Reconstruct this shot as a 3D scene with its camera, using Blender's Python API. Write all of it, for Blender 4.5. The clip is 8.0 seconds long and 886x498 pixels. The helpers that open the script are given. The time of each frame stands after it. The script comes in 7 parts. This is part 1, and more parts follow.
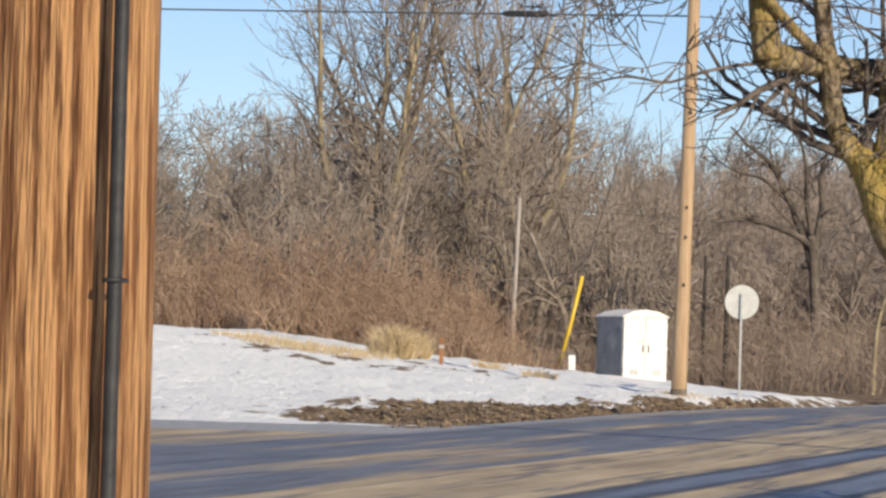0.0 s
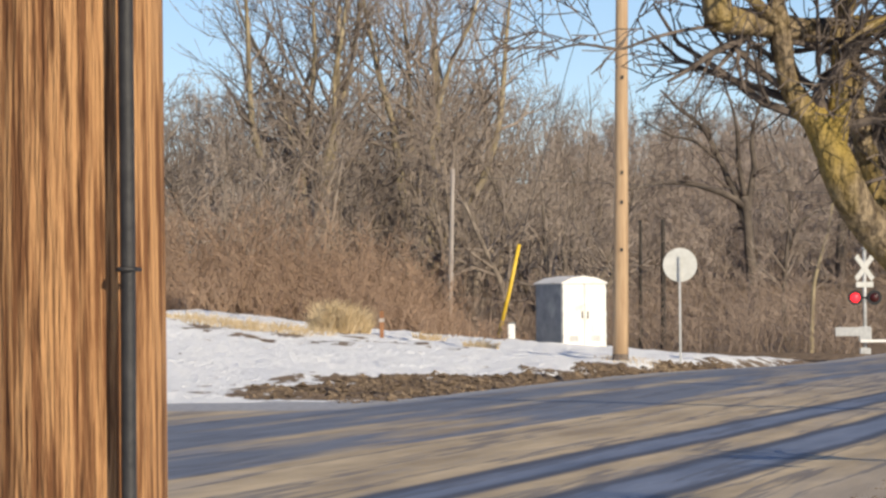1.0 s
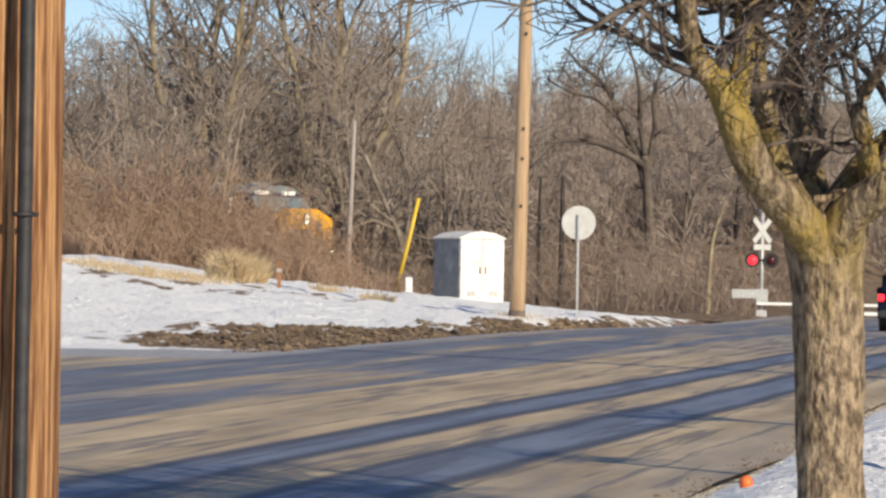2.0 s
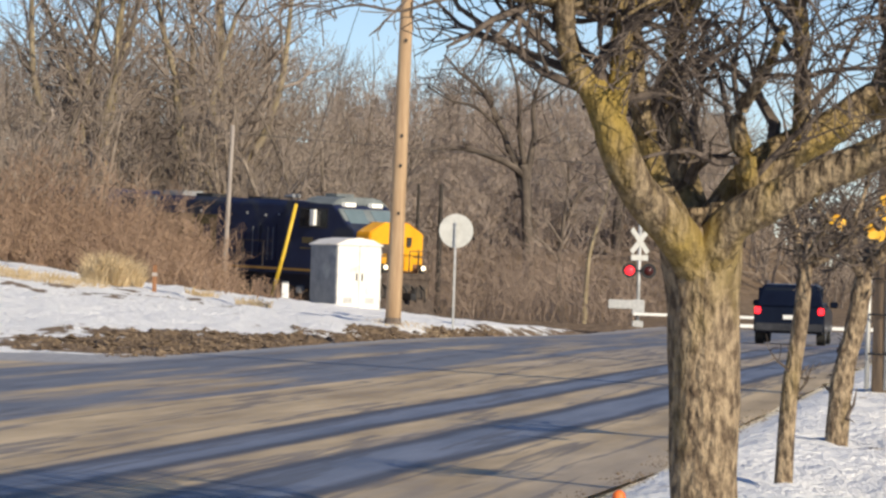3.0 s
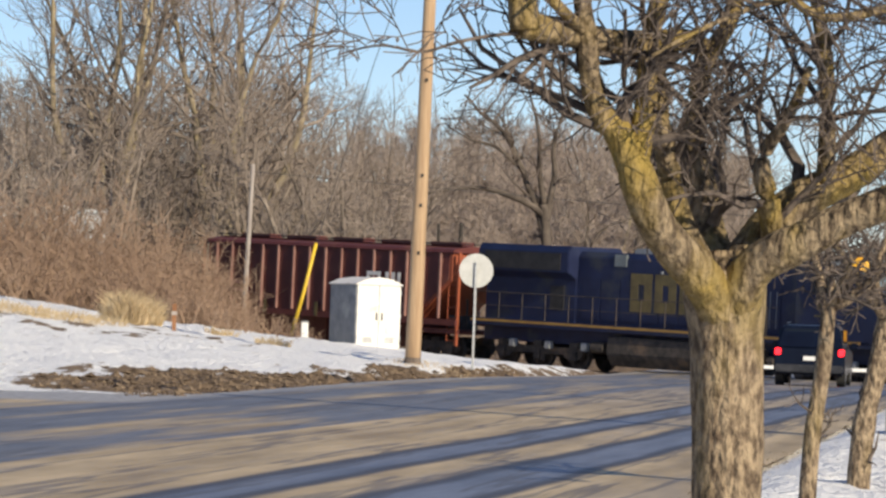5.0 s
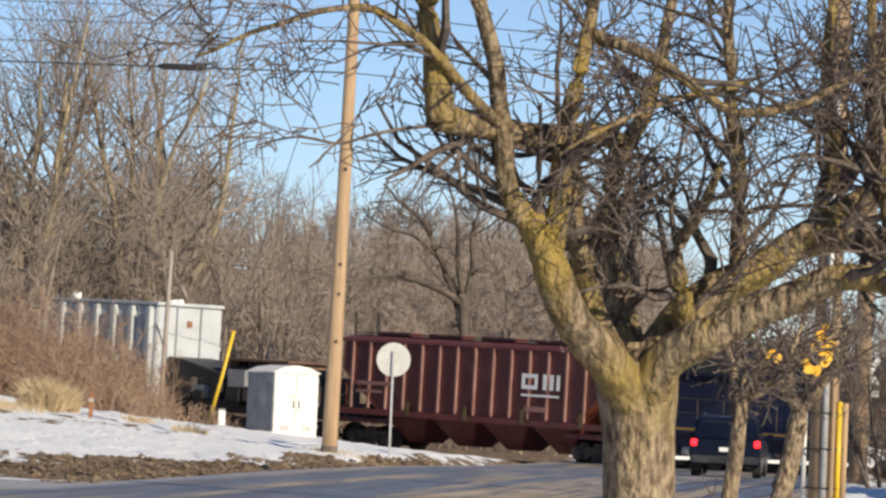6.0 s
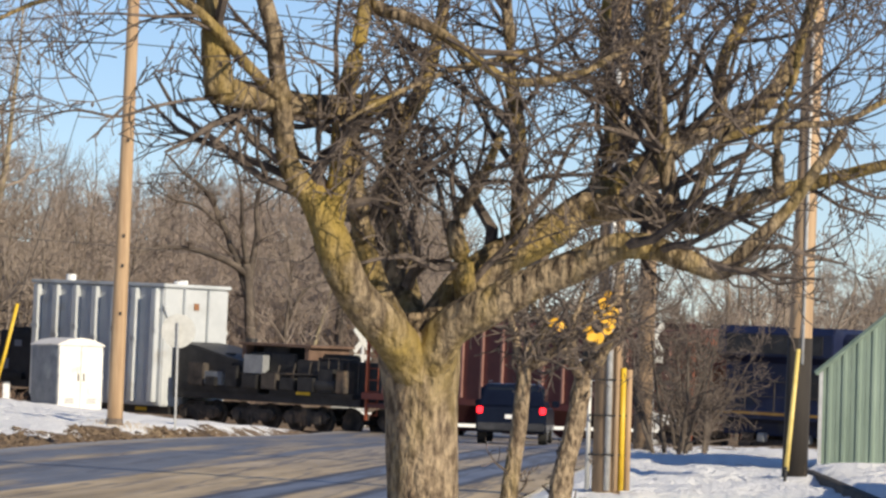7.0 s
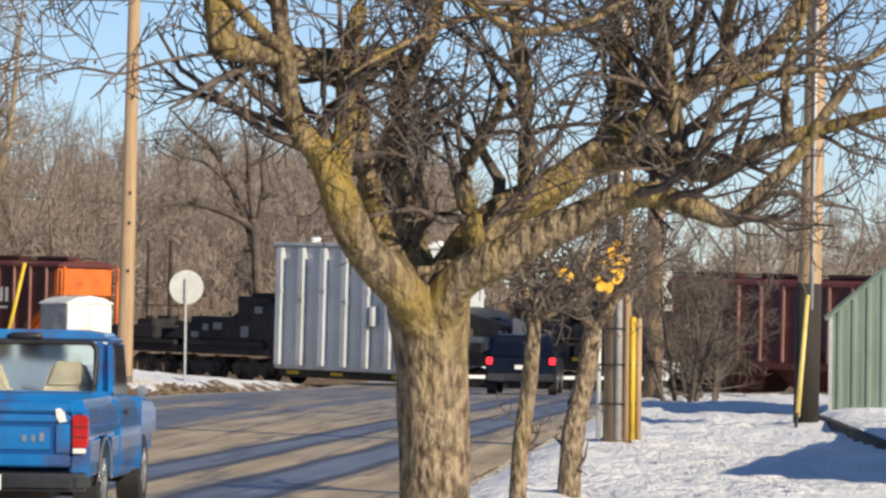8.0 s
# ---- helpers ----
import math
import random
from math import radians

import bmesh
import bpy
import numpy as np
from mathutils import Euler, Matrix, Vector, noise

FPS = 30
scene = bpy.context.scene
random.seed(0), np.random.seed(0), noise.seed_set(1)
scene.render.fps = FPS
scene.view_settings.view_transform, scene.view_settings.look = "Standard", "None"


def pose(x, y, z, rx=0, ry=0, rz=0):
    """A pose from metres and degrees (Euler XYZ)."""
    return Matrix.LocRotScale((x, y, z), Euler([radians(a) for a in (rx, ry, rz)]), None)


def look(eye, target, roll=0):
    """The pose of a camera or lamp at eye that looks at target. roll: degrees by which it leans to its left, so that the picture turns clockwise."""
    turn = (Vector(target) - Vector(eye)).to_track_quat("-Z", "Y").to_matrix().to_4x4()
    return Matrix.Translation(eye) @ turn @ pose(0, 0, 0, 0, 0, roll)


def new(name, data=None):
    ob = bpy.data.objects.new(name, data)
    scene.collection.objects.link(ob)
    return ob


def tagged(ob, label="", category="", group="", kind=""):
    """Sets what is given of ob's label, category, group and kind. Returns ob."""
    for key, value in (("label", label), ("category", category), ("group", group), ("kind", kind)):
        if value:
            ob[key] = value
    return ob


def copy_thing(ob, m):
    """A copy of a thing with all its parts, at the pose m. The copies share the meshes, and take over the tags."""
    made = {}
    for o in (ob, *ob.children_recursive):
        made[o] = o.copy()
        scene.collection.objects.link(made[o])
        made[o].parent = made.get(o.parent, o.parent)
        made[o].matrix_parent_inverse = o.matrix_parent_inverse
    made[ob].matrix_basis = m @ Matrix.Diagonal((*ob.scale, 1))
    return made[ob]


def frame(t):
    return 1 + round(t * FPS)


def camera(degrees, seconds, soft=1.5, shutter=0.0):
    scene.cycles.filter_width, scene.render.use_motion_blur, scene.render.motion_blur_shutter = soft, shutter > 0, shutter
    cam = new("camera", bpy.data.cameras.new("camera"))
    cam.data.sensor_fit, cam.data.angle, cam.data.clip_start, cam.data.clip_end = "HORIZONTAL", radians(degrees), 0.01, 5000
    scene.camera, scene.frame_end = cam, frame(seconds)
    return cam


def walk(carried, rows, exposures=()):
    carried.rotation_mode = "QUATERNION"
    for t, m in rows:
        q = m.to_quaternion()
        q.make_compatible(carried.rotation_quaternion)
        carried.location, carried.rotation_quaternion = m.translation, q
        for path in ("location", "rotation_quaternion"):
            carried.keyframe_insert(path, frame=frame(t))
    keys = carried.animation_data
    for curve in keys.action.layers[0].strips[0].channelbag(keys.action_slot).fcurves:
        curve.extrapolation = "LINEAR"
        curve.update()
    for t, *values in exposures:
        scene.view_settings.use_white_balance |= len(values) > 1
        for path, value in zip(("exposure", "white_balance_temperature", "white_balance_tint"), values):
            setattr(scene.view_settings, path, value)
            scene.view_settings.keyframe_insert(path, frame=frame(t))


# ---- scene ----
cam = camera(13.0, 8.0, soft=2.6)
PATH = [
    (0, (0.462, -0.184, 1.533), (0.307, 1.809, 1.579), 1.6),
    (0.2, (0.415, -0.176, 1.539), (0.2754, 1.817, 1.5984), 1.1),
    (0.5, (0.349, -0.164, 1.548), (0.223, 1.831, 1.62), 0.5),
    (0.7, (0.338, -0.164, 1.545), (0.2155, 1.831, 1.6062), 0.1),
    (1, (0.323, -0.163, 1.541), (0.203, 1.833, 1.573), -0.5),
    (1.2, (0.322, -0.155, 1.542), (0.2066, 1.842, 1.5512), 0.3),
    (1.5, (0.322, -0.15, 1.542), (0.213, 1.847, 1.551), 0.6),
    (2, (0.325, -0.16, 1.544), (0.257, 1.838, 1.552), 1.0),
    (2.2, (0.333, -0.04, 1.551), (0.282, 1.96, 1.562), 1.1),
    (3.3, (0.352, 0.191, 1.561), (0.351, 2.191, 1.574), 1.9),
    (3.5, (0.344, 0.172, 1.561), (0.342, 2.172, 1.572), 1.9),
    (4, (0.341, 0.327, 1.57), (0.326, 2.327, 1.58), 1.6),
    (4.2, (0.339, 0.32, 1.571), (0.316, 2.32, 1.588), 1.7),
    (5.5, (0.336, 0.231, 1.576), (0.333, 2.23, 1.627), 2.4),
    (6, (0.351, 0.102, 1.578), (0.375, 2.1, 1.658), 2.4),
    (6.5, (0.363, 0.12, 1.589), (0.425, 2.118, 1.657), 1.9),
    (7, (0.375, 0.148, 1.594), (0.51, 2.143, 1.662), 1.7),
    (7.5, (0.377, 0.28, 1.603), (0.521, 2.274, 1.652), 1.3),
    (8, (0.378, 0.281, 1.603), (0.51, 2.277, 1.646), 0.7),
]
walk(cam, [(t, look(eye, target, roll)) for t, eye, target, roll in PATH])


# ---------------- light ----------------
SUN = Vector((0.60, -0.80, 0.0)).normalized()
SUN_UP = radians(25)
to_sun = Vector((SUN.x * math.cos(SUN_UP), SUN.y * math.cos(SUN_UP), math.sin(SUN_UP)))
world = bpy.data.worlds.new("world")
scene.world = world
world.use_nodes = True
wn = world.node_tree
sky = wn.nodes.new("ShaderNodeTexSky")
sky.sky_type = "NISHITA"
sky.sun_disc = False
sky.sun_elevation = SUN_UP
sky.sun_rotation = math.atan2(SUN.x, SUN.y)
sky.air_density, sky.dust_density, sky.ozone_density = 0.9, 0.0, 3.0
sky.altitude = 900
wn.nodes["Background"].inputs["Strength"].default_value = 0.105
tint = wn.nodes.new("ShaderNodeMixRGB")
tint.blend_type = "MULTIPLY"
tint.inputs["Fac"].default_value = 1.0
tint.inputs["Color2"].default_value = (0.96, 0.96, 1.06, 1)
wn.links.new(sky.outputs[0], tint.inputs["Color1"])
wn.links.new(tint.outputs[0], wn.nodes["Background"].inputs["Color"])
sun_data = bpy.data.lights.new("sun", "SUN")
sun_data.energy, sun_data.angle, sun_data.color = 5.2, radians(0.55), (1.0, 0.87, 0.66)
sun = new("sun", sun_data)
sun.matrix_world = look(to_sun * 60, (0, 0, 0))
scene.view_settings.exposure = 0.03


# ---------------- materials ----------------
def mat(name, a, b, scale=4.0, rough=0.7, metal=0.0, bump=0.2, fine=60.0, stretch=(1, 1, 1), c=None, c_scale=0.7, c_cut=0.62,
        random_tint=0.0, depth=0.02, spec=0.5, coords="Object", lo=0.34, hi=0.66, c_soft=0.05):
    """Two colours mixed by a noise, a third one in blotches, fine grain in relief."""
    m = bpy.data.materials.new(name)
    m.use_nodes = True
    t = m.node_tree
    n, l = t.nodes, t.links
    bsdf = n["Principled BSDF"]
    tc = n.new("ShaderNodeTexCoord")
    mp = n.new("ShaderNodeMapping")
    mp.inputs["Scale"].default_value = stretch
    l.new(tc.outputs[coords], mp.inputs["Vector"])
    n1 = n.new("ShaderNodeTexNoise")
    n1.inputs["Scale"].default_value, n1.inputs["Detail"].default_value, n1.inputs["Roughness"].default_value = scale, 6, 0.62
    l.new(mp.outputs[0], n1.inputs["Vector"])
    ramp = n.new("ShaderNodeValToRGB")
    ramp.color_ramp.elements[0].position, ramp.color_ramp.elements[1].position = lo, hi
    ramp.color_ramp.elements[0].color, ramp.color_ramp.elements[1].color = (*a, 1), (*b, 1)
    l.new(n1.outputs["Fac"], ramp.inputs["Fac"])
    out = ramp.outputs["Color"]
    if c is not None:
        n3 = n.new("ShaderNodeTexNoise")
        n3.inputs["Scale"].default_value, n3.inputs["Detail"].default_value = c_scale, 7
        l.new(mp.outputs[0], n3.inputs["Vector"])
        r3 = n.new("ShaderNodeMapRange")
        r3.inputs["From Min"].default_value, r3.inputs["From Max"].default_value = c_cut - c_soft, c_cut + c_soft
        l.new(n3.outputs["Fac"], r3.inputs["Value"])
        mx = n.new("ShaderNodeMixRGB")
        mx.inputs["Color2"].default_value = (*c, 1)
        l.new(r3.outputs[0], mx.inputs["Fac"])
        l.new(out, mx.inputs["Color1"])
        out = mx.outputs[0]
    if random_tint:
        oi = n.new("ShaderNodeObjectInfo")
        mr = n.new("ShaderNodeMapRange")
        mr.inputs["To Min"].default_value, mr.inputs["To Max"].default_value = 1 - random_tint, 1 + random_tint
        l.new(oi.outputs["Random"], mr.inputs["Value"])
        hs = n.new("ShaderNodeHueSaturation")
        l.new(mr.outputs[0], hs.inputs["Value"])
        l.new(out, hs.inputs["Color"])
        out = hs.outputs[0]
    l.new(out, bsdf.inputs["Base Color"])
    bsdf.inputs["Roughness"].default_value, bsdf.inputs["Metallic"].default_value = rough, metal
    bsdf.inputs["Specular IOR Level"].default_value = spec
    if bump:
        n2 = n.new("ShaderNodeTexNoise")
        n2.inputs["Scale"].default_value, n2.inputs["Detail"].default_value = fine, 5
        l.new(mp.outputs[0], n2.inputs["Vector"])
        bp = n.new("ShaderNodeBump")
        bp.inputs["Strength"].default_value, bp.inputs["Distance"].default_value = bump, depth
        l.new(n2.outputs["Fac"], bp.inputs["Height"])
        l.new(bp.outputs[0], bsdf.inputs["Normal"])
    return m


def glow(name, color, strength):
    m = bpy.data.materials.new(name)
    m.use_nodes = True
    b = m.node_tree.nodes["Principled BSDF"]
    b.inputs["Base Color"].default_value = (*color, 1)
    b.inputs["Emission Color"].default_value = (*color, 1)
    b.inputs["Emission Strength"].default_value = strength
    b.inputs["Roughness"].default_value = 0.3
    return m


def glass(name, color, rough=0.03):
    m = bpy.data.materials.new(name)
    m.use_nodes = True
    b = m.node_tree.nodes["Principled BSDF"]
    b.inputs["Base Color"].default_value = (*color, 1)
    b.inputs["Transmission Weight"].default_value = 1.0
    b.inputs["Roughness"].default_value = rough
    b.inputs["IOR"].default_value = 1.45
    return m


M_WOOD_NEAR = mat("weathered_pole_wood", (0.19, 0.085, 0.038), (0.49, 0.265, 0.12), 58, 0.85, bump=1.0, fine=130, stretch=(1, 1, 0.045),
                  c=(0.12, 0.055, 0.026), c_scale=75, c_cut=0.60, depth=0.02, spec=0.15, lo=0.42, hi=0.57)
M_WOOD_FAR = mat("pole_wood", (0.34, 0.22, 0.125), (0.50, 0.35, 0.21), 12, 0.8, bump=0.3, fine=40, stretch=(1, 1, 0.06))
M_WOOD_BROWN = mat("brown_pole_wood", (0.20, 0.135, 0.085), (0.34, 0.24, 0.15), 12, 0.85, bump=0.4, fine=40, stretch=(1, 1, 0.06))
M_WOOD_DARK = mat("tarred_pole_wood", (0.10, 0.075, 0.06), (0.19, 0.15, 0.12), 12, 0.85, stretch=(1, 1, 0.08))
M_GREY_POLE = mat("grey_pole_wood", (0.30, 0.26, 0.23), (0.46, 0.41, 0.37), 12, 0.85, stretch=(1, 1, 0.08))
M_CABLE = mat("black_cable", (0.014, 0.013, 0.013), (0.035, 0.032, 0.031), 20, 0.6, bump=0.1)
M_WIRE = mat("overhead_wire", (0.03, 0.03, 0.032), (0.06, 0.06, 0.06), 10, 0.6, bump=0)
M_STEEL = mat("galvanised_steel", (0.42, 0.43, 0.43), (0.58, 0.58, 0.57), 8, 0.5, 0.3, bump=0.05)
M_SIGN_BACK = mat("sign_aluminium", (0.50, 0.50, 0.47), (0.61, 0.61, 0.58), 5, 0.55, 0.1, bump=0.05)
M_YELLOW = mat("yellow_plastic", (0.62, 0.40, 0.02), (0.75, 0.50, 0.04), 6, 0.5, bump=0.05)
M_GUARD = mat("sun_faded_yellow_plastic", (0.66, 0.50, 0.14), (0.78, 0.62, 0.22), 6, 0.5, bump=0.05)
M_BOX_WHITE = mat("white_painted_steel", (0.70, 0.67, 0.62), (0.82, 0.79, 0.74), 3, 0.55, bump=0.05, c=(0.58, 0.54, 0.48), c_scale=1.6, c_cut=0.66)
# mottled case grey, darkened to take in the shade on the cabinet's left face
M_BOX_GREY = mat("shade_darkened_grey", (0.17, 0.185, 0.20), (0.26, 0.275, 0.29), 3, 0.6, 0.0, bump=0.05, c=(0.34, 0.35, 0.35), c_scale=1.1, c_cut=0.60)
M_BARK = mat("lichened_bark", (0.125, 0.09, 0.062), (0.43, 0.33, 0.215), 22, 0.95, bump=1.0, fine=26, stretch=(1, 1, 0.45),
             c=(0.27, 0.205, 0.08), c_scale=2.6, c_cut=0.66, c_soft=0.12, depth=0.08, spec=0.15, lo=0.40, hi=0.62)
M_LIMB = mat("lichened_limb_bark", (0.095, 0.070, 0.049), (0.36, 0.28, 0.18), 22, 0.95, bump=1.0, fine=26, stretch=(1, 1, 0.45),
             c=(0.34, 0.245, 0.07), c_scale=3.2, c_cut=0.57, c_soft=0.13, depth=0.08, spec=0.15, lo=0.40, hi=0.62)
M_TWIG = mat("twig_bark", (0.05, 0.040, 0.034), (0.19, 0.153, 0.128), 12, 0.9, bump=0.2, spec=0.2)
M_BARK_FAR = mat("grey_bark", (0.09, 0.072, 0.058), (0.30, 0.25, 0.20), 1.2, 0.95, bump=0.3, fine=10, random_tint=0.3, spec=0.15)
M_DARK_BARK = mat("dark_brown_bark", (0.055, 0.045, 0.038), (0.17, 0.14, 0.115), 1.2, 0.95, bump=0.3, fine=10, spec=0.15)
M_PALE_BARK = mat("pale_bark", (0.17, 0.135, 0.085), (0.46, 0.385, 0.25), 0.9, 0.95, bump=0.3, fine=10, spec=0.15)
M_CROWN_FAR = mat("bare_twigs", (0.19, 0.155, 0.13), (0.36, 0.30, 0.25), 0.6, 0.95, bump=0, random_tint=0.22, spec=0.1)
M_CROWN_DARK = mat("dark_twigs", (0.085, 0.068, 0.058), (0.19, 0.155, 0.13), 0.6, 0.95, bump=0, spec=0.1)
M_BRUSH = mat("brown_brush", (0.22, 0.145, 0.102), (0.42, 0.298, 0.21), 0.35, 0.95, bump=0, spec=0.1)
M_HILLSIDE = mat("pale_hillside_twigs", (0.25, 0.20, 0.168), (0.44, 0.365, 0.31), 0.4, 0.95, bump=0, spec=0.1)
M_UNDERGROWTH = mat("grey_brown_undergrowth", (0.20, 0.152, 0.122), (0.37, 0.29, 0.235), 0.35, 0.95, bump=0, spec=0.1)
M_DRY_GRASS = mat("dry_grass", (0.50, 0.38, 0.22), (0.70, 0.56, 0.36), 3, 0.9, bump=0, spec=0.1)
M_LITTER = mat("dead_leaf_litter", (0.06, 0.042, 0.030), (0.27, 0.20, 0.135), 3.0, 0.95, bump=0.2, spec=0.1)
M_LEAF = mat("yellow_leaf", (0.72, 0.36, 0.015), (0.85, 0.50, 0.04), 8, 0.6, bump=0.1)
M_NAVY = mat("navy_loco_paint", (0.007, 0.012, 0.044), (0.012, 0.020, 0.066), 1.2, 0.5, bump=0.05, c=(0.035, 0.04, 0.055), c_scale=0.8, c_cut=0.6)
M_LOCO_YELLOW = mat("loco_yellow", (0.80, 0.36, 0.008), (0.86, 0.43, 0.015), 2, 0.4, bump=0.03, c=(0.55, 0.30, 0.03), c_scale=1.7, c_cut=0.66)
M_LOCO_GREY = mat("loco_grey_roof", (0.22, 0.23, 0.24), (0.34, 0.35, 0.36), 2, 0.5, bump=0.05)
M_UNDER = mat("grimy_running_gear", (0.030, 0.026, 0.024), (0.095, 0.078, 0.064), 3, 0.8, bump=0.3, c=(0.15, 0.105, 0.07), c_scale=1.2, c_cut=0.6)
M_PILOT = mat("grimy_brown_steel", (0.05, 0.036, 0.028), (0.12, 0.09, 0.07), 4, 0.85, bump=0.3)
M_BLACK = mat("black_machinery", (0.014, 0.014, 0.015), (0.04, 0.038, 0.037), 2, 0.55, bump=0.2)
M_RUST = mat("rusty_deck", (0.20, 0.085, 0.035), (0.33, 0.16, 0.075), 2, 0.8, bump=0.2)
M_DECK = mat("faded_deck_paint", (0.11, 0.065, 0.045), (0.19, 0.12, 0.085), 2, 0.8, bump=0.2)
M_MAROON = mat("maroon_car_paint", (0.10, 0.026, 0.023), (0.145, 0.040, 0.034), 1.4, 0.55, bump=0.08, c=(0.20, 0.075, 0.05), c_scale=0.6, c_cut=0.62)
M_MAROON_RIB = mat("pale_maroon_paint", (0.24, 0.12, 0.10), (0.34, 0.19, 0.16), 1.4, 0.6, bump=0.05)
M_ORANGE_CAR = mat("orange_red_car_paint", (0.60, 0.13, 0.022), (0.74, 0.20, 0.035), 1.4, 0.6, bump=0.05, c=(0.42, 0.10, 0.03), c_scale=0.9, c_cut=0.64)
# brighter maroon: sunlight on the car ends is put into the colour
M_MAROON_END = mat("sunlit_maroon_paint", (0.26, 0.065, 0.03), (0.38, 0.10, 0.045), 1.4, 0.6, bump=0.05)
M_TANK = mat("pale_grey_tank_paint", (0.46, 0.485, 0.50), (0.56, 0.585, 0.60), 1.0, 0.5, bump=0.03, c=(0.42, 0.42, 0.41), c_scale=0.8, c_cut=0.64)
M_WHITE = mat("white_paint", (0.74, 0.74, 0.72), (0.84, 0.84, 0.82), 4, 0.5, bump=0.03)
M_LETTER = mat("dull_yellow_lettering", (0.10, 0.078, 0.036), (0.16, 0.125, 0.05), 2, 0.6, bump=0)
M_STRIPE = mat("faded_sill_stripe", (0.30, 0.17, 0.045), (0.42, 0.25, 0.06), 2, 0.6, bump=0)
M_GLASS = glass("window_glass", (0.72, 0.82, 0.86))
M_DARK_GLASS = mat("tinted_glass", (0.010, 0.013, 0.018), (0.016, 0.020, 0.026), 1, 0.06, bump=0)
# grey-blue base colour carries the sky's reflection in the panes
M_SKY_GLASS = mat("cab_windscreen", (0.13, 0.18, 0.20), (0.17, 0.225, 0.25), 1, 0.08, bump=0)
# darker blotches imitate mottled shade and reflections on the truck's side
M_BLUE = mat("mottled_blue_car_paint", (0.005, 0.150, 0.44), (0.010, 0.195, 0.54), 2, 0.16, bump=0.0, c=(0.05, 0.09, 0.24), c_scale=2.4, c_cut=0.57, c_soft=0.08)
# darker copy of the blue: painted shade for tailgate recess and side crease
M_BLUE_SHADE = mat("blue_recess_shade", (0.004, 0.07, 0.26), (0.008, 0.09, 0.32), 2, 0.3, bump=0.0)
M_SUV = mat("dark_blue_car_paint", (0.004, 0.006, 0.016), (0.006, 0.010, 0.024), 2, 0.3, bump=0.0, spec=0.2)
M_ROOF_GREY = mat("dull_grey_roof_paint", (0.13, 0.15, 0.155), (0.20, 0.225, 0.23), 2, 0.6, bump=0.05)
M_DARK_TIMBER = mat("near_black_timber", (0.022, 0.018, 0.015), (0.05, 0.042, 0.035), 3, 0.85, stretch=(1, 1, 0.1))
for _m in (M_BLUE,):
    _m.node_tree.nodes["Principled BSDF"].inputs["Coat Weight"].default_value = 0.6
M_RUBBER = mat("tyre_rubber", (0.016, 0.016, 0.016), (0.035, 0.034, 0.033), 8, 0.85, bump=0.2)
M_CHROME = mat("steel_rim", (0.45, 0.45, 0.46), (0.6, 0.6, 0.6), 5, 0.3, 0.8, bump=0)
M_RED_LENS = mat("red_lens", (0.40, 0.012, 0.012), (0.52, 0.02, 0.02), 4, 0.2, bump=0)
M_DARK_LENS = mat("unlit_red_lens", (0.05, 0.008, 0.008), (0.08, 0.012, 0.012), 4, 0.3, bump=0)
M_RED_GLOW = glow("lit_red_lens", (1.0, 0.02, 0.03), 2.4)
M_LAMP_GLOW = glow("lit_headlight", (1.0, 0.86, 0.58), 3.0)
M_NUMBER_GLOW = glow("lit_number_board", (1.0, 0.95, 0.85), 0.35)
M_SEAT = mat("tan_seat_cloth", (0.30, 0.24, 0.17), (0.38, 0.31, 0.22), 10, 0.9)
M_BUMPER = mat("dark_bumper", (0.03, 0.03, 0.035), (0.07, 0.07, 0.075), 3, 0.4, 0.4, bump=0.02)
M_FENCE = mat("green_fence_paint", (0.13, 0.18, 0.145), (0.22, 0.285, 0.235), 2, 0.65, bump=0.1, stretch=(1, 1, 0.2), random_tint=0.08)
M_CONCRETE = mat("concrete_footing", (0.20, 0.19, 0.18), (0.32, 0.31, 0.29), 3, 0.9)
M_RAIL = mat("rail_steel", (0.10, 0.075, 0.06), (0.20, 0.16, 0.13), 4, 0.6, 0.4)
M_BALLAST = mat("ballast_stone", (0.14, 0.125, 0.115), (0.32, 0.29, 0.265), 9, 0.95, bump=1.0, fine=14, depth=0.08)
M_SLEEPER = mat("timber_sleeper", (0.06, 0.045, 0.035), (0.13, 0.10, 0.08), 4, 0.9)
M_ORANGE = mat("orange_plastic", (0.80, 0.13, 0.02), (0.9, 0.2, 0.04), 6, 0.5)
M_SIGNAL_BLACK = mat("signal_black_paint", (0.012, 0.012, 0.012), (0.025, 0.025, 0.025), 5, 0.5, bump=0)


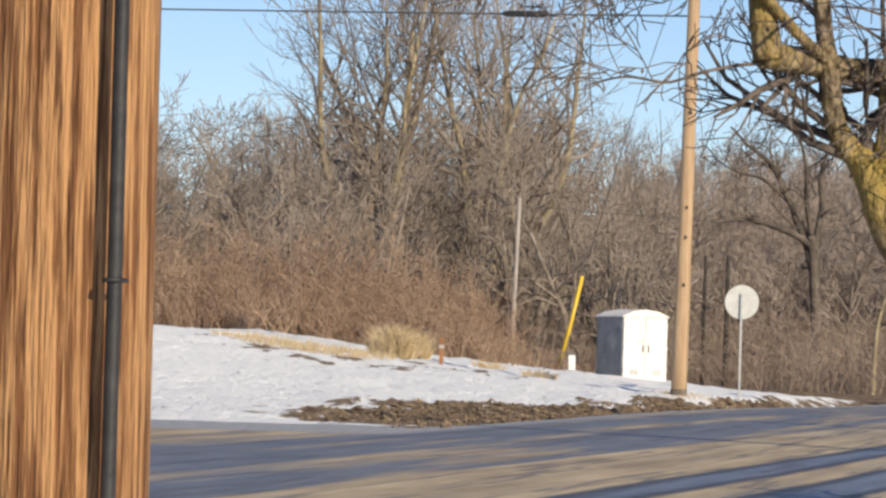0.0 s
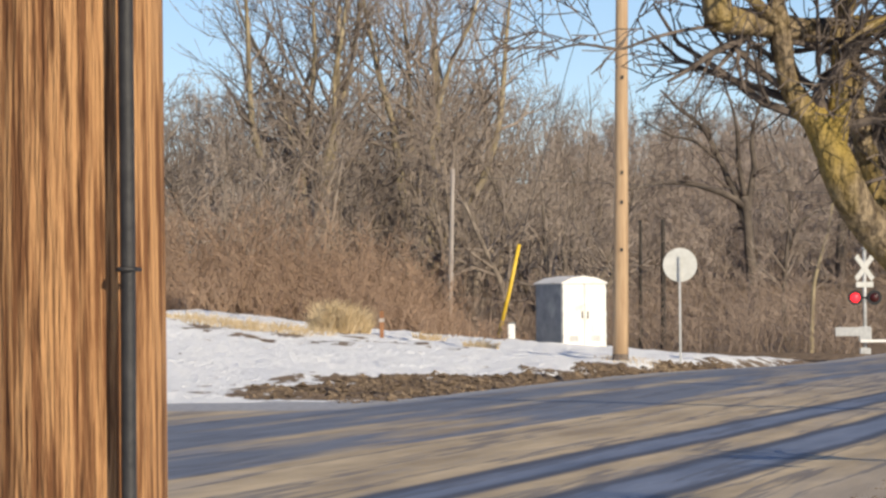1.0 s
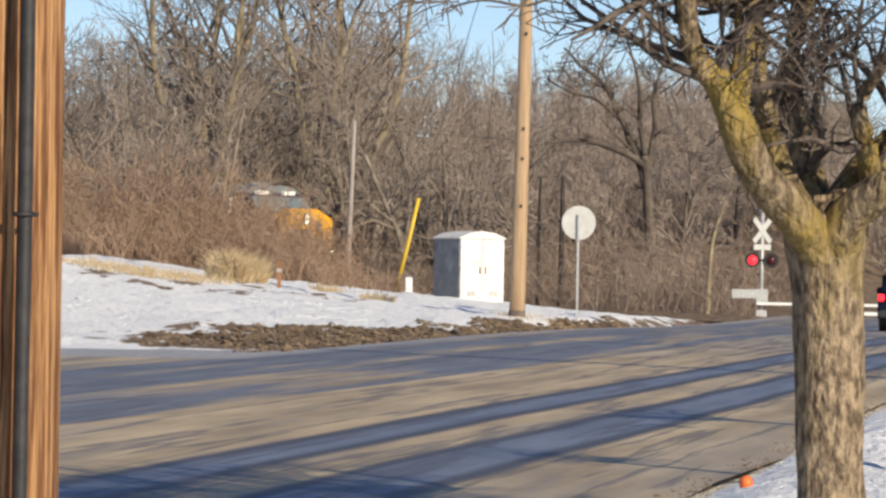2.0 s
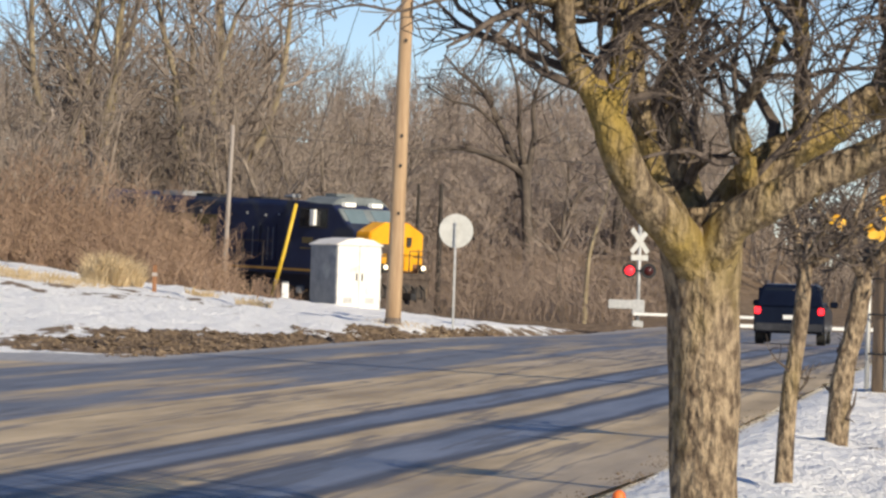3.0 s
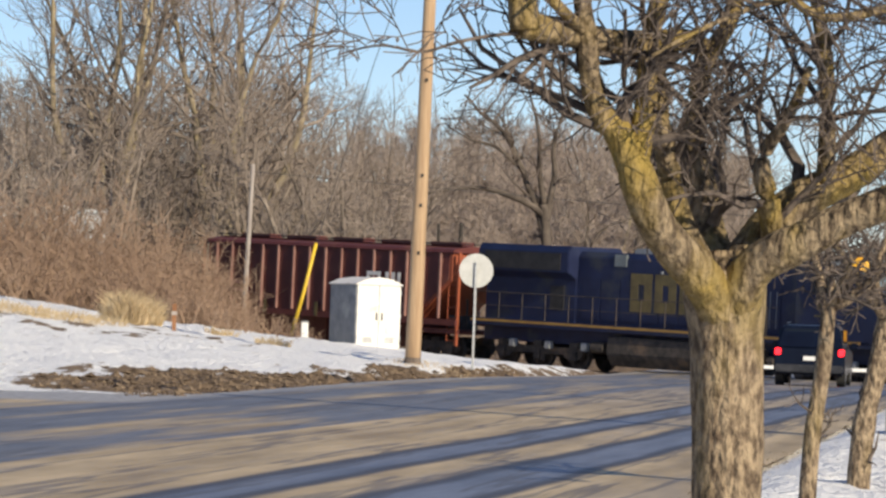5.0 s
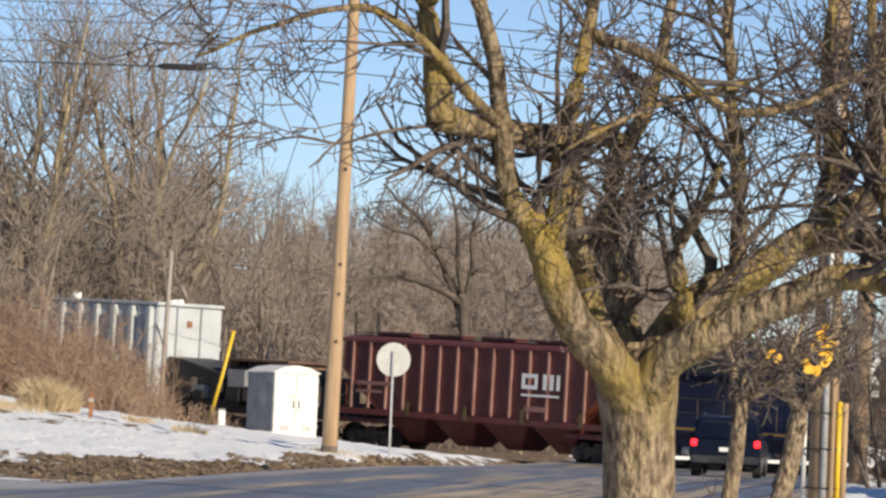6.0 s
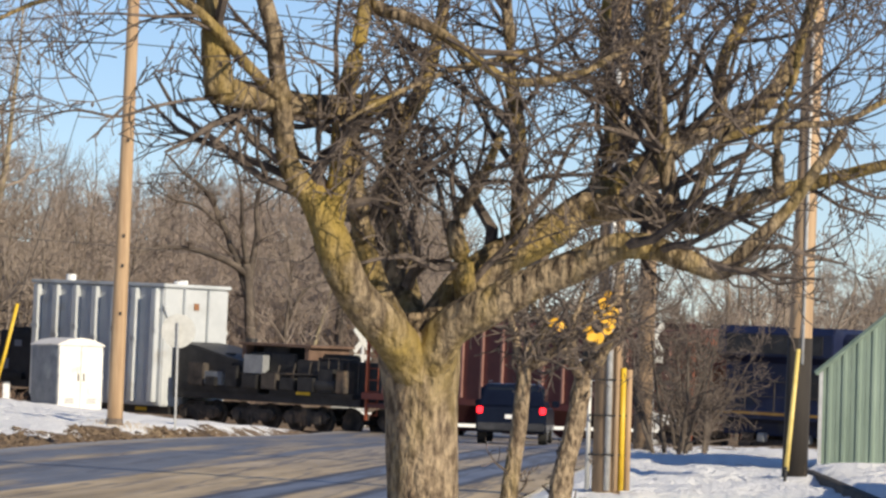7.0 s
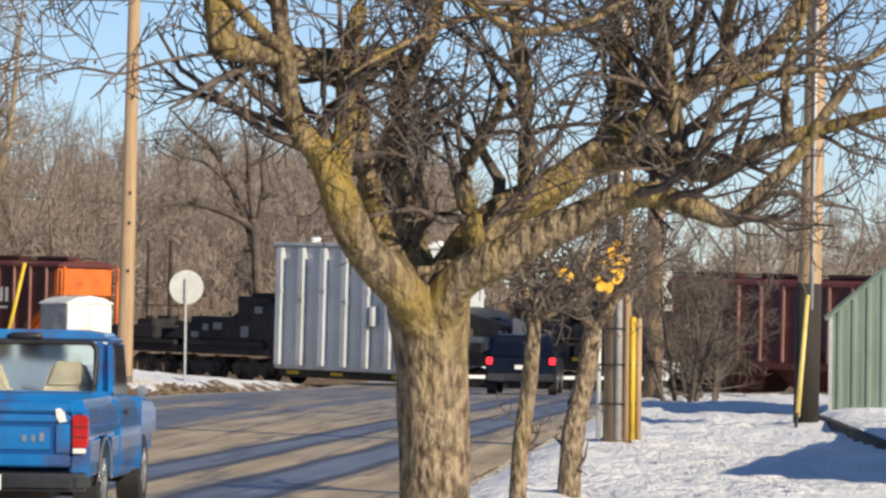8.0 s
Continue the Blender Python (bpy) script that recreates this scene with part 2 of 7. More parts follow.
# ---------------- mesh building ----------------
class Mesh:
    """Collects boxes, tubes and prisms into one mesh."""

    def __init__(self):
        self.v, self.f = [], []

    def add(self, verts, faces):
        k = len(self.v)
        self.v += [tuple(p) for p in verts]
        self.f += [tuple(i + k for i in q) for q in faces]
        return self

    def box(self, x0, x1, y0, y1, z0, z1, m=None):
        p = [Vector((x, y, z)) for x in (x0, x1) for y in (y0, y1) for z in (z0, z1)]
        if m is not None:
            p = [m @ q for q in p]
        return self.add(p, [(0, 1, 3, 2), (4, 6, 7, 5), (0, 4, 5, 1), (2, 3, 7, 6), (0, 2, 6, 4), (1, 5, 7, 3)])

    def prism(self, profile, axis, a, b):
        """A convex outline of (u, w) swept along axis from a to b."""
        def at(u, w, s):
            return {"x": (s, u, w), "y": (u, s, w), "z": (u, w, s)}[axis]
        n = len(profile)
        return self.add([at(u, w, a) for u, w in profile] + [at(u, w, b) for u, w in profile],
                        [tuple(range(n)), tuple(range(2 * n - 1, n - 1, -1))] + [(i, i + n, (i + 1) % n + n, (i + 1) % n) for i in range(n)])

    def tube(self, pts, radii, n=6, cap=True):
        pts = [Vector(p) for p in pts]
        verts, faces = [], []
        for i, p in enumerate(pts):
            d = (pts[min(i + 1, len(pts) - 1)] - pts[max(i - 1, 0)])
            d = d.normalized() if d.length > 1e-9 else Vector((0, 0, 1))
            u = d.orthogonal().normalized() if abs(d.z) > 0.95 else d.cross(Vector((0, 0, 1))).normalized()
            w = d.cross(u)
            for k in range(n):
                a = 2 * math.pi * k / n
                verts.append(p + (u * math.cos(a) + w * math.sin(a)) * radii[i])
        for i in range(len(pts) - 1):
            for k in range(n):
                faces.append((i * n + k, i * n + (k + 1) % n, (i + 1) * n + (k + 1) % n, (i + 1) * n + k))
        if cap:
            faces.append(tuple(range(n - 1, -1, -1)))
            faces.append(tuple(range((len(pts) - 1) * n, len(pts) * n)))
        return self.add(verts, faces)

    def rod(self, a, b, r, r2=None, n=8):
        return self.tube([a, b], [r, r if r2 is None else r2], n)

    def data(self, name, material, bevel=0.0, smooth=False, warp=None):
        me = bpy.data.meshes.new(name)
        me.from_pydata(self.v, [], self.f)
        bm = bmesh.new()
        bm.from_mesh(me)
        bmesh.ops.recalc_face_normals(bm, faces=bm.faces)
        if bevel:
            bmesh.ops.bevel(bm, geom=[e for e in bm.edges if len(e.link_faces) == 2 and e.calc_face_angle(0) > 0.6], offset=bevel, segments=2,
                            affect="EDGES", clamp_overlap=True)
        if warp:
            # cut into level strips and bow the sides
            for k in range(9):
                bmesh.ops.bisect_plane(bm, geom=bm.verts[:] + bm.edges[:] + bm.faces[:], plane_co=(0, 0, 0.45 + 0.075 * k), plane_no=(0, 0, 1))
            for v in bm.verts:
                v.co.y *= warp(v.co.z)
            bm.normal_update()
            for f in bm.faces:
                f.smooth = True
            for e in bm.edges:
                e.smooth = len(e.link_faces) == 2 and e.calc_face_angle(0) < 0.75
        bm.to_mesh(me)
        bm.free()
        if smooth:
            me.shade_smooth()
        me.materials.append(material)
        return me


def part(name, mesh, material, parent, label="", bevel=0.0, smooth=False, warp=None):
    ob = new(name, mesh.data(name, material, bevel, smooth, warp))
    ob.parent = parent
    if label:
        ob["label"] = label
    return ob


def thing(name, label, category, m=None, group="", kind=""):
    ob = new(name)
    ob.empty_display_size = 0.2
    if m is not None:
        ob.matrix_basis = m
    return tagged(ob, label, category, group, kind)


def single(name, mesh, material, label, category="", m=None, group="", kind="", bevel=0.0, smooth=False):
    ob = new(name, mesh.data(name, material, bevel, smooth))
    if m is not None:
        ob.matrix_basis = m
    return tagged(ob, label, category, group, kind)


# ---------------- the lie of the land ----------------
def edge_right(y):
    return 1.45 + 0.145 * (y - 28.2)


def edge_left(y):
    return edge_right(y) - 11.6


def ss(x, a, b):
    t = min(max((x - a) / (b - a), 0), 1)
    return t * t * (3 - 2 * t)


def road_z(y):
    return -0.33 * ss(y, 84, 138)


S0 = Vector((2.57, 147.0, -0.33))
RAIL_DIR = Vector((math.sqrt(0.5), -math.sqrt(0.5), -0.020))


def track_off(x, y):
    """Distance from the track's middle line, and the place along it."""
    dx, dy = x - S0.x, y - S0.y
    return (dx + dy) * math.sqrt(0.5), (dx - dy) * math.sqrt(0.5)


def terrace_edge(y):
    """The line of the low timber edge by the shed."""
    return 12.15 - 0.113 * (72.6 - y)


def land(x, y):
    base = road_z(y)
    d = edge_left(y) - x
    r = x - edge_right(y)
    bumps = 0.08 * noise.noise(Vector((x * 0.6, y * 0.35, 0))) + 0.10 * noise.noise(Vector((x * 0.17, y * 0.11, 5)))
    bumps += 0.06 * noise.noise(Vector((x * 2.0, y * 1.1, 9))) + 0.05 * noise.noise(Vector((x * 1.1, y * 0.6, 12)))
    z = base - 0.10
    if d > -0.6 and y > 60:
        a = min(max((y - 65.5) / 36, 0), 1)
        z = base - 0.10 + 0.10 * ss(d, -0.5, 0.2) + a * (0.30 * ss(d, -0.2, 0.9) + 1.28 * min((max(d, 0) / 14.5) ** 1.4, 1.15)) + bumps * ss(d, 0, 1.5) * ss(y, 65, 70)
        z -= (z - base) * 0.85 * ss(y, 119, 138)
    elif r > -0.4:
        z = base - 0.10 + 0.20 * ss(r, -0.3, 0.7) + bumps * ss(r, 0, 1.0) * 0.9
        z += 0.10 * max(0.0, noise.noise(Vector((x * 3.5, y * 2.2, 44)))) * math.exp(-((r - 0.3) / 0.35) ** 2)
    if d > -0.6:
        z += 0.04 * ss(d, -0.5, 0.4) * (1 - ss(d, 6, 9)) * math.exp(-((y - 130) / 8) ** 2)
    if r > 0.3 and y < 100:
        way = x - (3.6 + 0.135 * (y - 24))
        z += 0.05 * noise.noise(Vector((x * 2.6, y * 1.7, 21))) * ss(r, 0.3, 1.0)
        z -= 0.20 * max(0.0, noise.noise(Vector((x * 3.4, y * 2.2, 31)))) * (1 - ss(abs(way), 0.7, 1.6))
    if 40 < y < 76 and x > 6:
        z += 0.13 * ss(x - terrace_edge(y), 0.0, 0.2) * ss(y, 43, 46) * (1 - ss(y, 72.8, 74.5))
    off, along = track_off(x, y)
    rail = S0.z + RAIL_DIR.z * min(max(along, -60), 60) - 0.55
    k = 1 - ss(abs(off), 3.0, 9.0)
    z = z * (1 - k) + rail * k
    if off > 9:
        z = z * (1 - ss(off, 9, 14)) + (rail + 0.3) * ss(off, 9, 14)
        z += 10.5 * ss(off, 22, 95) * (1 - 0.8 * ss(x / max(y, 1), 0.05, 0.10))
    return z


def thaw(x, y):
    """How far the snow has gone: 0 deep snow, 1 bare soil and litter."""
    d = edge_left(y) - x
    off, along = track_off(x, y)
    v = 0.05 if d > 0.5 and y > 66 else 0.0
    if d > -0.5 and y > 60:
        w = 0.75 + 0.7 * noise.noise(Vector((x * 0.5, y * 0.22, 2))) + 2.9 * ss(y, 66, 70) * (1 - ss(y, 78, 86))
        v = (1 - ss(d, -0.3, w * 2.3 * (1 - 0.35 * ss(y, 96, 104)))) * ss(y, 63.5, 65.5) * (1 - 0.12 * ss(y, 86, 92))
        v = max(v, (1 - ss(math.hypot((x + 9.5) / 5.0, (y - 101) / 6), 0.5, 1.2)) * 0.36)
        v = max(v, 0.85 * ss(y, 115, 119) * ss(d, 9.5, 11))
        v = max(v, ss(y, 126, 132) * ss(d, 6.5, 8.5))
    if off > 4:
        v = max(v, 1.0)
    if abs(off) < 3.6:
        v = max(v, 0.8)
    if x > edge_right(y) and y > 96:
        v = max(v, ss(y, 96, 112) * 0.75)
    return v


def steps(a, b, n):
    return [a + (b - a) * i / n for i in range(n + 1)]


def make_ground():
    xs = [-900, -400, -200, -110, -75] + steps(-55, -26, 24) + steps(-25.4, -8, 50) + steps(-7.8, 16, 120) + steps(16.3, 20.4, 12) + steps(20.8, 55, 34) + [75, 110, 200, 400, 900]
    ys = [-300, -120, -50] + steps(-20, 20, 20) + steps(20.4, 90, 190) + steps(90.6, 130, 60) + steps(131, 200, 60) + steps(203, 320, 24) + [400, 550, 900, 1500]
    verts = [(x, y, land(x, y)) for y in ys for x in xs]
    w = len(xs)
    faces = [(j * w + i, j * w + i + 1, (j + 1) * w + i + 1, (j + 1) * w + i) for j in range(len(ys) - 1) for i in range(w - 1)]
    me = bpy.data.meshes.new("ground")
    me.from_pydata(verts, [], faces)
    at = me.attributes.new("thaw", "FLOAT", "POINT")
    at.data.foreach_set("value", [thaw(x, y) for x, y, z in verts])
    me.shade_smooth()
    m = bpy.data.materials.new("snow_and_soil")
    m.use_nodes = True
    n, l = m.node_tree.nodes, m.node_tree.links
    b = n["Principled BSDF"]
    tc = n.new("ShaderNodeTexCoord")
    att = n.new("ShaderNodeAttribute")
    att.attribute_name = "thaw"

    def nz(scale, detail, stretch=(1, 1, 1)):
        mp = n.new("ShaderNodeMapping")
        mp.inputs["Scale"].default_value = stretch
        l.new(tc.outputs["Object"], mp.inputs["Vector"])
        q = n.new("ShaderNodeTexNoise")
        q.inputs["Scale"].default_value, q.inputs["Detail"].default_value, q.inputs["Roughness"].default_value = scale, detail, 0.65
        l.new(mp.outputs[0], q.inputs["Vector"])
        return q.outputs["Fac"]

    def ramp(fac, p0, c0, p1, c1):
        r = n.new("ShaderNodeValToRGB")
        r.color_ramp.elements[0].position, r.color_ramp.elements[1].position = p0, p1
        r.color_ramp.elements[0].color, r.color_ramp.elements[1].color = (*c0, 1), (*c1, 1)
        l.new(fac, r.inputs["Fac"])
        return r.outputs["Color"]

    def math_node(op, a, c):
        q = n.new("ShaderNodeMath")
        q.operation = op
        for i, val in enumerate((a, c)):
            if isinstance(val, (int, float)):
                q.inputs[i].default_value = val
            else:
                l.new(val, q.inputs[i])
        return q.outputs[0]

    patch = nz(1.3, 10, (1, 0.4, 1))
    mask = math_node("ADD", att.outputs["Fac"], math_node("MULTIPLY", math_node("SUBTRACT", patch, 0.5), 2.6))
    mr = n.new("ShaderNodeMapRange")
    mr.inputs["From Min"].default_value, mr.inputs["From Max"].default_value = 0.40, 0.52
    l.new(mask, mr.inputs["Value"])
    snow = ramp(nz(3, 6), 0.3, (0.90, 0.90, 0.90), 0.7, (0.97, 0.97, 0.96))
    soil = ramp(nz(2.2, 9), 0.30, (0.10, 0.066, 0.042), 0.72, (0.36, 0.265, 0.175))
    mx = n.new("ShaderNodeMixRGB")
    l.new(mr.outputs[0], mx.inputs["Fac"])
    l.new(snow, mx.inputs["Color1"])
    l.new(soil, mx.inputs["Color2"])
    l.new(mx.outputs[0], b.inputs["Base Color"])
    b.inputs["Roughness"].default_value = 0.85
    b.inputs["Specular IOR Level"].default_value = 0.2
    bp = n.new("ShaderNodeBump")
    bp.inputs["Strength"].default_value, bp.inputs["Distance"].default_value = 0.85, 0.28
    hgt = math_node("ADD", nz(1.8, 6), math_node("MULTIPLY", nz(6.5, 4), 0.4))
    l.new(hgt, bp.inputs["Height"])
    l.new(bp.outputs[0], b.inputs["Normal"])
    me.materials.append(m)
    ob = new("ground", me)
    tagged(ob, "snow-covered ground with thawed brown verges and a low bank", "ground", kind="structure")


def make_road():
    """Asphalt with bare grey-blue wheel tracks and tan salt film between them."""
    m = bpy.data.materials.new("salted_asphalt")
    m.use_nodes = True
    n, l = m.node_tree.nodes, m.node_tree.links
    b = n["Principled BSDF"]
    tc = n.new("ShaderNodeTexCoord")
    sep = n.new("ShaderNodeSeparateXYZ")
    l.new(tc.outputs["Object"], sep.inputs[0])

    def val(op, a, c, d=None):
        q = n.new("ShaderNodeMath")
        q.operation = op
        for i, v in enumerate((a, c, d)):
            if v is None:
                continue
            if isinstance(v, (int, float)):
                q.inputs[i].default_value = v
            else:
                l.new(v, q.inputs[i])
        return q.outputs[0]

    skew = n.new("ShaderNodeCombineXYZ")
    l.new(val("MULTIPLY_ADD", sep.outputs["Y"], -0.145, sep.outputs["X"]), skew.inputs["X"])
    l.new(sep.outputs["Y"], skew.inputs["Y"])

    def nz(scale, detail, stretch):
        mp = n.new("ShaderNodeMapping")
        mp.inputs["Scale"].default_value = stretch
        l.new(skew.outputs[0], mp.inputs["Vector"])
        q = n.new("ShaderNodeTexNoise")
        q.inputs["Scale"].default_value, q.inputs["Detail"].default_value, q.inputs["Roughness"].default_value = scale, detail, 0.6
        l.new(mp.outputs[0], q.inputs["Vector"])
        return q.outputs["Fac"]

    # across: metres left of the right edge
    across = val("SUBTRACT", val("MULTIPLY_ADD", sep.outputs["Y"], 0.145, 1.45 - 0.145 * 28.2), sep.outputs["X"])
    wob = val("MULTIPLY", val("SUBTRACT", nz(0.35, 4, (1, 0.2, 1)), 0.5), 0.55)
    a2 = val("ADD", val("ADD", across, wob), val("MULTIPLY", val("SUBTRACT", sep.outputs["Y"], 30.0), 0.02))
    track = None
    rim = None
    for centre, half in TRACKS:
        dist = val("ABSOLUTE", val("SUBTRACT", a2, centre), 0.0)
        r = n.new("ShaderNodeMapRange")
        r.interpolation_type = "SMOOTHSTEP"
        r.inputs["From Min"].default_value, r.inputs["From Max"].default_value = half + 0.10, half - 0.04
        l.new(dist, r.inputs["Value"])
        if half > 1:
            left_lane = r.outputs[0]
            continue
        e = n.new("ShaderNodeMapRange")
        e.inputs["From Min"].default_value, e.inputs["From Max"].default_value = 0.17, 0.05
        l.new(val("ABSOLUTE", val("SUBTRACT", dist, half), 0.0), e.inputs["Value"])
        rim = e.outputs[0] if rim is None else val("MAXIMUM", rim, e.outputs[0])
        track = r.outputs[0] if track is None else val("MAXIMUM", track, r.outputs[0])
    patch = n.new("ShaderNodeMapRange")
    patch.inputs["From Min"].default_value, patch.inputs["From Max"].default_value = 0.52, 0.59
    l.new(nz(0.8, 9, (1, 0.07, 1)), patch.inputs["Value"])
    far = n.new("ShaderNodeMapRange")
    far.inputs["From Min"].default_value, far.inputs["From Max"].default_value = 62.0, 100.0
    l.new(sep.outputs["Y"], far.inputs["Value"])
    streak = n.new("ShaderNodeMapRange")
    streak.inputs["From Min"].default_value, streak.inputs["From Max"].default_value = 0.36, 0.50
    l.new(nz(1.0, 8, (1, 0.05, 1)), streak.inputs["Value"])
    lane = val("MULTIPLY", left_lane, streak.outputs[0])
    bare = val("MAXIMUM", val("MAXIMUM", track, val("MULTIPLY", patch.outputs[0], 0.25)), val("MAXIMUM", lane, val("MULTIPLY", far.outputs[0], 0.55)))

    def ramp(fac, p0, c0, p1, c1):
        r = n.new("ShaderNodeValToRGB")
        r.color_ramp.elements[0].position, r.color_ramp.elements[1].position = p0, p1
        r.color_ramp.elements[0].color, r.color_ramp.elements[1].color = (*c0, 1), (*c1, 1)
        l.new(fac, r.inputs["Fac"])
        return r.outputs["Color"]

    salt = ramp(nz(1.6, 9, (1, 0.12, 1)), 0.34, (0.33, 0.24, 0.12), 0.66, (0.64, 0.49, 0.28))
    # the blue in the bare asphalt includes the sky's reflection
    asphalt = ramp(nz(2.5, 8, (1, 0.1, 1)), 0.3, (0.11, 0.128, 0.172), 0.7, (0.215, 0.24, 0.31))
    mx = n.new("ShaderNodeMixRGB")
    l.new(bare, mx.inputs["Fac"])
    l.new(salt, mx.inputs["Color1"])
    # the other lane is greyer, with grit ground into it
    grey = ramp(nz(3.0, 8, (1, 0.12, 1)), 0.3, (0.10, 0.10, 0.105), 0.7, (0.22, 0.215, 0.21))
    side_mix = n.new("ShaderNodeMixRGB")
    l.new(val("MULTIPLY", left_lane, 0.62), side_mix.inputs["Fac"])
    l.new(asphalt, side_mix.inputs["Color1"])
    l.new(grey, side_mix.inputs["Color2"])
    l.new(side_mix.outputs[0], mx.inputs["Color2"])
    grit = n.new("ShaderNodeMixRGB")
    grit.inputs["Color2"].default_value = (0.055, 0.052, 0.056, 1)
    l.new(val("MULTIPLY", rim, 0.9), grit.inputs["Fac"])
    l.new(mx.outputs[0], grit.inputs["Color1"])
    # thin dark streaks, branch shadows among them, painted into the road colour
    dark_streak = n.new("ShaderNodeMapRange")
    dark_streak.inputs["From Min"].default_value, dark_streak.inputs["From Max"].default_value = 0.024, 0.006
    l.new(val("ABSOLUTE", val("SUBTRACT", nz(0.9, 5, (1, 0.035, 1)), 0.5), 0.0), dark_streak.inputs["Value"])
    dark = n.new("ShaderNodeMixRGB")
    dark.inputs["Color2"].default_value = (0.08, 0.075, 0.078, 1)
    l.new(val("MULTIPLY", dark_streak.outputs[0], 0.62), dark.inputs["Fac"])
    l.new(grit.outputs[0], dark.inputs["Color1"])
    # grey gravel washed along the far kerbless edge
    side = n.new("ShaderNodeMapRange")
    side.inputs["From Min"].default_value, side.inputs["From Max"].default_value = 60.0, 61.2
    l.new(val("MULTIPLY_ADD", wob, 3.0, sep.outputs["Y"]), side.inputs["Value"])
    lim = n.new("ShaderNodeMapRange")
    lim.inputs["From Min"].default_value, lim.inputs["From Max"].default_value = 10.8, 11.6
    l.new(val("ADD", across, wob), lim.inputs["Value"])
    gravel = ramp(nz(7, 8, (1, 0.5, 1)), 0.35, (0.26, 0.25, 0.245), 0.65, (0.50, 0.485, 0.47))
    gm = n.new("ShaderNodeMixRGB")
    l.new(val("MULTIPLY", side.outputs[0], lim.outputs[0]), gm.inputs["Fac"])
    l.new(dark.outputs[0], gm.inputs["Color1"])
    l.new(gravel, gm.inputs["Color2"])
    l.new(gm.outputs[0], b.inputs["Base Color"])
    b.inputs["Roughness"].default_value = 0.55
    bp = n.new("ShaderNodeBump")
    bp.inputs["Strength"].default_value, bp.inputs["Distance"].default_value = 0.3, 0.02
    l.new(nz(30, 4, (1, 1, 1)), bp.inputs["Height"])
    l.new(bp.outputs[0], b.inputs["Normal"])

    ys = steps(-60, 60, 30) + steps(61, 160, 99)
    verts, faces = [], []
    for y in ys:
        jag = 0.16 * noise.noise(Vector((0, y * 0.8, 3)))
        jag2 = 0.25 * noise.noise(Vector((7, y * 0.5, 3)))
        flare = 40 * (1 - ss(y, 64.0, 67.5)) if y < 67.5 else 0
        for k in range(9):
            u = k / 8
            x = (edge_left(y) - flare + jag2) * (1 - u) + (edge_right(y) + jag) * u
            verts.append((x, y, road_z(y) + 0.008))
    for j in range(len(ys) - 1):
        for k in range(8):
            q = j * 9 + k
            faces.append((q, q + 1, q + 10, q + 9))
    me = bpy.data.meshes.new("road")
    me.from_pydata(verts, [], faces)
    me.materials.append(m)
    tagged(new("road", me), "worn asphalt road with pale salt film and bare wheel tracks", "road", kind="structure")


TRACKS = ((2.25, 0.44), (3.95, 0.36), (9.9, 2.9))


# ---------------- bare trees ----------------
def wander(rng, p, d, length, n, crook, lift):
    """A crooked line of n steps from p along d; lift bends it upwards."""
    pts, p, d = [Vector(p)], Vector(p), Vector(d).normalized()
    for _ in range(n):
        d = (d + Vector((rng.gauss(0, crook), rng.gauss(0, crook), rng.gauss(0, crook) + lift))).normalized()
        p = p + d * (length / n)
        pts.append(p)
    return pts


def side_way(rng, d, angle):
    """A direction that leaves d at about that angle, to any side."""
    u = d.orthogonal().normalized()
    w = d.cross(u)
    a = rng.uniform(0, 2 * math.pi)
    return (d * math.cos(angle) + (u * math.cos(a) + w * math.sin(a)) * math.sin(angle)).normalized()


def sprout(mesh, rng, pts, radii, count, length, level, crook, lift, n_side, start=0.25, thin=0.5, least=0.004, kids=(5, 5)):
    """Branches along a limb, and theirs in turn."""
    for _ in range(count):
        f = rng.uniform(start, 1.0)
        i = min(int(f * (len(pts) - 1)), len(pts) - 2)
        g = f * (len(pts) - 1) - i
        p = pts[i].lerp(pts[i + 1], g)
        r = max((radii[i] * (1 - g) + radii[i + 1] * g) * thin, least)
        d = side_way(rng, (pts[i + 1] - pts[i]).normalized(), rng.uniform(0.5, 1.1))
        ln = length * rng.uniform(0.55, 1.2) * (1.15 - 0.5 * f)
        steps_n = 4 if level > 2 else 3 if level > 1 or least < 0.005 else 2
        line = wander(rng, p, d, ln, steps_n, crook, lift)
        rr = [max(r * (1 - 0.75 * k / steps_n), least) for k in range(steps_n + 1)]
        mesh.tube(line, rr, n_side if level > 1 else 3, cap=False)
        if level > 1:
            sprout(mesh, rng, line, rr, kids[0], length * 0.48, level - 1, crook, lift, 3, 0.2, 0.6, least, kids[1:] or kids)


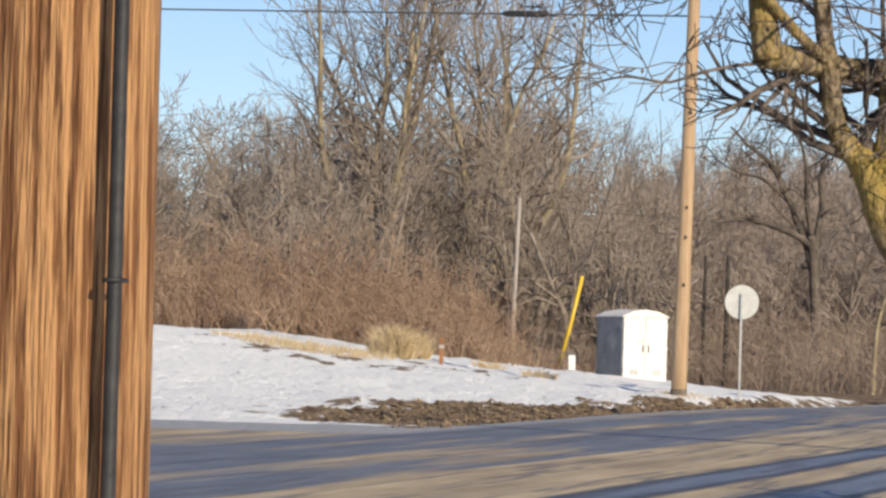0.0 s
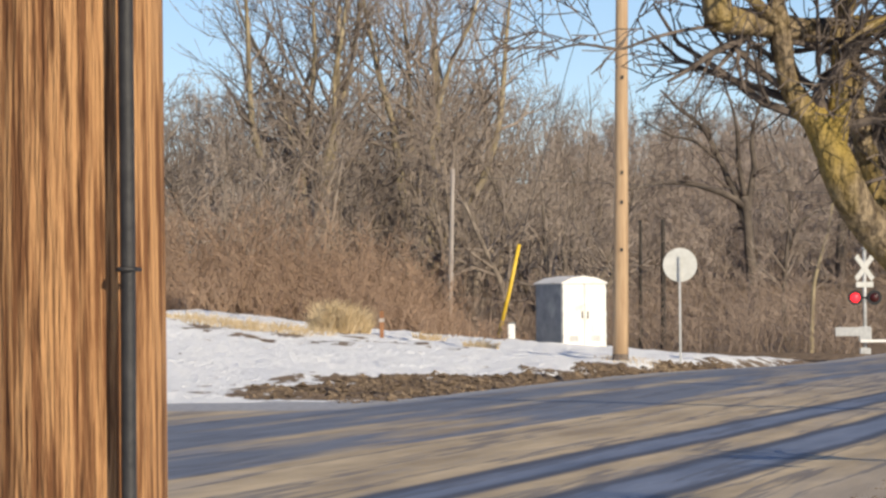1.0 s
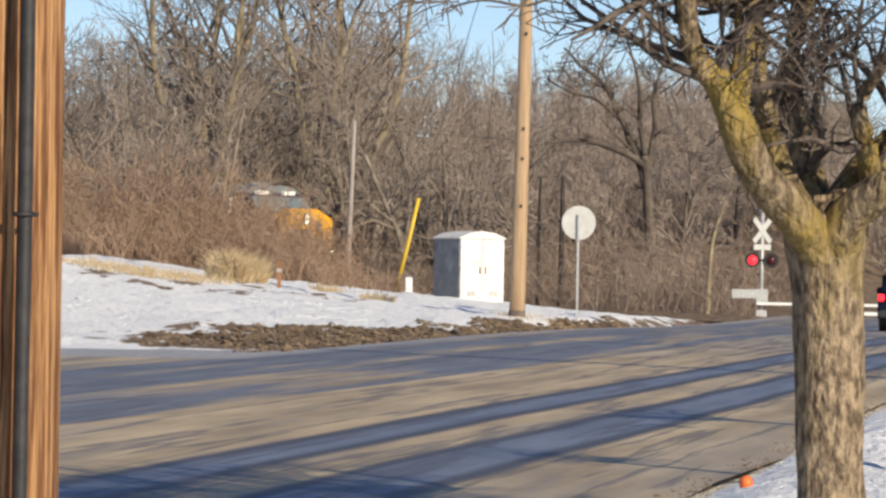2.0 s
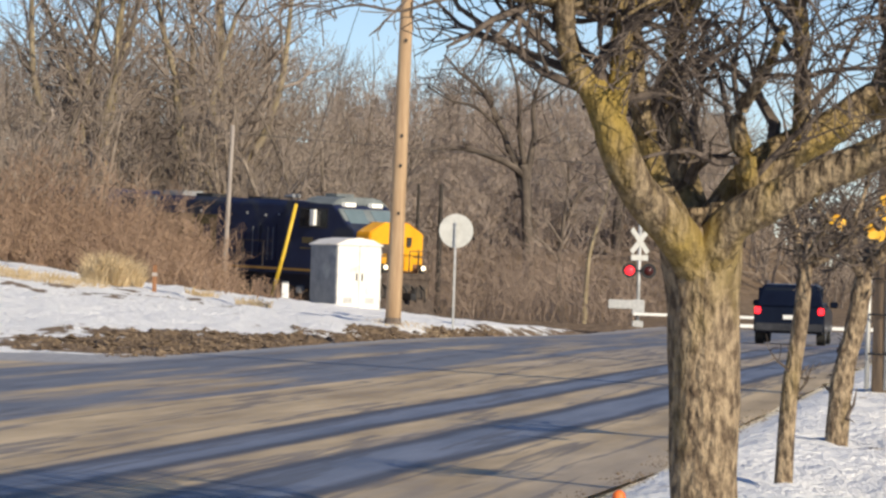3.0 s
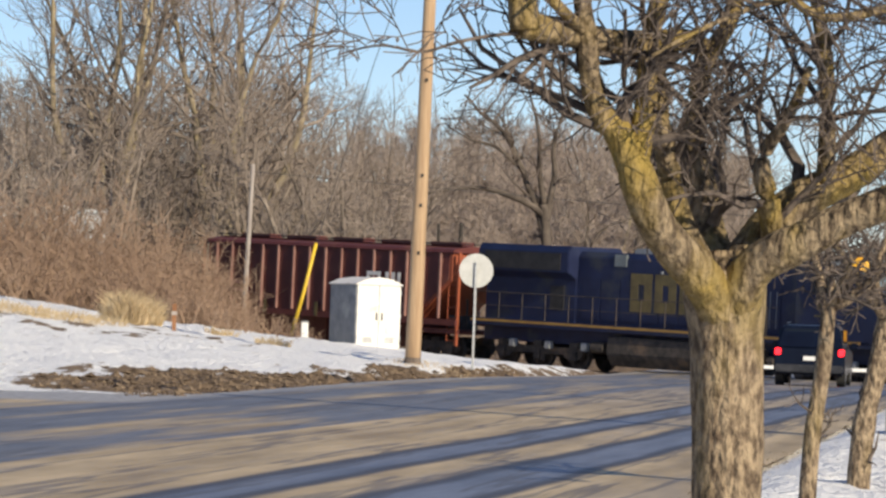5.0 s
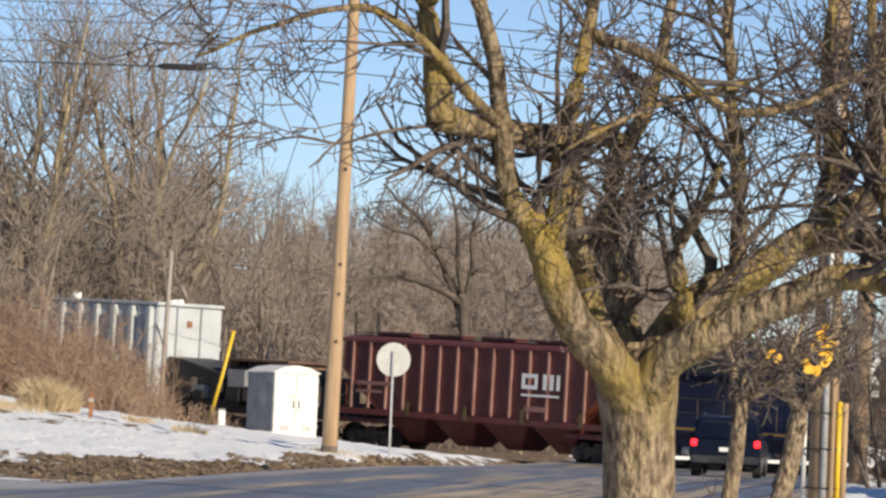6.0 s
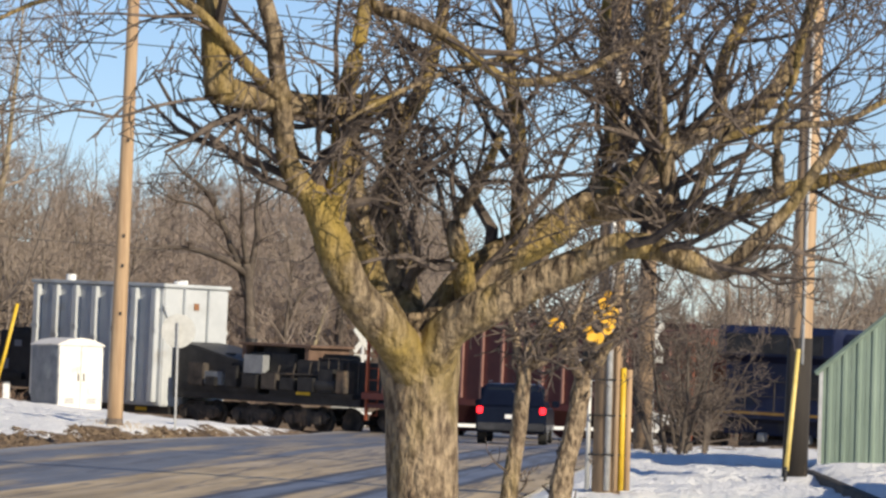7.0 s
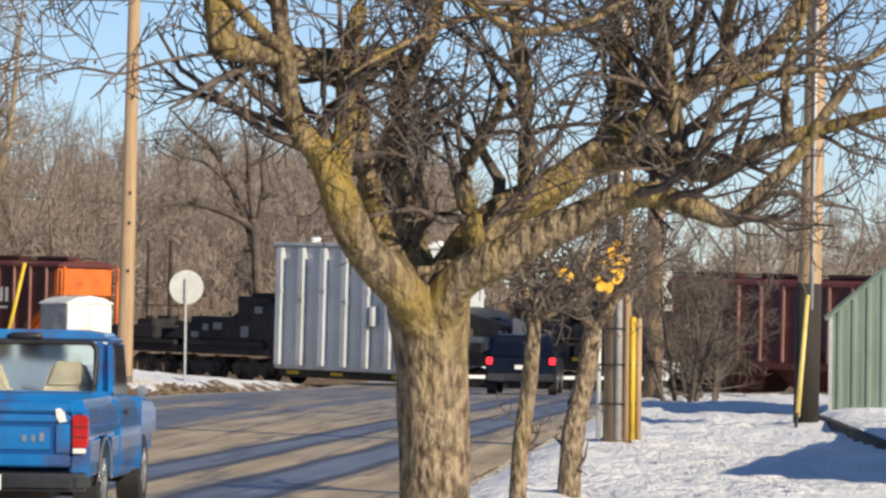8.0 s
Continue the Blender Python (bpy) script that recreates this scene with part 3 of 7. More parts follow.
def bare_tree(name, seed, height, stems, spread, limbs, kids, base_r, twig_r, label, lift=0.1, group="", bark=None, category="tree", twig=None):
    """A leafless tree: stems, limbs, branches and twigs."""
    rng = random.Random(seed)
    trunk, crown = Mesh(), Mesh()
    for k in range(stems):
        a = 2 * math.pi * (k + rng.random() * 0.6) / stems
        lean = spread * rng.uniform(0.5, 1.0) if stems > 1 else 0.05
        pts = wander(rng, (0.25 * (stems > 1) * math.cos(a), 0.25 * (stems > 1) * math.sin(a), -0.5), (lean * math.cos(a), lean * math.sin(a), 1),
                     height * rng.uniform(0.8, 1.0), 9, 0.10, 0.05)
        rr = [base_r * (1.25 if i == 0 else 1) * (1 - 0.88 * i / 9) for i in range(10)]
        trunk.tube(pts, rr, 7)
        sprout(crown, rng, pts, rr, limbs, height * 0.34, 3, 0.20, lift, 5, 0.22, 0.55, twig_r, kids)
    ob = thing(name, label, category, group=group)
    part("trunk", trunk, bark or M_BARK_FAR, ob, smooth=True)
    part("crown", crown, twig or M_CROWN_FAR, ob)
    return ob


def stand(x, y, turn=0.0, size=1.0, sink=0.0):
    return Matrix.Translation((x, y, land(x, y) - sink)) @ pose(0, 0, 0, 0, 0, turn) @ Matrix.Scale(size, 4)


def make_woods():
    rng = random.Random(5)
    kinds = []
    for i in range(7):
        kinds.append(bare_tree("bare_tree", 20 + i, (13, 11.5, 14, 10.5, 12.5, 9, 6.5)[i], (1, 2, 1, 2, 1, 3, 3)[i], 0.20, (16, 10, 18, 10, 16, 8, 8)[i], (6, 4), 0.19, 0.0115,
                               "leafless grey-brown tree at the edge of the woods", group="trees of the woods"))
    spots = []
    tries = 0
    while len(spots) < 185 and tries < 6000:
        tries += 1
        y = rng.uniform(128, 245)
        x = rng.uniform(-0.24 * y, 0.235 * y)
        off, along = track_off(x, y)
        if off < 9 and not (x < -13.5 and off < -5 and y > 126):
            continue
        if off < 0 and rng.random() < 0.5:
            continue
        if abs(x - edge_right(y) + 5.8) < 8.5 and y < 240:
            continue
        if -1.5 < x < 7 and y < 205:
            continue
        if x > 0.115 * y and rng.random() < 0.75:
            continue
        if -0.022 * y < x < 0.060 * y:
            continue
        if min((math.hypot(x - a, y - b) for a, b in spots), default=9) < 2.0:
            continue
        spots.append((x, y))
    for i, (x, y) in enumerate(spots):
        k = kinds[i % 7]
        if i >= 7 and (x > 0.10 * y or y < 160):
            k = kinds[(3, 5, 6)[i % 3]]
        size = 1.0
        if x > -0.048 * y:
            # lower, younger wood towards the crossing
            size = min(1.0, max(0.35, (1.5 + 0.061 * y * rng.uniform(0.78, 1.1) - land(x, y)) / 12.5))
        if i < 7:
            k.matrix_basis = stand(x, y, rng.uniform(0, 360), size)
        else:
            copy_thing(k, stand(x, y, rng.uniform(0, 360), size))
    big = bare_tree("tall_tree", 91, 22, 6, 0.26, 15, (6, 4), 0.33, 0.013, "tall leafless tree with six pale stems behind the tracks", lift=0.16, bark=M_PALE_BARK)
    big.matrix_basis = stand(-17.0, 188, 40)
    big2 = copy_thing(big, stand(-12.2, 193, 200))
    big2["label"] = "tall leafless spreading tree behind the railway tracks"
    dark = thing("dark_tree", "dark leafless tree with a long low limb behind the tracks", "tree", stand(4.15, 195))
    fine = Mesh()

    def bough(pts, r0, r1, n, ln):
        line = limb_line([Vector(p) for p in pts], 4)
        line = [p + Vector((noise.noise(p * 0.9), noise.noise(p * 0.9 + Vector((5, 0, 0))), 0)) * 0.12 for p in line]
        rr = [r0 + (r1 - r0) * i / (len(line) - 1) for i in range(len(line))]
        part("limb", Mesh().tube(line, rr, 8), M_DARK_BARK, dark, smooth=True)
        sprout(fine, rng, line, rr, n, ln, 3, 0.22, 0.06, 5, 0.2, 0.5, 0.014, (6, 4))

    bough([(0, 0, -0.5), (-0.1, 0, 2.2), (-0.25, 0, 4.6), (-0.45, 0, 6.2)], 0.30, 0.22, 2, 1.6)
    bough([(-0.25, 0, 4.4), (-0.9, 0.2, 6.3), (-1.6, 0.3, 8.0), (-2.4, 0.4, 9.6), (-3.6, 0.5, 10.6), (-4.6, 0.5, 11.6)], 0.20, 0.05, 12, 2.4)
    bough([(-0.35, 0, 5.6), (-1.5, -0.3, 6.35), (-3.2, -0.5, 6.85), (-4.8, -0.6, 6.85), (-6.4, -0.7, 6.5)], 0.19, 0.06, 4, 0.7)
    bough([(-0.35, 0, 4.9), (0.1, 0.3, 7.6), (0.0, 0.4, 9.4), (0.6, 0.5, 11.3), (0.5, 0.5, 13.0)], 0.19, 0.04, 12, 2.3)
    bough([(-0.45, 0, 6.2), (-0.7, -0.4, 8.2), (-0.9, -0.5, 10.2), (-1.5, -0.5, 12.4)], 0.16, 0.04, 10, 2.3)
    bough([(-1.5, 0.3, 7.8), (-2.9, 0.2, 9.0), (-4.2, 0, 9.3), (-5.4, 0, 10.0)], 0.10, 0.03, 8, 1.8)
    part("crown", fine, M_CROWN_DARK, dark)
    copy_thing(dark, Matrix.Translation((8.9, 206, land(8.9, 206))) @ pose(0, 0, 0, 0, 0, 165) @ Matrix.Scale(0.9, 4))
    # slim dark tree with an arching bough, and a pale leaning birch
    slim = bare_tree("slim_tree", 52, 10.5, 1, 0.2, 15, (6, 4), 0.17, 0.013, "slim dark leafless tree with an arching bough", lift=0.06, bark=M_DARK_BARK)
    slim.matrix_basis = stand(5.4, 182)
    arch = limb_line([Vector(p) for p in ((0.1, 0, 4.2), (0.8, 0, 5.6), (1.9, 0, 6.1), (3.0, 0, 5.6), (3.6, 0, 4.7))], 4)
    part("limb", Mesh().tube(arch, [0.10 - 0.075 * i / (len(arch) - 1) for i in range(len(arch))], 6), M_DARK_BARK, slim, smooth=True)
    birch = thing("birch", "pale slender leaning birch beside the crossing", "tree", stand(6.0, 166))
    line = limb_line([Vector(p) for p in ((0, 0, -0.4), (0.05, 0, 1.6), (0.2, 0, 3.2), (0.75, 0, 5.2), (1.1, 0, 7.2))], 4)
    rr = [0.12 - 0.085 * i / (len(line) - 1) for i in range(len(line))]
    part("trunk", Mesh().tube(line, rr, 8), M_PALE_BARK, birch, smooth=True)
    fine = Mesh()
    sprout(fine, rng, line, rr, 14, 1.7, 3, 0.2, 0.1, 4, 0.4, 0.4, 0.010, (5, 4))
    part("crown", fine, M_CROWN_FAR, birch)
    # dense far woods behind
    far = Mesh()
    for _ in range(1150):
        y = rng.uniform(196, 312)
        x = rng.uniform(-0.24 * y, 0.13 * y)
        if track_off(x, y)[0] < 25:
            continue
        if -0.026 * y < x < 0.060 * y and (y < 225 or rng.random() < 0.6):
            continue
        h = rng.uniform(3.5, 8.0) * (1 - 0.5 * ss(x, 0.05 * y, 0.12 * y))
        pts = wander(rng, (x, y, land(x, y) - 0.3), (rng.gauss(0, 0.12), 0, 1), h, 5, 0.09, 0.05)
        rr = [0.11, 0.09, 0.07, 0.05, 0.035, 0.025]
        far.tube(pts, rr, 3, cap=False)
        sprout(far, rng, pts, rr, 10, h * 0.30, 2, 0.2, 0.12, 3, 0.1, 0.5, 0.014, (4,))
    # fine saplings cover the rise behind the crossing
    haze = Mesh()
    for _ in range(1500):
        y = rng.uniform(205, 285)
        x = rng.uniform(-0.034 * y, 0.068 * y)
        h = rng.uniform(2.0, 4.8)
        pts = wander(rng, (x, y, land(x, y) - 0.2), (rng.gauss(0, 0.12), 0, 1), h, 4, 0.10, 0.05)
        rr = [0.035, 0.028, 0.022, 0.016, 0.012]
        haze.tube(pts, rr, 3, cap=False)
        sprout(haze, rng, pts, rr, 9, h * 0.32, 2, 0.2, 0.12, 3, 0.1, 0.6, 0.012, (4,))
    single("hillside_saplings", haze, M_HILLSIDE, "fine brown leafless saplings on the rise beyond the crossing", "saplings", kind="stuff")
    for _ in range(260):
        y = rng.uniform(290, 380)
        x = rng.uniform(0.10 * y, 0.27 * y)
        h = rng.uniform(5.0, 9.5)
        pts = wander(rng, (x, y, land(x, y) - 0.3), (rng.gauss(0, 0.12), 0, 1), h, 5, 0.09, 0.05)
        rr = [0.15, 0.12, 0.09, 0.07, 0.05, 0.03]
        far.tube(pts, rr, 3, cap=False)
        sprout(far, rng, pts, rr, 12, h * 0.32, 2, 0.2, 0.12, 3, 0.15, 0.5, 0.018, (5,))
    single("far_woods", far, M_CROWN_FAR, "dense leafless woods on the rise beyond the railway", "woods", kind="stuff")


def make_brush():
    rng = random.Random(8)
    mesh = Mesh()
    for _ in range(5600):
        y = rng.uniform(116, 150)
        x = rng.uniform(-0.235 * y, -4.8)
        off, along = track_off(x, y)
        if off > -4.5:
            continue
        # thickets of uneven height, thinning out towards the open end of the bank
        clump = 0.72 + 0.55 * noise.noise(Vector((x * 0.45, y * 0.3, 7)))
        edge = x - 0.055 * (130 - y)
        tall = 0.5 + (2.6 * ss(-edge, 6.9, 8.6) + 0.9 * ss(-edge, 10.0, 15)) * rng.uniform(0.40, 1.15) * clump * ss(y, 114, 124) + 0.3 * rng.random()
        if edge > -7.9 and rng.random() < 0.72:
            continue
        z = land(x, y)
        for _ in range(2):
            pts = wander(rng, (x, y, z - 0.05), (rng.gauss(0, 0.30), rng.gauss(0, 0.3), 1), tall, 4, 0.16, 0.0)
            mesh.tube(pts, [0.015, 0.013, 0.011, 0.008, 0.005], 3, cap=False)
            for p in pts[1:]:
                for _ in range(2):
                    mesh.tube([p, p + Vector((rng.gauss(0, 0.4), rng.gauss(0, 0.3), rng.uniform(0.1, 0.6))) * (tall * 0.28)], [0.009, 0.004], 3, cap=False)
    # thin saplings that stand out above the thicket
    for _ in range(300):
        y = rng.uniform(122, 146)
        x = rng.uniform(-0.20 * y, -7.4)
        if track_off(x, y)[0] > -5:
            continue
        h = rng.uniform(2.6, 4.6) * (0.75 + 0.25 * ss(-x, 8, 11))
        pts = wander(rng, (x, y, land(x, y) - 0.1), (rng.gauss(0, 0.10), rng.gauss(0, 0.1), 1), h, 6, 0.08, 0.03)
        rr = [0.026, 0.022, 0.019, 0.016, 0.013, 0.010, 0.006]
        mesh.tube(pts, rr, 4, cap=False)
        sprout(mesh, rng, pts, rr, 10, h * 0.26, 2, 0.2, 0.15, 3, 0.25, 0.5, 0.006, (4,))
    single("brush", mesh, M_BRUSH, "tangled brown leafless brush along the bank", "brush", kind="stuff")
    mesh = Mesh()
    for _ in range(4200):
        y = rng.uniform(158, 205)
        x = rng.uniform(-0.235 * y, 0.24 * y)
        off, along = track_off(x, y)
        if off < 6 or off > 40 or abs(x - edge_right(y) + 5.8) < 7:
            continue
        tall = rng.uniform(0.8, 3.2)
        pts = wander(rng, (x, y, land(x, y) - 0.05), (rng.gauss(0, 0.3), rng.gauss(0, 0.3), 1), tall, 3, 0.16, 0)
        mesh.tube(pts, [0.02, 0.016, 0.012, 0.008], 3, cap=False)
        for p in pts[1:]:
            for _ in range(3):
                mesh.tube([p, p + Vector((rng.gauss(0, 0.5), rng.gauss(0, 0.3), rng.uniform(0.1, 0.7))) * (tall * 0.35)], [0.011, 0.006], 3, cap=False)
    single("trackside_brush", mesh, M_UNDERGROWTH, "brown leafless undergrowth beyond the railway tracks", "brush", kind="stuff")


def make_litter():
    rng = random.Random(21)
    mesh = Mesh()
    for _ in range(8500):
        y = rng.uniform(64.5, 112)
        d = rng.uniform(0.0, 3.4) * (1 if y < 86 else 0.45)
        x = edge_left(y) - d if y > 68 else edge_left(68) - rng.uniform(-0.3, 6.5)
        if thaw(x, y) + 0.6 * noise.noise(Vector((x * 0.9, y * 0.5, 4))) < 0.42:
            continue
        s = rng.uniform(0.015, 0.05) * (1 + 1.8 * (rng.random() < 0.08))
        z = land(x, y)
        c = Vector((x, y, z + s * 0.2))
        q = [c + Vector((rng.uniform(0.6, 1.6) * s * u, rng.uniform(0.6, 1.4) * s * w, rng.uniform(-0.3, 0.3) * s)) for u, w in ((1, 0.2), (0.1, 1), (-1, 0.1), (0.1, -1))]
        mesh.add(q + [c + Vector((0, 0, s * rng.uniform(0.25, 0.8)))], [(0, 1, 4), (1, 2, 4), (2, 3, 4), (3, 0, 4), (3, 2, 1, 0)])
    for _ in range(1500):
        y = 22 + 26 * rng.random() ** 1.4
        x = edge_right(y) + rng.gauss(0.02, 0.13)
        if noise.noise(Vector((x * 1.5, y * 0.7, 14))) < -0.1:
            continue
        s = rng.uniform(0.004, 0.011) * (1 + 1.2 * (rng.random() < 0.06))
        c = Vector((x, y, max(land(x, y), road_z(y) + 0.008) + s * 0.2))
        q = [c + Vector((rng.uniform(0.6, 1.6) * s * u, rng.uniform(0.6, 1.4) * s * w, rng.uniform(-0.3, 0.3) * s)) for u, w in ((1, 0.2), (0.1, 1), (-1, 0.1), (0.1, -1))]
        mesh.add(q + [c + Vector((0, 0, s * rng.uniform(0.4, 0.9)))], [(0, 1, 4), (1, 2, 4), (2, 3, 4), (3, 0, 4), (3, 2, 1, 0)])
    single("verge_litter", mesh, M_LITTER, "brown clods, dead leaves and grit on the thawed verge", "litter", kind="stuff")


def grass_clump(name, x, y, rx, ry, h, count, label, seed):
    rng = random.Random(seed)
    mesh = Mesh()
    for _ in range(count):
        a, r = rng.uniform(0, 6.283), math.sqrt(rng.random())
        px, py = x + rx * r * math.cos(a), y + ry * r * math.sin(a)
        z = land(px, py)
        hh = h * (1 - 0.35 * r * r) * rng.uniform(0.35, 1.0) * (0.75 + 0.5 * noise.noise(Vector((px * 1.8, py * 0.9, 3))))
        lean = Vector((rng.gauss(0.12, 0.28) + 0.35 * r * math.cos(a), rng.gauss(0, 0.25), 0)) * hh
        w = rng.uniform(0.006, 0.012)
        b = Vector((px, py, z - 0.02))
        mid, top = b + lean * 0.35 + Vector((0, 0, hh * 0.65)), b + lean + Vector((0, 0, hh))
        mesh.tube([b, mid, top], [w, w * 0.8, w * 0.25], 3, cap=False)
    return single(name, mesh, M_DRY_GRASS, label, "grass", kind="stuff")


def limb_line(pts, n=4):
    """A smooth line through the joints of a limb."""
    p = [Vector(q) for q in pts]
    out = []
    for i in range(len(p) - 1):
        a, b, c, d = p[max(i - 1, 0)], p[i], p[i + 1], p[min(i + 2, len(p) - 1)]
        for k in range(n):
            t = k / n
            out.append(0.5 * ((2 * b) + (c - a) * t + (2 * a - 5 * b + 4 * c - d) * t * t + (3 * b - a - 3 * c + d) * t ** 3))
    return out + [p[-1]]


def make_street_tree():
    """The old tree by the pavement: short leaning trunk, wide crooked limbs, dense spurs."""
    rng = random.Random(3)
    tree = thing("street_tree", "gnarled leafless street tree with yellow lichen on its bark", "tree")
    trunk = Mesh()
    pts = limb_line([(1.74, 20.6, -0.25), (1.71, 20.6, 0.3), (1.69, 20.6, 0.95), (1.665, 20.6, 1.5), (1.65, 20.6, 1.80), (1.645, 20.6, 1.95)], 5)
    rr = []
    for i, p in enumerate(pts):
        r = 0.182 + 0.13 * max(0, 0.35 - p.z) ** 1.2 + 0.045 * ss(p.z, 1.45, 1.8) - 0.14 * ss(p.z, 1.80, 1.95)
        rr.append(r)
    trunk.tube(pts, rr, 20)
    for k, v in enumerate(trunk.v):
        q = Vector(v)
        g = noise.noise(Vector((q.x * 9, q.y * 9, q.z * 2.5))) * 0.016 + noise.noise(Vector((q.x * 22, q.y * 22, q.z * 6))) * 0.007
        o = Vector((q.x - 1.68, q.y - 20.6, 0))
        trunk.v[k] = tuple(q + o.normalized() * g)
    part("trunk", trunk, M_BARK, tree, smooth=True)
    twigs = Mesh()

    def limb(pts, r0, r1, n, lift=0.03):
        """One limb through a few joints, from r0 to r1 thick, with n branches."""
        line = limb_line(pts, 5)
        rr = [(r0 + (r1 - r0) * i / (len(line) - 1)) * (1 + 0.10 * noise.noise(line[i] * 6)) for i in range(len(line))]
        jig = [p + Vector((noise.noise(p * 3.1), noise.noise(p * 3.1 + Vector((9, 0, 0))), noise.noise(p * 3.1 + Vector((0, 9, 0))))) * 0.03 for p in line]
        part("limb", Mesh().tube(jig, rr, 10), M_LIMB if r0 > 0.02 else M_TWIG, tree, smooth=True)
        sprout(twigs, rng, jig, rr, int(n * 0.8 + 0.5), 0.9, 3, 0.24, lift, 5, 0.10, 0.42, 0.0036, (6, 3))

    limb([(1.65, 20.52, 1.62), (1.535, 20.4, 1.77), (1.38, 20.25, 1.945), (1.245, 20.12, 2.12), (1.15, 20.05, 2.30), (1.09, 20.05, 2.44), (1.03, 20.05, 2.53), (0.94, 20.05, 2.60)], 0.128, 0.062, 0)
    limb([(1.12, 20.08, 2.34), (1.03, 20.06, 2.52), (0.92, 20.05, 2.68), (0.86, 19.9, 3.02), (0.80, 19.8, 3.35), (0.66, 19.7, 3.9), (0.5, 19.5, 4.7)], 0.075, 0.028, 16)
    limb([(1.13, 20.1, 2.30), (1.16, 20.06, 2.50), (1.19, 20.05, 2.75), (1.19, 20.0, 3.05), (1.27, 19.9, 3.40), (1.30, 19.9, 3.9), (1.18, 19.8, 4.8)], 0.075, 0.022, 16)
    limb([(1.57, 20.55, 1.80), (1.465, 20.5, 1.99), (1.38, 20.5, 2.17), (1.325, 20.5, 2.34), (1.29, 20.45, 2.52), (1.26, 20.4, 2.65), (1.23, 20.3, 2.90)], 0.074, 0.045, 3)
    limb([(1.64, 20.75, 1.82), (1.57, 20.9, 2.10), (1.52, 20.95, 2.33), (1.47, 21.0, 2.56), (1.52, 20.9, 2.93), (1.70, 21.0, 3.30), (1.85, 21.2, 4.2)], 0.110, 0.025, 18)
    limb([(1.50, 20.9, 3.02), (1.36, 20.5, 3.04), (1.08, 20.2, 2.99), (0.76, 19.9, 3.0), (0.52, 19.7, 3.03)], 0.055, 0.078, 6)
    limb([(0.54, 19.7, 3.0), (0.51, 19.7, 3.32), (0.42, 19.6, 3.72), (0.36, 19.5, 4.5)], 0.082, 0.03, 10)
    limb([(0.86, 19.9, 3.0), (0.68, 19.7, 3.16), (0.37, 19.5, 3.45), (0.08, 19.3, 3.53), (-0.32, 19.1, 3.40), (-0.66, 19.0, 3.22)], 0.034, 0.008, 11)
    limb([(0.50, 19.7, 2.98), (0.25, 19.6, 2.93), (0.06, 19.4, 2.86), (-0.15, 19.3, 2.86), (-0.36, 19.2, 2.79)], 0.010, 0.005, 5)
    limb([(0.50, 19.6, 3.6), (0.15, 19.4, 3.78), (-0.30, 19.2, 3.70), (-0.62, 19.1, 3.50)], 0.028, 0.007, 9)
    limb([(1.68, 20.5, 1.66), (1.76, 20.4, 1.82), (1.95, 20.3, 1.98), (2.22, 20.25, 2.11), (2.45, 20.2, 2.245), (2.65, 20.1, 2.335), (2.82, 20.1, 2.32), (2.98, 20.0, 2.24), (3.16, 20.0, 2.20),
          (3.33, 19.9, 2.38), (3.52, 19.9, 2.60), (3.75, 19.8, 2.95)], 0.120, 0.024, 9, 0.2)
    limb([(1.70, 20.65, 1.84), (1.92, 20.7, 2.12), (2.16, 20.75, 2.30), (2.40, 20.8, 2.46), (2.61, 20.9, 2.61), (2.84, 21.0, 2.76), (3.12, 21.1, 2.96), (3.48, 21.2, 3.12), (3.75, 21.3, 3.5), (3.95, 21.4, 4.4)], 0.122, 0.03, 22, 0.1)
    limb([(2.50, 20.85, 2.50), (2.75, 20.6, 2.55), (2.96, 20.5, 2.49), (3.14, 20.4, 2.48), (3.37, 20.3, 2.60), (3.70, 20.2, 2.68), (4.1, 20.0, 2.80), (4.7, 19.9, 3.0)], 0.075, 0.02, 20, 0.12)
    limb([(2.97, 20.5, 2.48), (2.92, 20.5, 2.78), (2.88, 20.5, 3.07), (2.82, 20.5, 3.37), (2.76, 20.5, 4.1)], 0.052, 0.022, 16)
    limb([(1.88, 20.55, 2.02), (1.86, 20.4, 2.22), (1.83, 20.4, 2.42), (1.92, 20.3, 2.64), (2.02, 20.2, 2.9)], 0.070, 0.018, 10)
    limb([(2.17, 20.7, 2.30), (2.15, 20.5, 2.66), (2.11, 20.4, 3.04), (2.05, 20.3, 3.36), (2.02, 20.2, 3.9), (2.1, 20.2, 4.8)], 0.052, 0.022, 20)
    limb([(2.98, 21.2, 2.86), (2.93, 21.0, 3.28), (2.95, 20.9, 3.75), (3.1, 20.9, 4.6)], 0.065, 0.022, 18)
    limb([(2.60, 21.0, 2.62), (2.68, 20.9, 3.0), (2.60, 20.8, 3.4), (2.66, 20.8, 4.2)], 0.055, 0.020, 18)
    limb([(3.30, 21.3, 2.98), (3.28, 21.1, 3.35), (3.45, 21.0, 3.8), (3.5, 21.0, 4.6)], 0.045, 0.020, 16)
    limb([(3.45, 20.0, 2.64), (3.42, 19.9, 2.95), (3.50, 19.9, 3.25), (3.60, 19.9, 3.7)], 0.035, 0.015, 14)
    limb([(1.30, 19.9, 3.5), (1.62, 19.8, 3.38), (2.05, 19.7, 3.12), (2.45, 19.7, 3.22), (2.9, 19.7, 3.5)], 0.038, 0.012, 20)
    limb([(2.15, 20.3, 3.3), (1.80, 20.0, 3.20), (1.45, 19.7, 3.05), (1.15, 19.5, 2.84)], 0.022, 0.007, 14)
    limb([(3.0, 20.2, 2.55), (3.2, 20.0, 2.9), (3.8, 19.8, 3.02), (4.3, 19.7, 3.35)], 0.03, 0.01, 16)
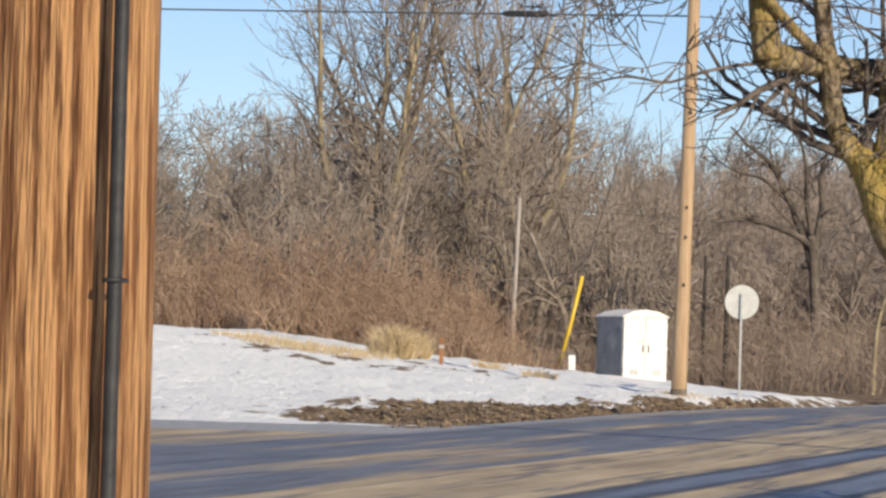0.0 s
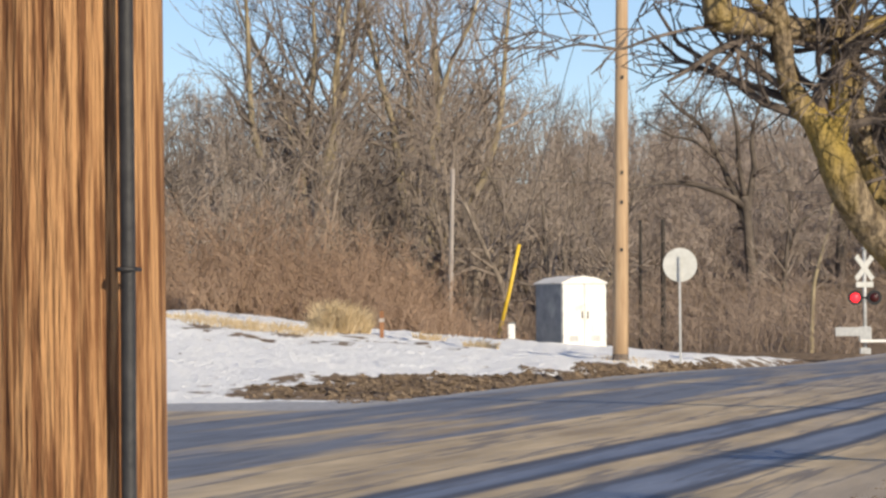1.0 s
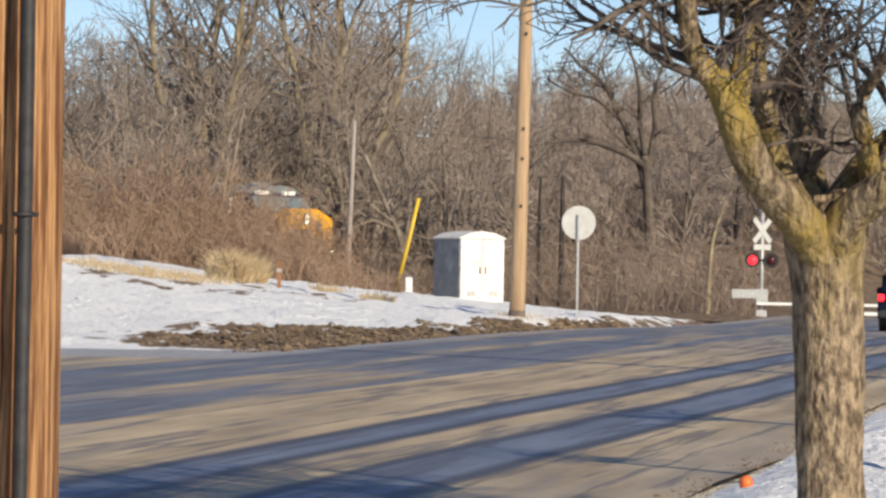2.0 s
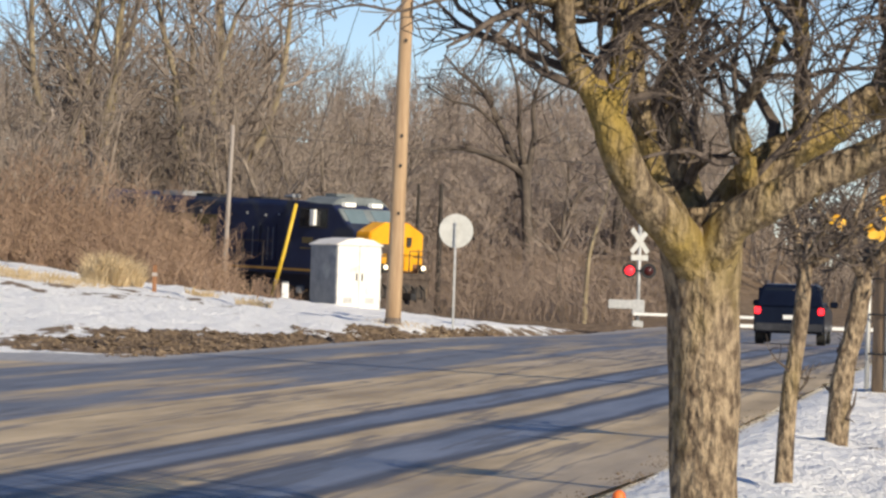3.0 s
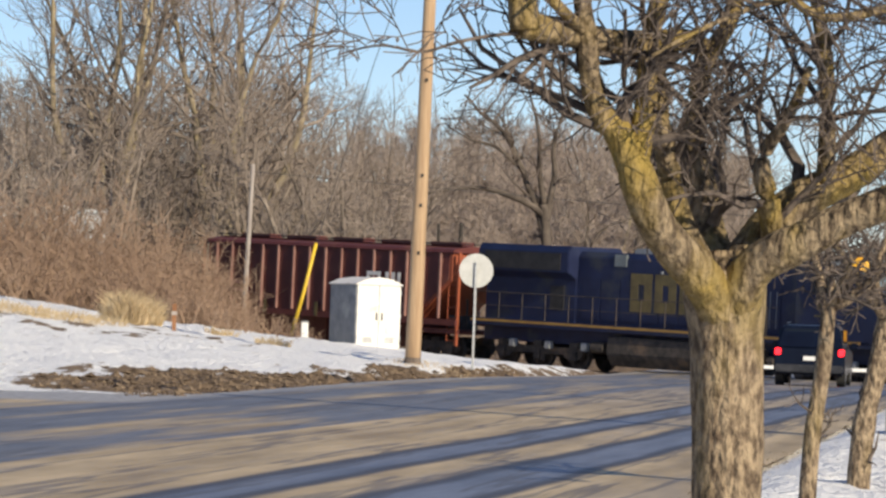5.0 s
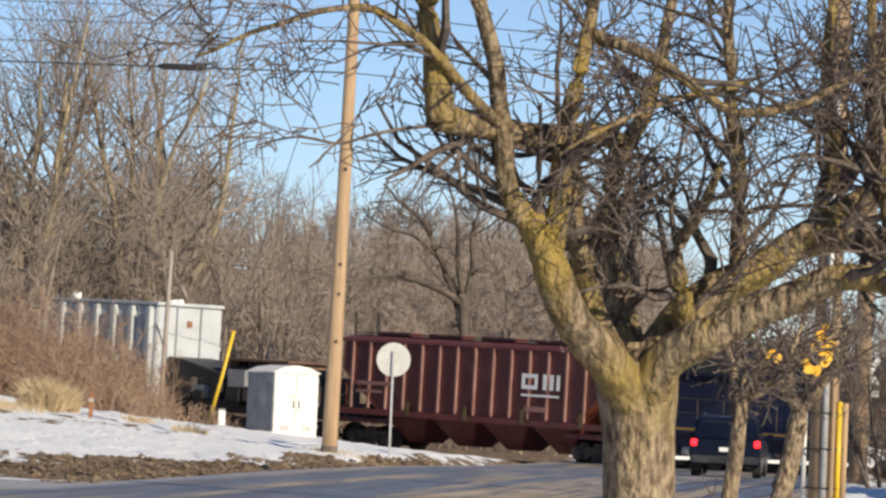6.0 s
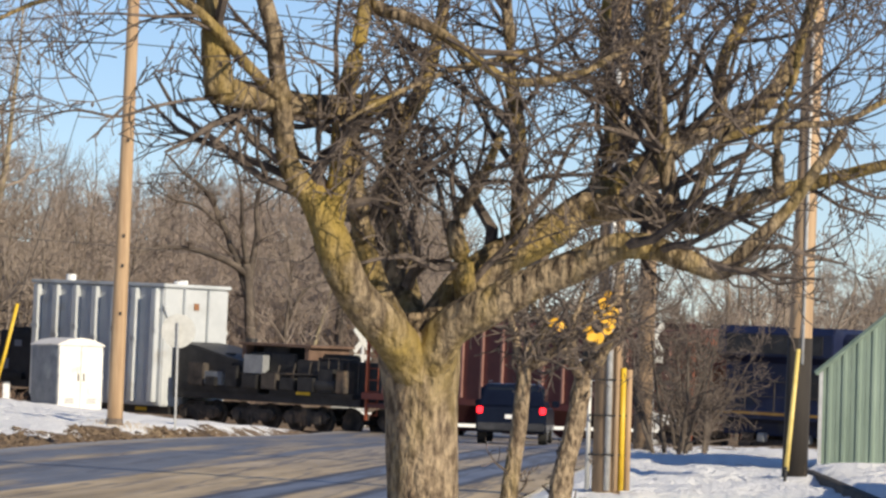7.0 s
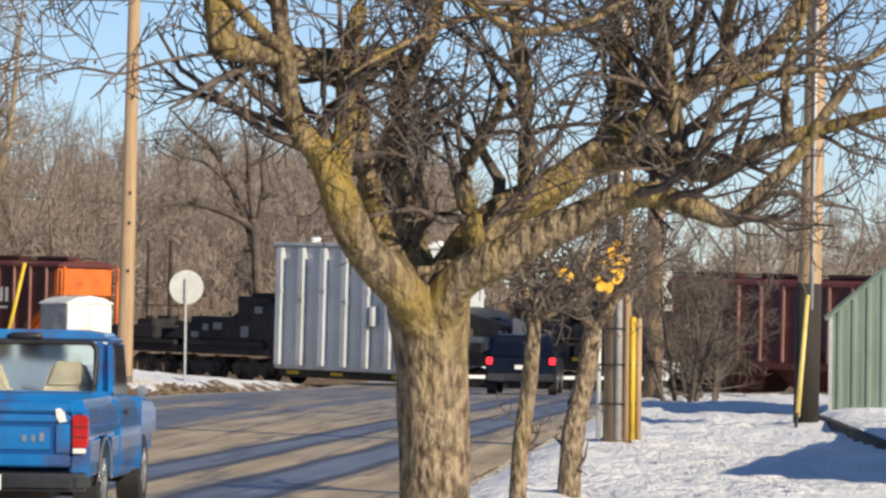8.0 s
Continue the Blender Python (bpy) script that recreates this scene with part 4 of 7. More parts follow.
    part("crown", twigs, M_TWIG, tree)
    buds = Mesh()
    for i in range(0, len(twigs.v), 190):
        p = Vector(twigs.v[i])
        if rng.random() < 0.6:
            buds.tube([p, p - Vector((0, 0, 0.012)), p - Vector((0, 0, 0.026))], [0.003, 0.010, 0.003], 5)
    tagged(part("dried_fruit", buds, M_TWIG, tree, "small dark shrivelled fruits"), kind="stuff")


def small_tree(name, seed, x, y, z0, h, r, label, crown=1.0, lean=0.0, fork=1.1):
    rng = random.Random(seed)
    ob = thing(name, label, "tree")
    trunk, twigs = Mesh(), Mesh()
    base = Vector((x, y, z0))
    top = base + Vector((lean, 0, fork))
    line = limb_line([base - Vector((0, 0, 0.2)), base + Vector((lean * 0.2, 0, fork * 0.35)), base + Vector((lean * 0.75, 0.03, fork * 0.7)), top], 4)
    rr = [r * (1.12 - 0.3 * i / len(line)) * (1 + 0.15 * noise.noise(p * 7)) for i, p in enumerate(line)]
    trunk.tube(line, rr, 10)
    for k in range(5):
        a = 2 * math.pi * (k + rng.random()) / 5
        d = Vector((math.cos(a) * 0.75, math.sin(a) * 0.75, 0.75))
        sub = wander(rng, top - Vector((0, 0, 0.06)), d, (h - fork) * rng.uniform(0.8, 1.25) * crown, 6, 0.25, 0.05)
        sr = [r * 0.62 * (1 - 0.85 * i / 6) for i in range(7)]
        trunk.tube(sub, sr, 6)
        sprout(twigs, rng, sub, sr, 8, 0.75 * crown, 3, 0.28, 0.03, 4, 0.1, 0.5, 0.0045, (4, 3))
    sprout(twigs, rng, line, rr, 7, 0.35, 2, 0.3, 0.1, 4, 0.15, 0.25, 0.004)
    part("trunk", trunk, M_BARK, ob, smooth=True)
    part("crown", twigs, M_TWIG, ob)
    return ob


def make_leaf_marks():
    """Yellow leaves still hanging in the second small tree."""
    rng = random.Random(4)
    ob = thing("hanging_leaves", "cluster of bright yellow leaves left hanging in a bare tree", "leaves", pose(3.74, 34.1, 0))
    for x, z, r in ((-0.06, 2.14, 0.056), (0.37, 2.31, 0.055), (0.40, 2.24, 0.065), (0.35, 2.20, 0.05), (0.25, 2.07, 0.045), (0.29, 2.01, 0.052), (0.43, 2.08, 0.045), (0.39, 2.38, 0.04)):
        m = Mesh()
        for _ in range(3):
            u = Vector((rng.gauss(0, 1), rng.gauss(0, 0.4), rng.gauss(0, 1))).normalized()
            w = Vector((0, -1, 0)).cross(u).normalized()
            c = Vector((x + rng.gauss(0, 0.025), rng.gauss(0, 0.03), z + rng.gauss(0, 0.025)))
            q = Vector((0, 0.012, 0))
            ring = [c + (u * math.cos(a) * r + w * math.sin(a) * r * 0.72) for a in [k * math.pi / 4 for k in range(8)]]
            m.add([p - q for p in ring] + [p + q for p in ring], [tuple(range(8)), tuple(range(15, 7, -1))] + [(k, (k + 1) % 8, (k + 1) % 8 + 8, k + 8) for k in range(8)])
        part("leaf", m, M_LEAF, ob)


# ---------------- poles, wires and signs ----------------
def make_near_pole():
    pole = thing("utility_pole", "weathered brown wooden utility pole with a black cable", "utility pole")
    m = Mesh()
    zs = steps(-0.1, 9.0, 60)
    m.tube([(-0.715, 6.42, z) for z in zs], [0.172 - 0.003 * z + 0.0015 * noise.noise(Vector((0, 0, z * 3))) for z in zs], 64)
    for i, v in enumerate(m.v):
        q = Vector(v)
        a = math.atan2(q.y - 6.42, q.x + 0.715)
        g = noise.noise(Vector((a * 9, 0, q.z * 0.35))) * 0.0045 + noise.noise(Vector((a * 26, 3, q.z * 0.8))) * 0.002
        o = Vector((q.x + 0.715, q.y - 6.42, 0)).normalized()
        m.v[i] = tuple(q + o * g)
    part("shaft", m, M_WOOD_NEAR, pole, smooth=True)
    c = Mesh()
    line = [(-0.586 + 0.006 * noise.noise(Vector((0, 0, z * 1.5))), 6.238, z) for z in steps(0.0, 6.0, 60)]
    c.tube(line, [0.0128] * len(line), 10)
    cable = part("cable", c, M_CABLE, pole, "black cable stapled to the pole", smooth=True)
    for z in (0.6, 1.615, 2.6):
        k = Mesh()
        k.tube([(-0.603, 6.262, z), (-0.602, 6.234, z), (-0.596, 6.223, z), (-0.580, 6.222, z), (-0.572, 6.234, z), (-0.570, 6.272, z)], [0.004] * 6, 8)
        part("clip", k, M_CABLE, cable, smooth=True)


def far_pole(name, label, x, y, z0, top, r, material, lean=0.0, category="utility pole", arms=False):
    ob = thing(name, label, category)
    m = Mesh()
    zs = steps(0, 1, 10)
    m.tube([(x + lean * t, y, z0 - 0.2 + (top - z0 + 0.2) * t) for t in zs], [r * (1.12 - 0.35 * t) for t in zs], 12)
    part("shaft", m, material, ob, smooth=True)
    return ob


def make_poles():
    p = far_pole("utility_pole", "sunlit wooden utility pole at the foot of the bank", -1.12, 98.0, land(-1.12, 98), 12.6, 0.185, M_WOOD_FAR, 0.16)
    for z in (3.05, 4.25, 5.0, 7.4):
        part("tag", Mesh().box(-1.13 + 0.013 * z, -1.07 + 0.013 * z, 97.79, 97.86, z - 0.04, z + 0.04), M_CABLE, p)
    b = Mesh()
    b.tube([(-1.12, 98, land(-1.12, 98) - 0.1), (-1.12, 98, 0.42)], [0.225, 0.213], 12)
    part("dark_band", b, M_WOOD_DARK, p)
    far_pole("thin_pole", "slim grey pole standing in the brush", -8.5, 150.0, land(-8.5, 150), 7.05, 0.10, M_GREY_POLE, 0.2, "pole")
    for i, (x, y, t, r) in enumerate(((-1.30, 171.5, 5.5, 0.085), (-0.30, 171.0, 5.5, 0.12))):
        far_pole("old_pole", "dark old wooden post beyond the tracks", x, y, land(x, y), t, r, M_DARK_TIMBER, 0.03, "pole")
    far_pole("utility_pole", "plain brown wooden utility pole near the crossing", 11.7, 94.0, land(11.7, 94), 11.0, 0.21, M_WOOD_BROWN, 0.1)
    # pole with conduits
    q = far_pole("utility_pole", "wooden utility pole wrapped with conduits and a yellow guard", 6.45, 54.6, land(6.45, 54.6), 10.6, 0.185, M_WOOD_BROWN, 0.0)
    z = land(6.45, 54.6)
    for dx, dy, r, h, mt, nm in ((-0.27, -0.02, 0.035, 1.75, M_STEEL, "conduit"), (-0.01, -0.20, 0.045, 6.0, M_STEEL, "conduit"), (0.10, -0.20, 0.04, 5.0, M_WOOD_FAR, "riser_board"),
                                 (0.19, -0.16, 0.042, 1.72, M_YELLOW, "guard"), (0.285, -0.02, 0.05, 1.7, M_WOOD_FAR, "riser_board")):
        part(nm, Mesh().rod((6.45 + dx, 54.6 + dy, z), (6.45 + dx, 54.6 + dy, z + h), r, n=10), mt, q, smooth=True)
    for h in (0.5, 1.05, 1.55):
        ring = Mesh()
        ring.tube([(6.45 + 0.27 * math.cos(a), 54.6 + 0.24 * math.sin(a), z + h) for a in steps(0, 6.2832, 16)], [0.014] * 17, 5)
        part("strap", ring, M_CABLE, q)
    q = far_pole("utility_pole", "tall wooden utility pole with a yellow guy guard", 10.95, 66.0, land(10.95, 66), 11.5, 0.19, M_WOOD_FAR, 0.2)
    z = land(10.95, 66)
    part("conduit", Mesh().tube([(11.0, 65.8, z + 1.9), (11.05, 65.8, z + 8)], [0.03, 0.03], 8), M_STEEL, q, smooth=True)
    part("dark_band", Mesh().rod((10.95, 66, z - 0.1), (10.99, 66, z + 2.35), 0.218, 0.212, n=14), M_DARK_TIMBER, q, "near-black lower sleeve", smooth=True)
    g = thing("guy_wire", "steel guy wire with a yellow plastic guard", "guy wire")
    part("guard", Mesh().tube([(10.68, 65.2, z + 0.1), (10.90, 65.6, z + 2.15)], [0.045, 0.04], 10), M_GUARD, g, "pale yellow guard", smooth=True)
    part("wire", Mesh().tube([(10.66, 65.15, z - 0.1), (11.12, 66.0, z + 4.2), (11.13, 66.0, z + 9)], [0.008] * 3, 5), M_WIRE, g)
    part("anchor", Mesh().rod((10.64, 65.1, z - 0.15), (10.67, 65.17, z + 0.16), 0.03), M_CABLE, g)
    # yellow guy marker on the bank
    z = land(-5.2, 122)
    g = thing("guy_marker", "leaning yellow plastic guy marker on the bank", "guy marker")
    part("guard", Mesh().tube([(-5.30, 122, 0.70), (-4.95, 122, 2.1), (-4.62, 122, 3.62)], [0.064, 0.06, 0.056], 10), M_YELLOW, g, smooth=True)
    part("wire", Mesh().tube([(-5.36, 122, z - 0.1), (-4.62, 122, 3.6), (-2.9, 119, 9.2), (-1.0, 98.1, 12.0)], [0.012] * 4, 5), M_WIRE, g)
    # wires
    for k, (zz, sag) in enumerate(((9.86, 0.05), (10.46, 0.2), (11.0, 0.3), (11.45, 0.35))):
        w = Mesh()
        line = [(-1.0 - 40 * u, 98.2 + 10 * u, zz - sag * 4 * u * (1 - u) + (0.5 + 0.22 * k) * u * 1.3) for u in steps(0, 1, 16)]
        w.tube(line, [0.022 if k == 0 else 0.011] * 17, 5)
        ob = single("overhead_wire", w, M_WIRE, "thin black overhead wire strung from a utility pole", "wire", group="overhead wires")
        w2 = Mesh()
        line = [(-1.0 + 12.9 * u, 98.2 - 4.2 * u, zz - sag * 2 * u * (1 - u) - (1.0) * u) for u in steps(0, 1, 10)]
        w2.tube(line, [0.014] * 11, 5)
        single("overhead_wire", w2, M_WIRE, "thin black overhead wire strung from a utility pole", "wire", group="overhead wires")
    c = Mesh()
    c.tube([(-4.70, 99.10, 9.905), (-4.85, 99.16, 9.905), (-5.80, 99.40, 9.925), (-5.95, 99.44, 9.925)], [0.03, 0.085, 0.085, 0.03], 10)
    single("splice_case", c, M_CABLE, "black cable splice case hanging on an overhead wire", "splice case", smooth=True)
    # telephone wires in the woods
    w = Mesh()
    w.tube([(-8.35 + 30 * u, 150 + 20 * u, 6.75 - 1.0 * u) for u in steps(0, 1, 10)], [0.012] * 11, 4)
    single("overhead_wire", w, M_WIRE, "thin wire running from a slim pole across the woods", "wire", group="overhead wires")


def make_signs():
    z = land(0.4, 103.1)
    s = thing("round_road_sign", "round road sign on a steel post, seen from its bare back", "road sign")
    part("post", Mesh().box(0.365, 0.425, 103.05, 103.11, z - 0.3, 2.95), M_STEEL, s, bevel=0.008)
    d = Mesh()
    d.tube([(0.405, 103.125, 2.715), (0.405, 103.14, 2.715)], [0.452, 0.452], 40)
    part("disc", d, M_SIGN_BACK, s, bevel=0.003)
    for z in (2.5, 2.9):
        part("bolt", Mesh().rod((0.395, 103.03, z), (0.395, 103.05, z), 0.02), M_STEEL, s)
    # brown marker post on the bank
    x, y = -7.72, 105.5
    z = land(x, y)
    p = thing("marker_post", "short rust-brown metal post on the bank", "post")
    part("shaft", Mesh().box(x - 0.055, x + 0.055, y - 0.04, y + 0.04, z - 0.2, 1.56), M_RUST, p, bevel=0.01)
    part("cap", Mesh().box(x - 0.075, x + 0.075, y - 0.055, y + 0.055, 1.26, 1.36), M_GREY_POLE, p, "pale band")
    x, y = -4.95, 123.5
    z = land(x, y)
    p = thing("pedestal_box", "small white utility pedestal in the snow", "utility box")
    part("body", Mesh().box(x - 0.11, x + 0.11, y - 0.1, y + 0.1, z - 0.1, 1.12), M_WHITE, p, bevel=0.02)
    part("cap", Mesh().box(x - 0.125, x + 0.125, y - 0.115, y + 0.115, 1.12, 1.17), M_BOX_GREY, p, bevel=0.02)
    # orange marker at the kerb
    x, y = 1.53, 26.7
    z = land(x, y)
    p = thing("kerb_marker", "small orange plastic marker at the edge of the snow", "marker")
    part("stake", Mesh().rod((x, y, z - 0.1), (x, y, z + 0.05), 0.012), M_ORANGE, p)
    part("head", Mesh().tube([(x, y, z - 0.01), (x, y, z + 0.03), (x, y, z + 0.07), (x, y, z + 0.09)], [0.04, 0.05, 0.042, 0.015], 10), M_ORANGE, p, smooth=True)


def make_cabinet():
    """The relay cabinet of the crossing: grey side, white doors."""
    z = 0.38
    c = thing("signal_cabinet", "tall grey and white railway signal cabinet on the bank", "cabinet", pose(-2.92, 118.6, z, 0, 0, 33))
    b = Mesh()
    b.prism([(-0.80, 0.0), (0.80, 0.0), (0.80, 1.96), (0.45, 2.10), (0, 2.16), (-0.45, 2.10), (-0.80, 1.96)], "y", -0.76, 0.76)
    part("body", b, M_BOX_GREY, c, bevel=0.015)
    part("roof", Mesh().prism([(-0.84, 1.955), (0.84, 1.955), (0.84, 1.985), (0.47, 2.135), (0, 2.20), (-0.47, 2.135), (-0.84, 1.985)], "y", -0.82, 0.82), M_BOX_WHITE, c, "pale arched roof", bevel=0.01)
    for x0, x1 in ((-0.77, -0.008), (0.008, 0.77)):
        d = part("door", Mesh().box(x0, x1, -0.795, -0.762, 0.05, 1.94), M_BOX_WHITE, c, "white steel door", bevel=0.012)
        xh = x1 - 0.10 if x1 < 0 else x0 + 0.08
        part("handle", Mesh().box(xh, xh + 0.035, -0.825, -0.796, 0.90, 1.12), M_CABLE, d)
        for zh in (0.3, 0.98, 1.68):
            xe = x0 if x1 < 0 else x1
            part("hinge", Mesh().rod((xe, -0.80, zh), (xe, -0.80, zh + 0.12), 0.018), M_STEEL, d)
        for k in range(3):
            part("louvre", Mesh().box(x0 + 0.22, x1 - 0.22, -0.806, -0.796, 0.22 + 0.06 * k, 0.25 + 0.06 * k), M_BOX_GREY, d)
    part("vent", Mesh().box(0.802, 0.822, -0.3, 0.3, 1.55, 1.8), M_BOX_GREY, c)
    part("plinth", Mesh().box(-0.98, 0.98, -0.78, 0.78, -0.3, 0.0), M_CONCRETE, c)


def make_crossing_signal(x, y, way, k, arm_len, label, lit):
    """A mast with crossbuck, two lamps and a lowered gate arm that reaches to one side (way)."""
    z = land(x, y)
    s = thing("crossing_signal", label, "crossing signal", pose(x, y, z))
    part("mast", Mesh().rod((0, 0, -0.2), (0, 0, 4.15), 0.08, n=12), M_STEEL, s, smooth=True)
    part("base", Mesh().box(-0.22, 0.22, -0.22, 0.22, -0.1, 0.25), M_STEEL, s, bevel=0.03)
    for a in (45, -45):
        m = Matrix.Translation((0, -0.1 - 0.0001 * a, 3.45)) @ pose(0, 0, 0, 0, 0, 42) @ pose(0, 0, 0, 0, a, 0)
        part("crossbuck_blade", Mesh().box(-0.66, 0.66, -0.012, 0.012, -0.115, 0.115, m), M_SIGN_BACK, s, "dull white crossbuck blade")
    m = Matrix.Translation((0, -0.09, 2.78)) @ pose(0, 0, 0, 0, 0, 42)
    part("count_plate", Mesh().box(-0.48, 0.48, -0.012, 0.012, -0.11, 0.11, m), M_SIGN_BACK, s, "dull white plate")
    part("bell", Mesh().tube([(0, 0, 4.15), (0, 0, 4.2), (0, 0, 4.28), (0, 0, 4.31)], [0.06, 0.14, 0.12, 0.02], 12), M_STEEL, s, smooth=True)
    part("crossarm", Mesh().rod((-0.5, -0.1, 2.26), (0.5, -0.1, 2.26), 0.035), M_SIGNAL_BLACK, s)
    for i, dx in enumerate((-0.38, 0.38)):
        ring = Mesh().tube([(dx, -0.14, 2.26), (dx, -0.16, 2.26)], [0.30, 0.30], 28)
        b = part("lamp_background", ring, M_SIGNAL_BLACK, s, "round black lamp background")
        on = lit and i == 0
        part("lens", Mesh().tube([(dx, -0.16, 2.26), (dx, -0.20, 2.26)], [0.19, 0.17], 24), M_RED_GLOW if on else M_DARK_LENS, b, "lit red lens" if on else "dark red lens", smooth=True)
        part("hood", Mesh().tube([(dx + 0.20 * math.cos(a), -0.28, 2.26 + 0.20 * math.sin(a)) for a in steps(0.3, 2.84, 8)], [0.02] * 9, 5), M_SIGNAL_BLACK, b)
    part("gate_mechanism", Mesh().box(-0.25, 0.25, -0.3, 0.2, 0.50, 1.10), M_STEEL, s, bevel=0.04)
    x0, x1 = sorted((-way * 0.2, -way * 1.2))
    part("counterweight", Mesh().box(x0, x1, -0.36, -0.30, 0.72, 1.08), M_STEEL, s, "grey steel counterweight", bevel=0.02)
    x0, x1 = sorted((-way * 0.2, way * arm_len))
    a = part("gate_arm", Mesh().box(x0, x1, -0.36, -0.33, 0.47, 0.58), M_WHITE, s, "slim white gate arm")
    for i in range(int(arm_len / 1.9)):
        xs = way * (1.4 + i * 1.9)
        part("arm_lamp", Mesh().box(xs - 0.05, xs + 0.05, -0.38, -0.31, 0.60, 0.70), M_DARK_LENS, a, "small dark red arm lamp")


def make_crossing():
    make_crossing_signal(7.8, 156.0, 1, 0, 5.6, "railway crossing signal beyond the tracks with lowered gate arm", True)
    make_crossing_signal(15.4, 122.5, -1, 0, 6.3, "railway crossing signal at the roadside with lowered gate arm", False)


def make_shed():
    """Green ribbed metal shed with a steep gable towards the road's near side."""
    x0, y0, z0, eave, half, depth = 12.72, 74.0, -0.05, 2.08, 3.9, 6.0
    rise = 0.86
    s = thing("green_metal_shed", "pale green ribbed metal shed with a steep gable wall", "shed",
              Matrix.Translation((x0, y0, 0)) @ pose(0, 0, 0, 0, 0, -11.5) @ Matrix.Translation((-x0, -y0, 0)))
    n = 28
    w = 2 * half / n
    for k in range(n):
        u0, u1 = k * w, (k + 1) * w
        def top(u):
            return eave + rise * (half - abs(u - half))
        m = Mesh()
        cuts = [u0 + 0.004, u0 + w * 0.30, u0 + w * 0.42, u0 + w * 0.60, u0 + w * 0.72, u1 - 0.004]
        out = [0.0, 0.0, 0.035, 0.035, 0.0, 0.0]
        v = []
        for back in (0.0, 1.0):
            for u, o in zip(cuts, out):
                y = y0 - o + back * (0.06 + o)
                v += [(x0 + u, y, z0 + 0.10), (x0 + u, y, z0 + top(u))]
        f = []
        for q in range(5):
            f += [(2 * q, 2 * q + 2, 2 * q + 3, 2 * q + 1), (12 + 2 * q, 13 + 2 * q, 15 + 2 * q, 14 + 2 * q), (2 * q + 1, 2 * q + 3, 15 + 2 * q, 13 + 2 * q)]
        f += [(0, 1, 13, 12), (10, 22, 23, 11)]
        m.add(v, f)
        part("panel", m, M_FENCE, s)
    side = Mesh()
    for k in range(36):
        y = y0 + 0.06 + k * (depth - 0.1) / 36
        side.box(x0, x0 + 0.06, y, y + depth / 36, z0 + 0.1, z0 + eave)
        side.box(x0 - 0.035, x0, y + 0.08, y + 0.16, z0 + 0.1, z0 + eave)
    side.box(x0 + 2 * half - 0.06, x0 + 2 * half, y0 + 0.06, y0 + depth, z0 + 0.1, z0 + eave)
    side.box(x0 + 0.06, x0 + 2 * half - 0.06, y0 + depth - 0.06, y0 + depth, z0 + 0.1, z0 + eave)
    part("side_wall", side, M_FENCE, s)
    for sgn in (-1, 1):
        roof = Mesh()
        a, b2 = Vector((x0 + half, 0, z0 + eave + rise * half)), Vector((x0 + half + sgn * (half + 0.12), 0, z0 + eave - rise * 0.12))
        t = Vector((0, 0, 0.07))
        ya, yb = Vector((0, y0 - 0.06, 0)), Vector((0, y0 + depth + 0.1, 0))
        v = [a + ya, b2 + ya, b2 + yb, a + yb, a + ya + t, b2 + ya + t, b2 + yb + t, a + yb + t]
        roof.add(v, [(0, 1, 2, 3), (4, 7, 6, 5), (0, 4, 5, 1), (1, 5, 6, 2), (2, 6, 7, 3), (3, 7, 4, 0)])
        part("roof_slope", roof, M_FENCE, s)
        part("barge_trim", Mesh().tube([a + ya + Vector((0, -0.02, 0.03)), b2 + ya + Vector((0, -0.02, 0.03))], [0.05, 0.05], 4), M_FENCE, s)
    part("corner_trim", Mesh().box(x0 - 0.05, x0 + 0.02, y0 - 0.055, y0 + 0.02, z0 + 0.1, z0 + eave - 0.03), M_STEEL, s)
    part("footing", Mesh().box(x0 - 0.12, x0 + 2 * half + 0.12, y0 - 0.10, y0 + depth + 0.1, -0.6, z0 + 0.10), M_CONCRETE, s, "grey concrete footing")
    k = thing("timber_edging", "dark low timber retaining edge with snow behind it", "edging")
    for q in range(11):
        y = 72.6 - 2.5 * q
        m = Matrix.Translation((terrace_edge(y), y, 0.0)) @ pose(0, 0, 0, 0, 0, 83.55 - 180)
        for z in (-0.16, 0.02):
            part("beam", Mesh().box(0.01, 2.49, -0.09, 0.09, z, z + 0.172, m), M_DARK_TIMBER, k, bevel=0.015)


def make_unseen_shade_building():
    """Unseen long low building added right of the verge; its eave throws shade on the snow."""
    g = thing("garage", "unseen long low building added to shade the snowy verge", "building", Matrix.Translation((9.9, 37.9, -0.1)) @ pose(0, 0, 0, 0, 0, -14.5))
    part("wall", Mesh().box(0, 6.5, 0, 17, -0.3, 2.9), M_CONCRETE, g)
    part("roof", Mesh().prism([(-0.3, 2.9), (6.8, 2.9), (3.25, 4.3)], "y", -0.3, 17.3), M_ROOF_GREY, g)


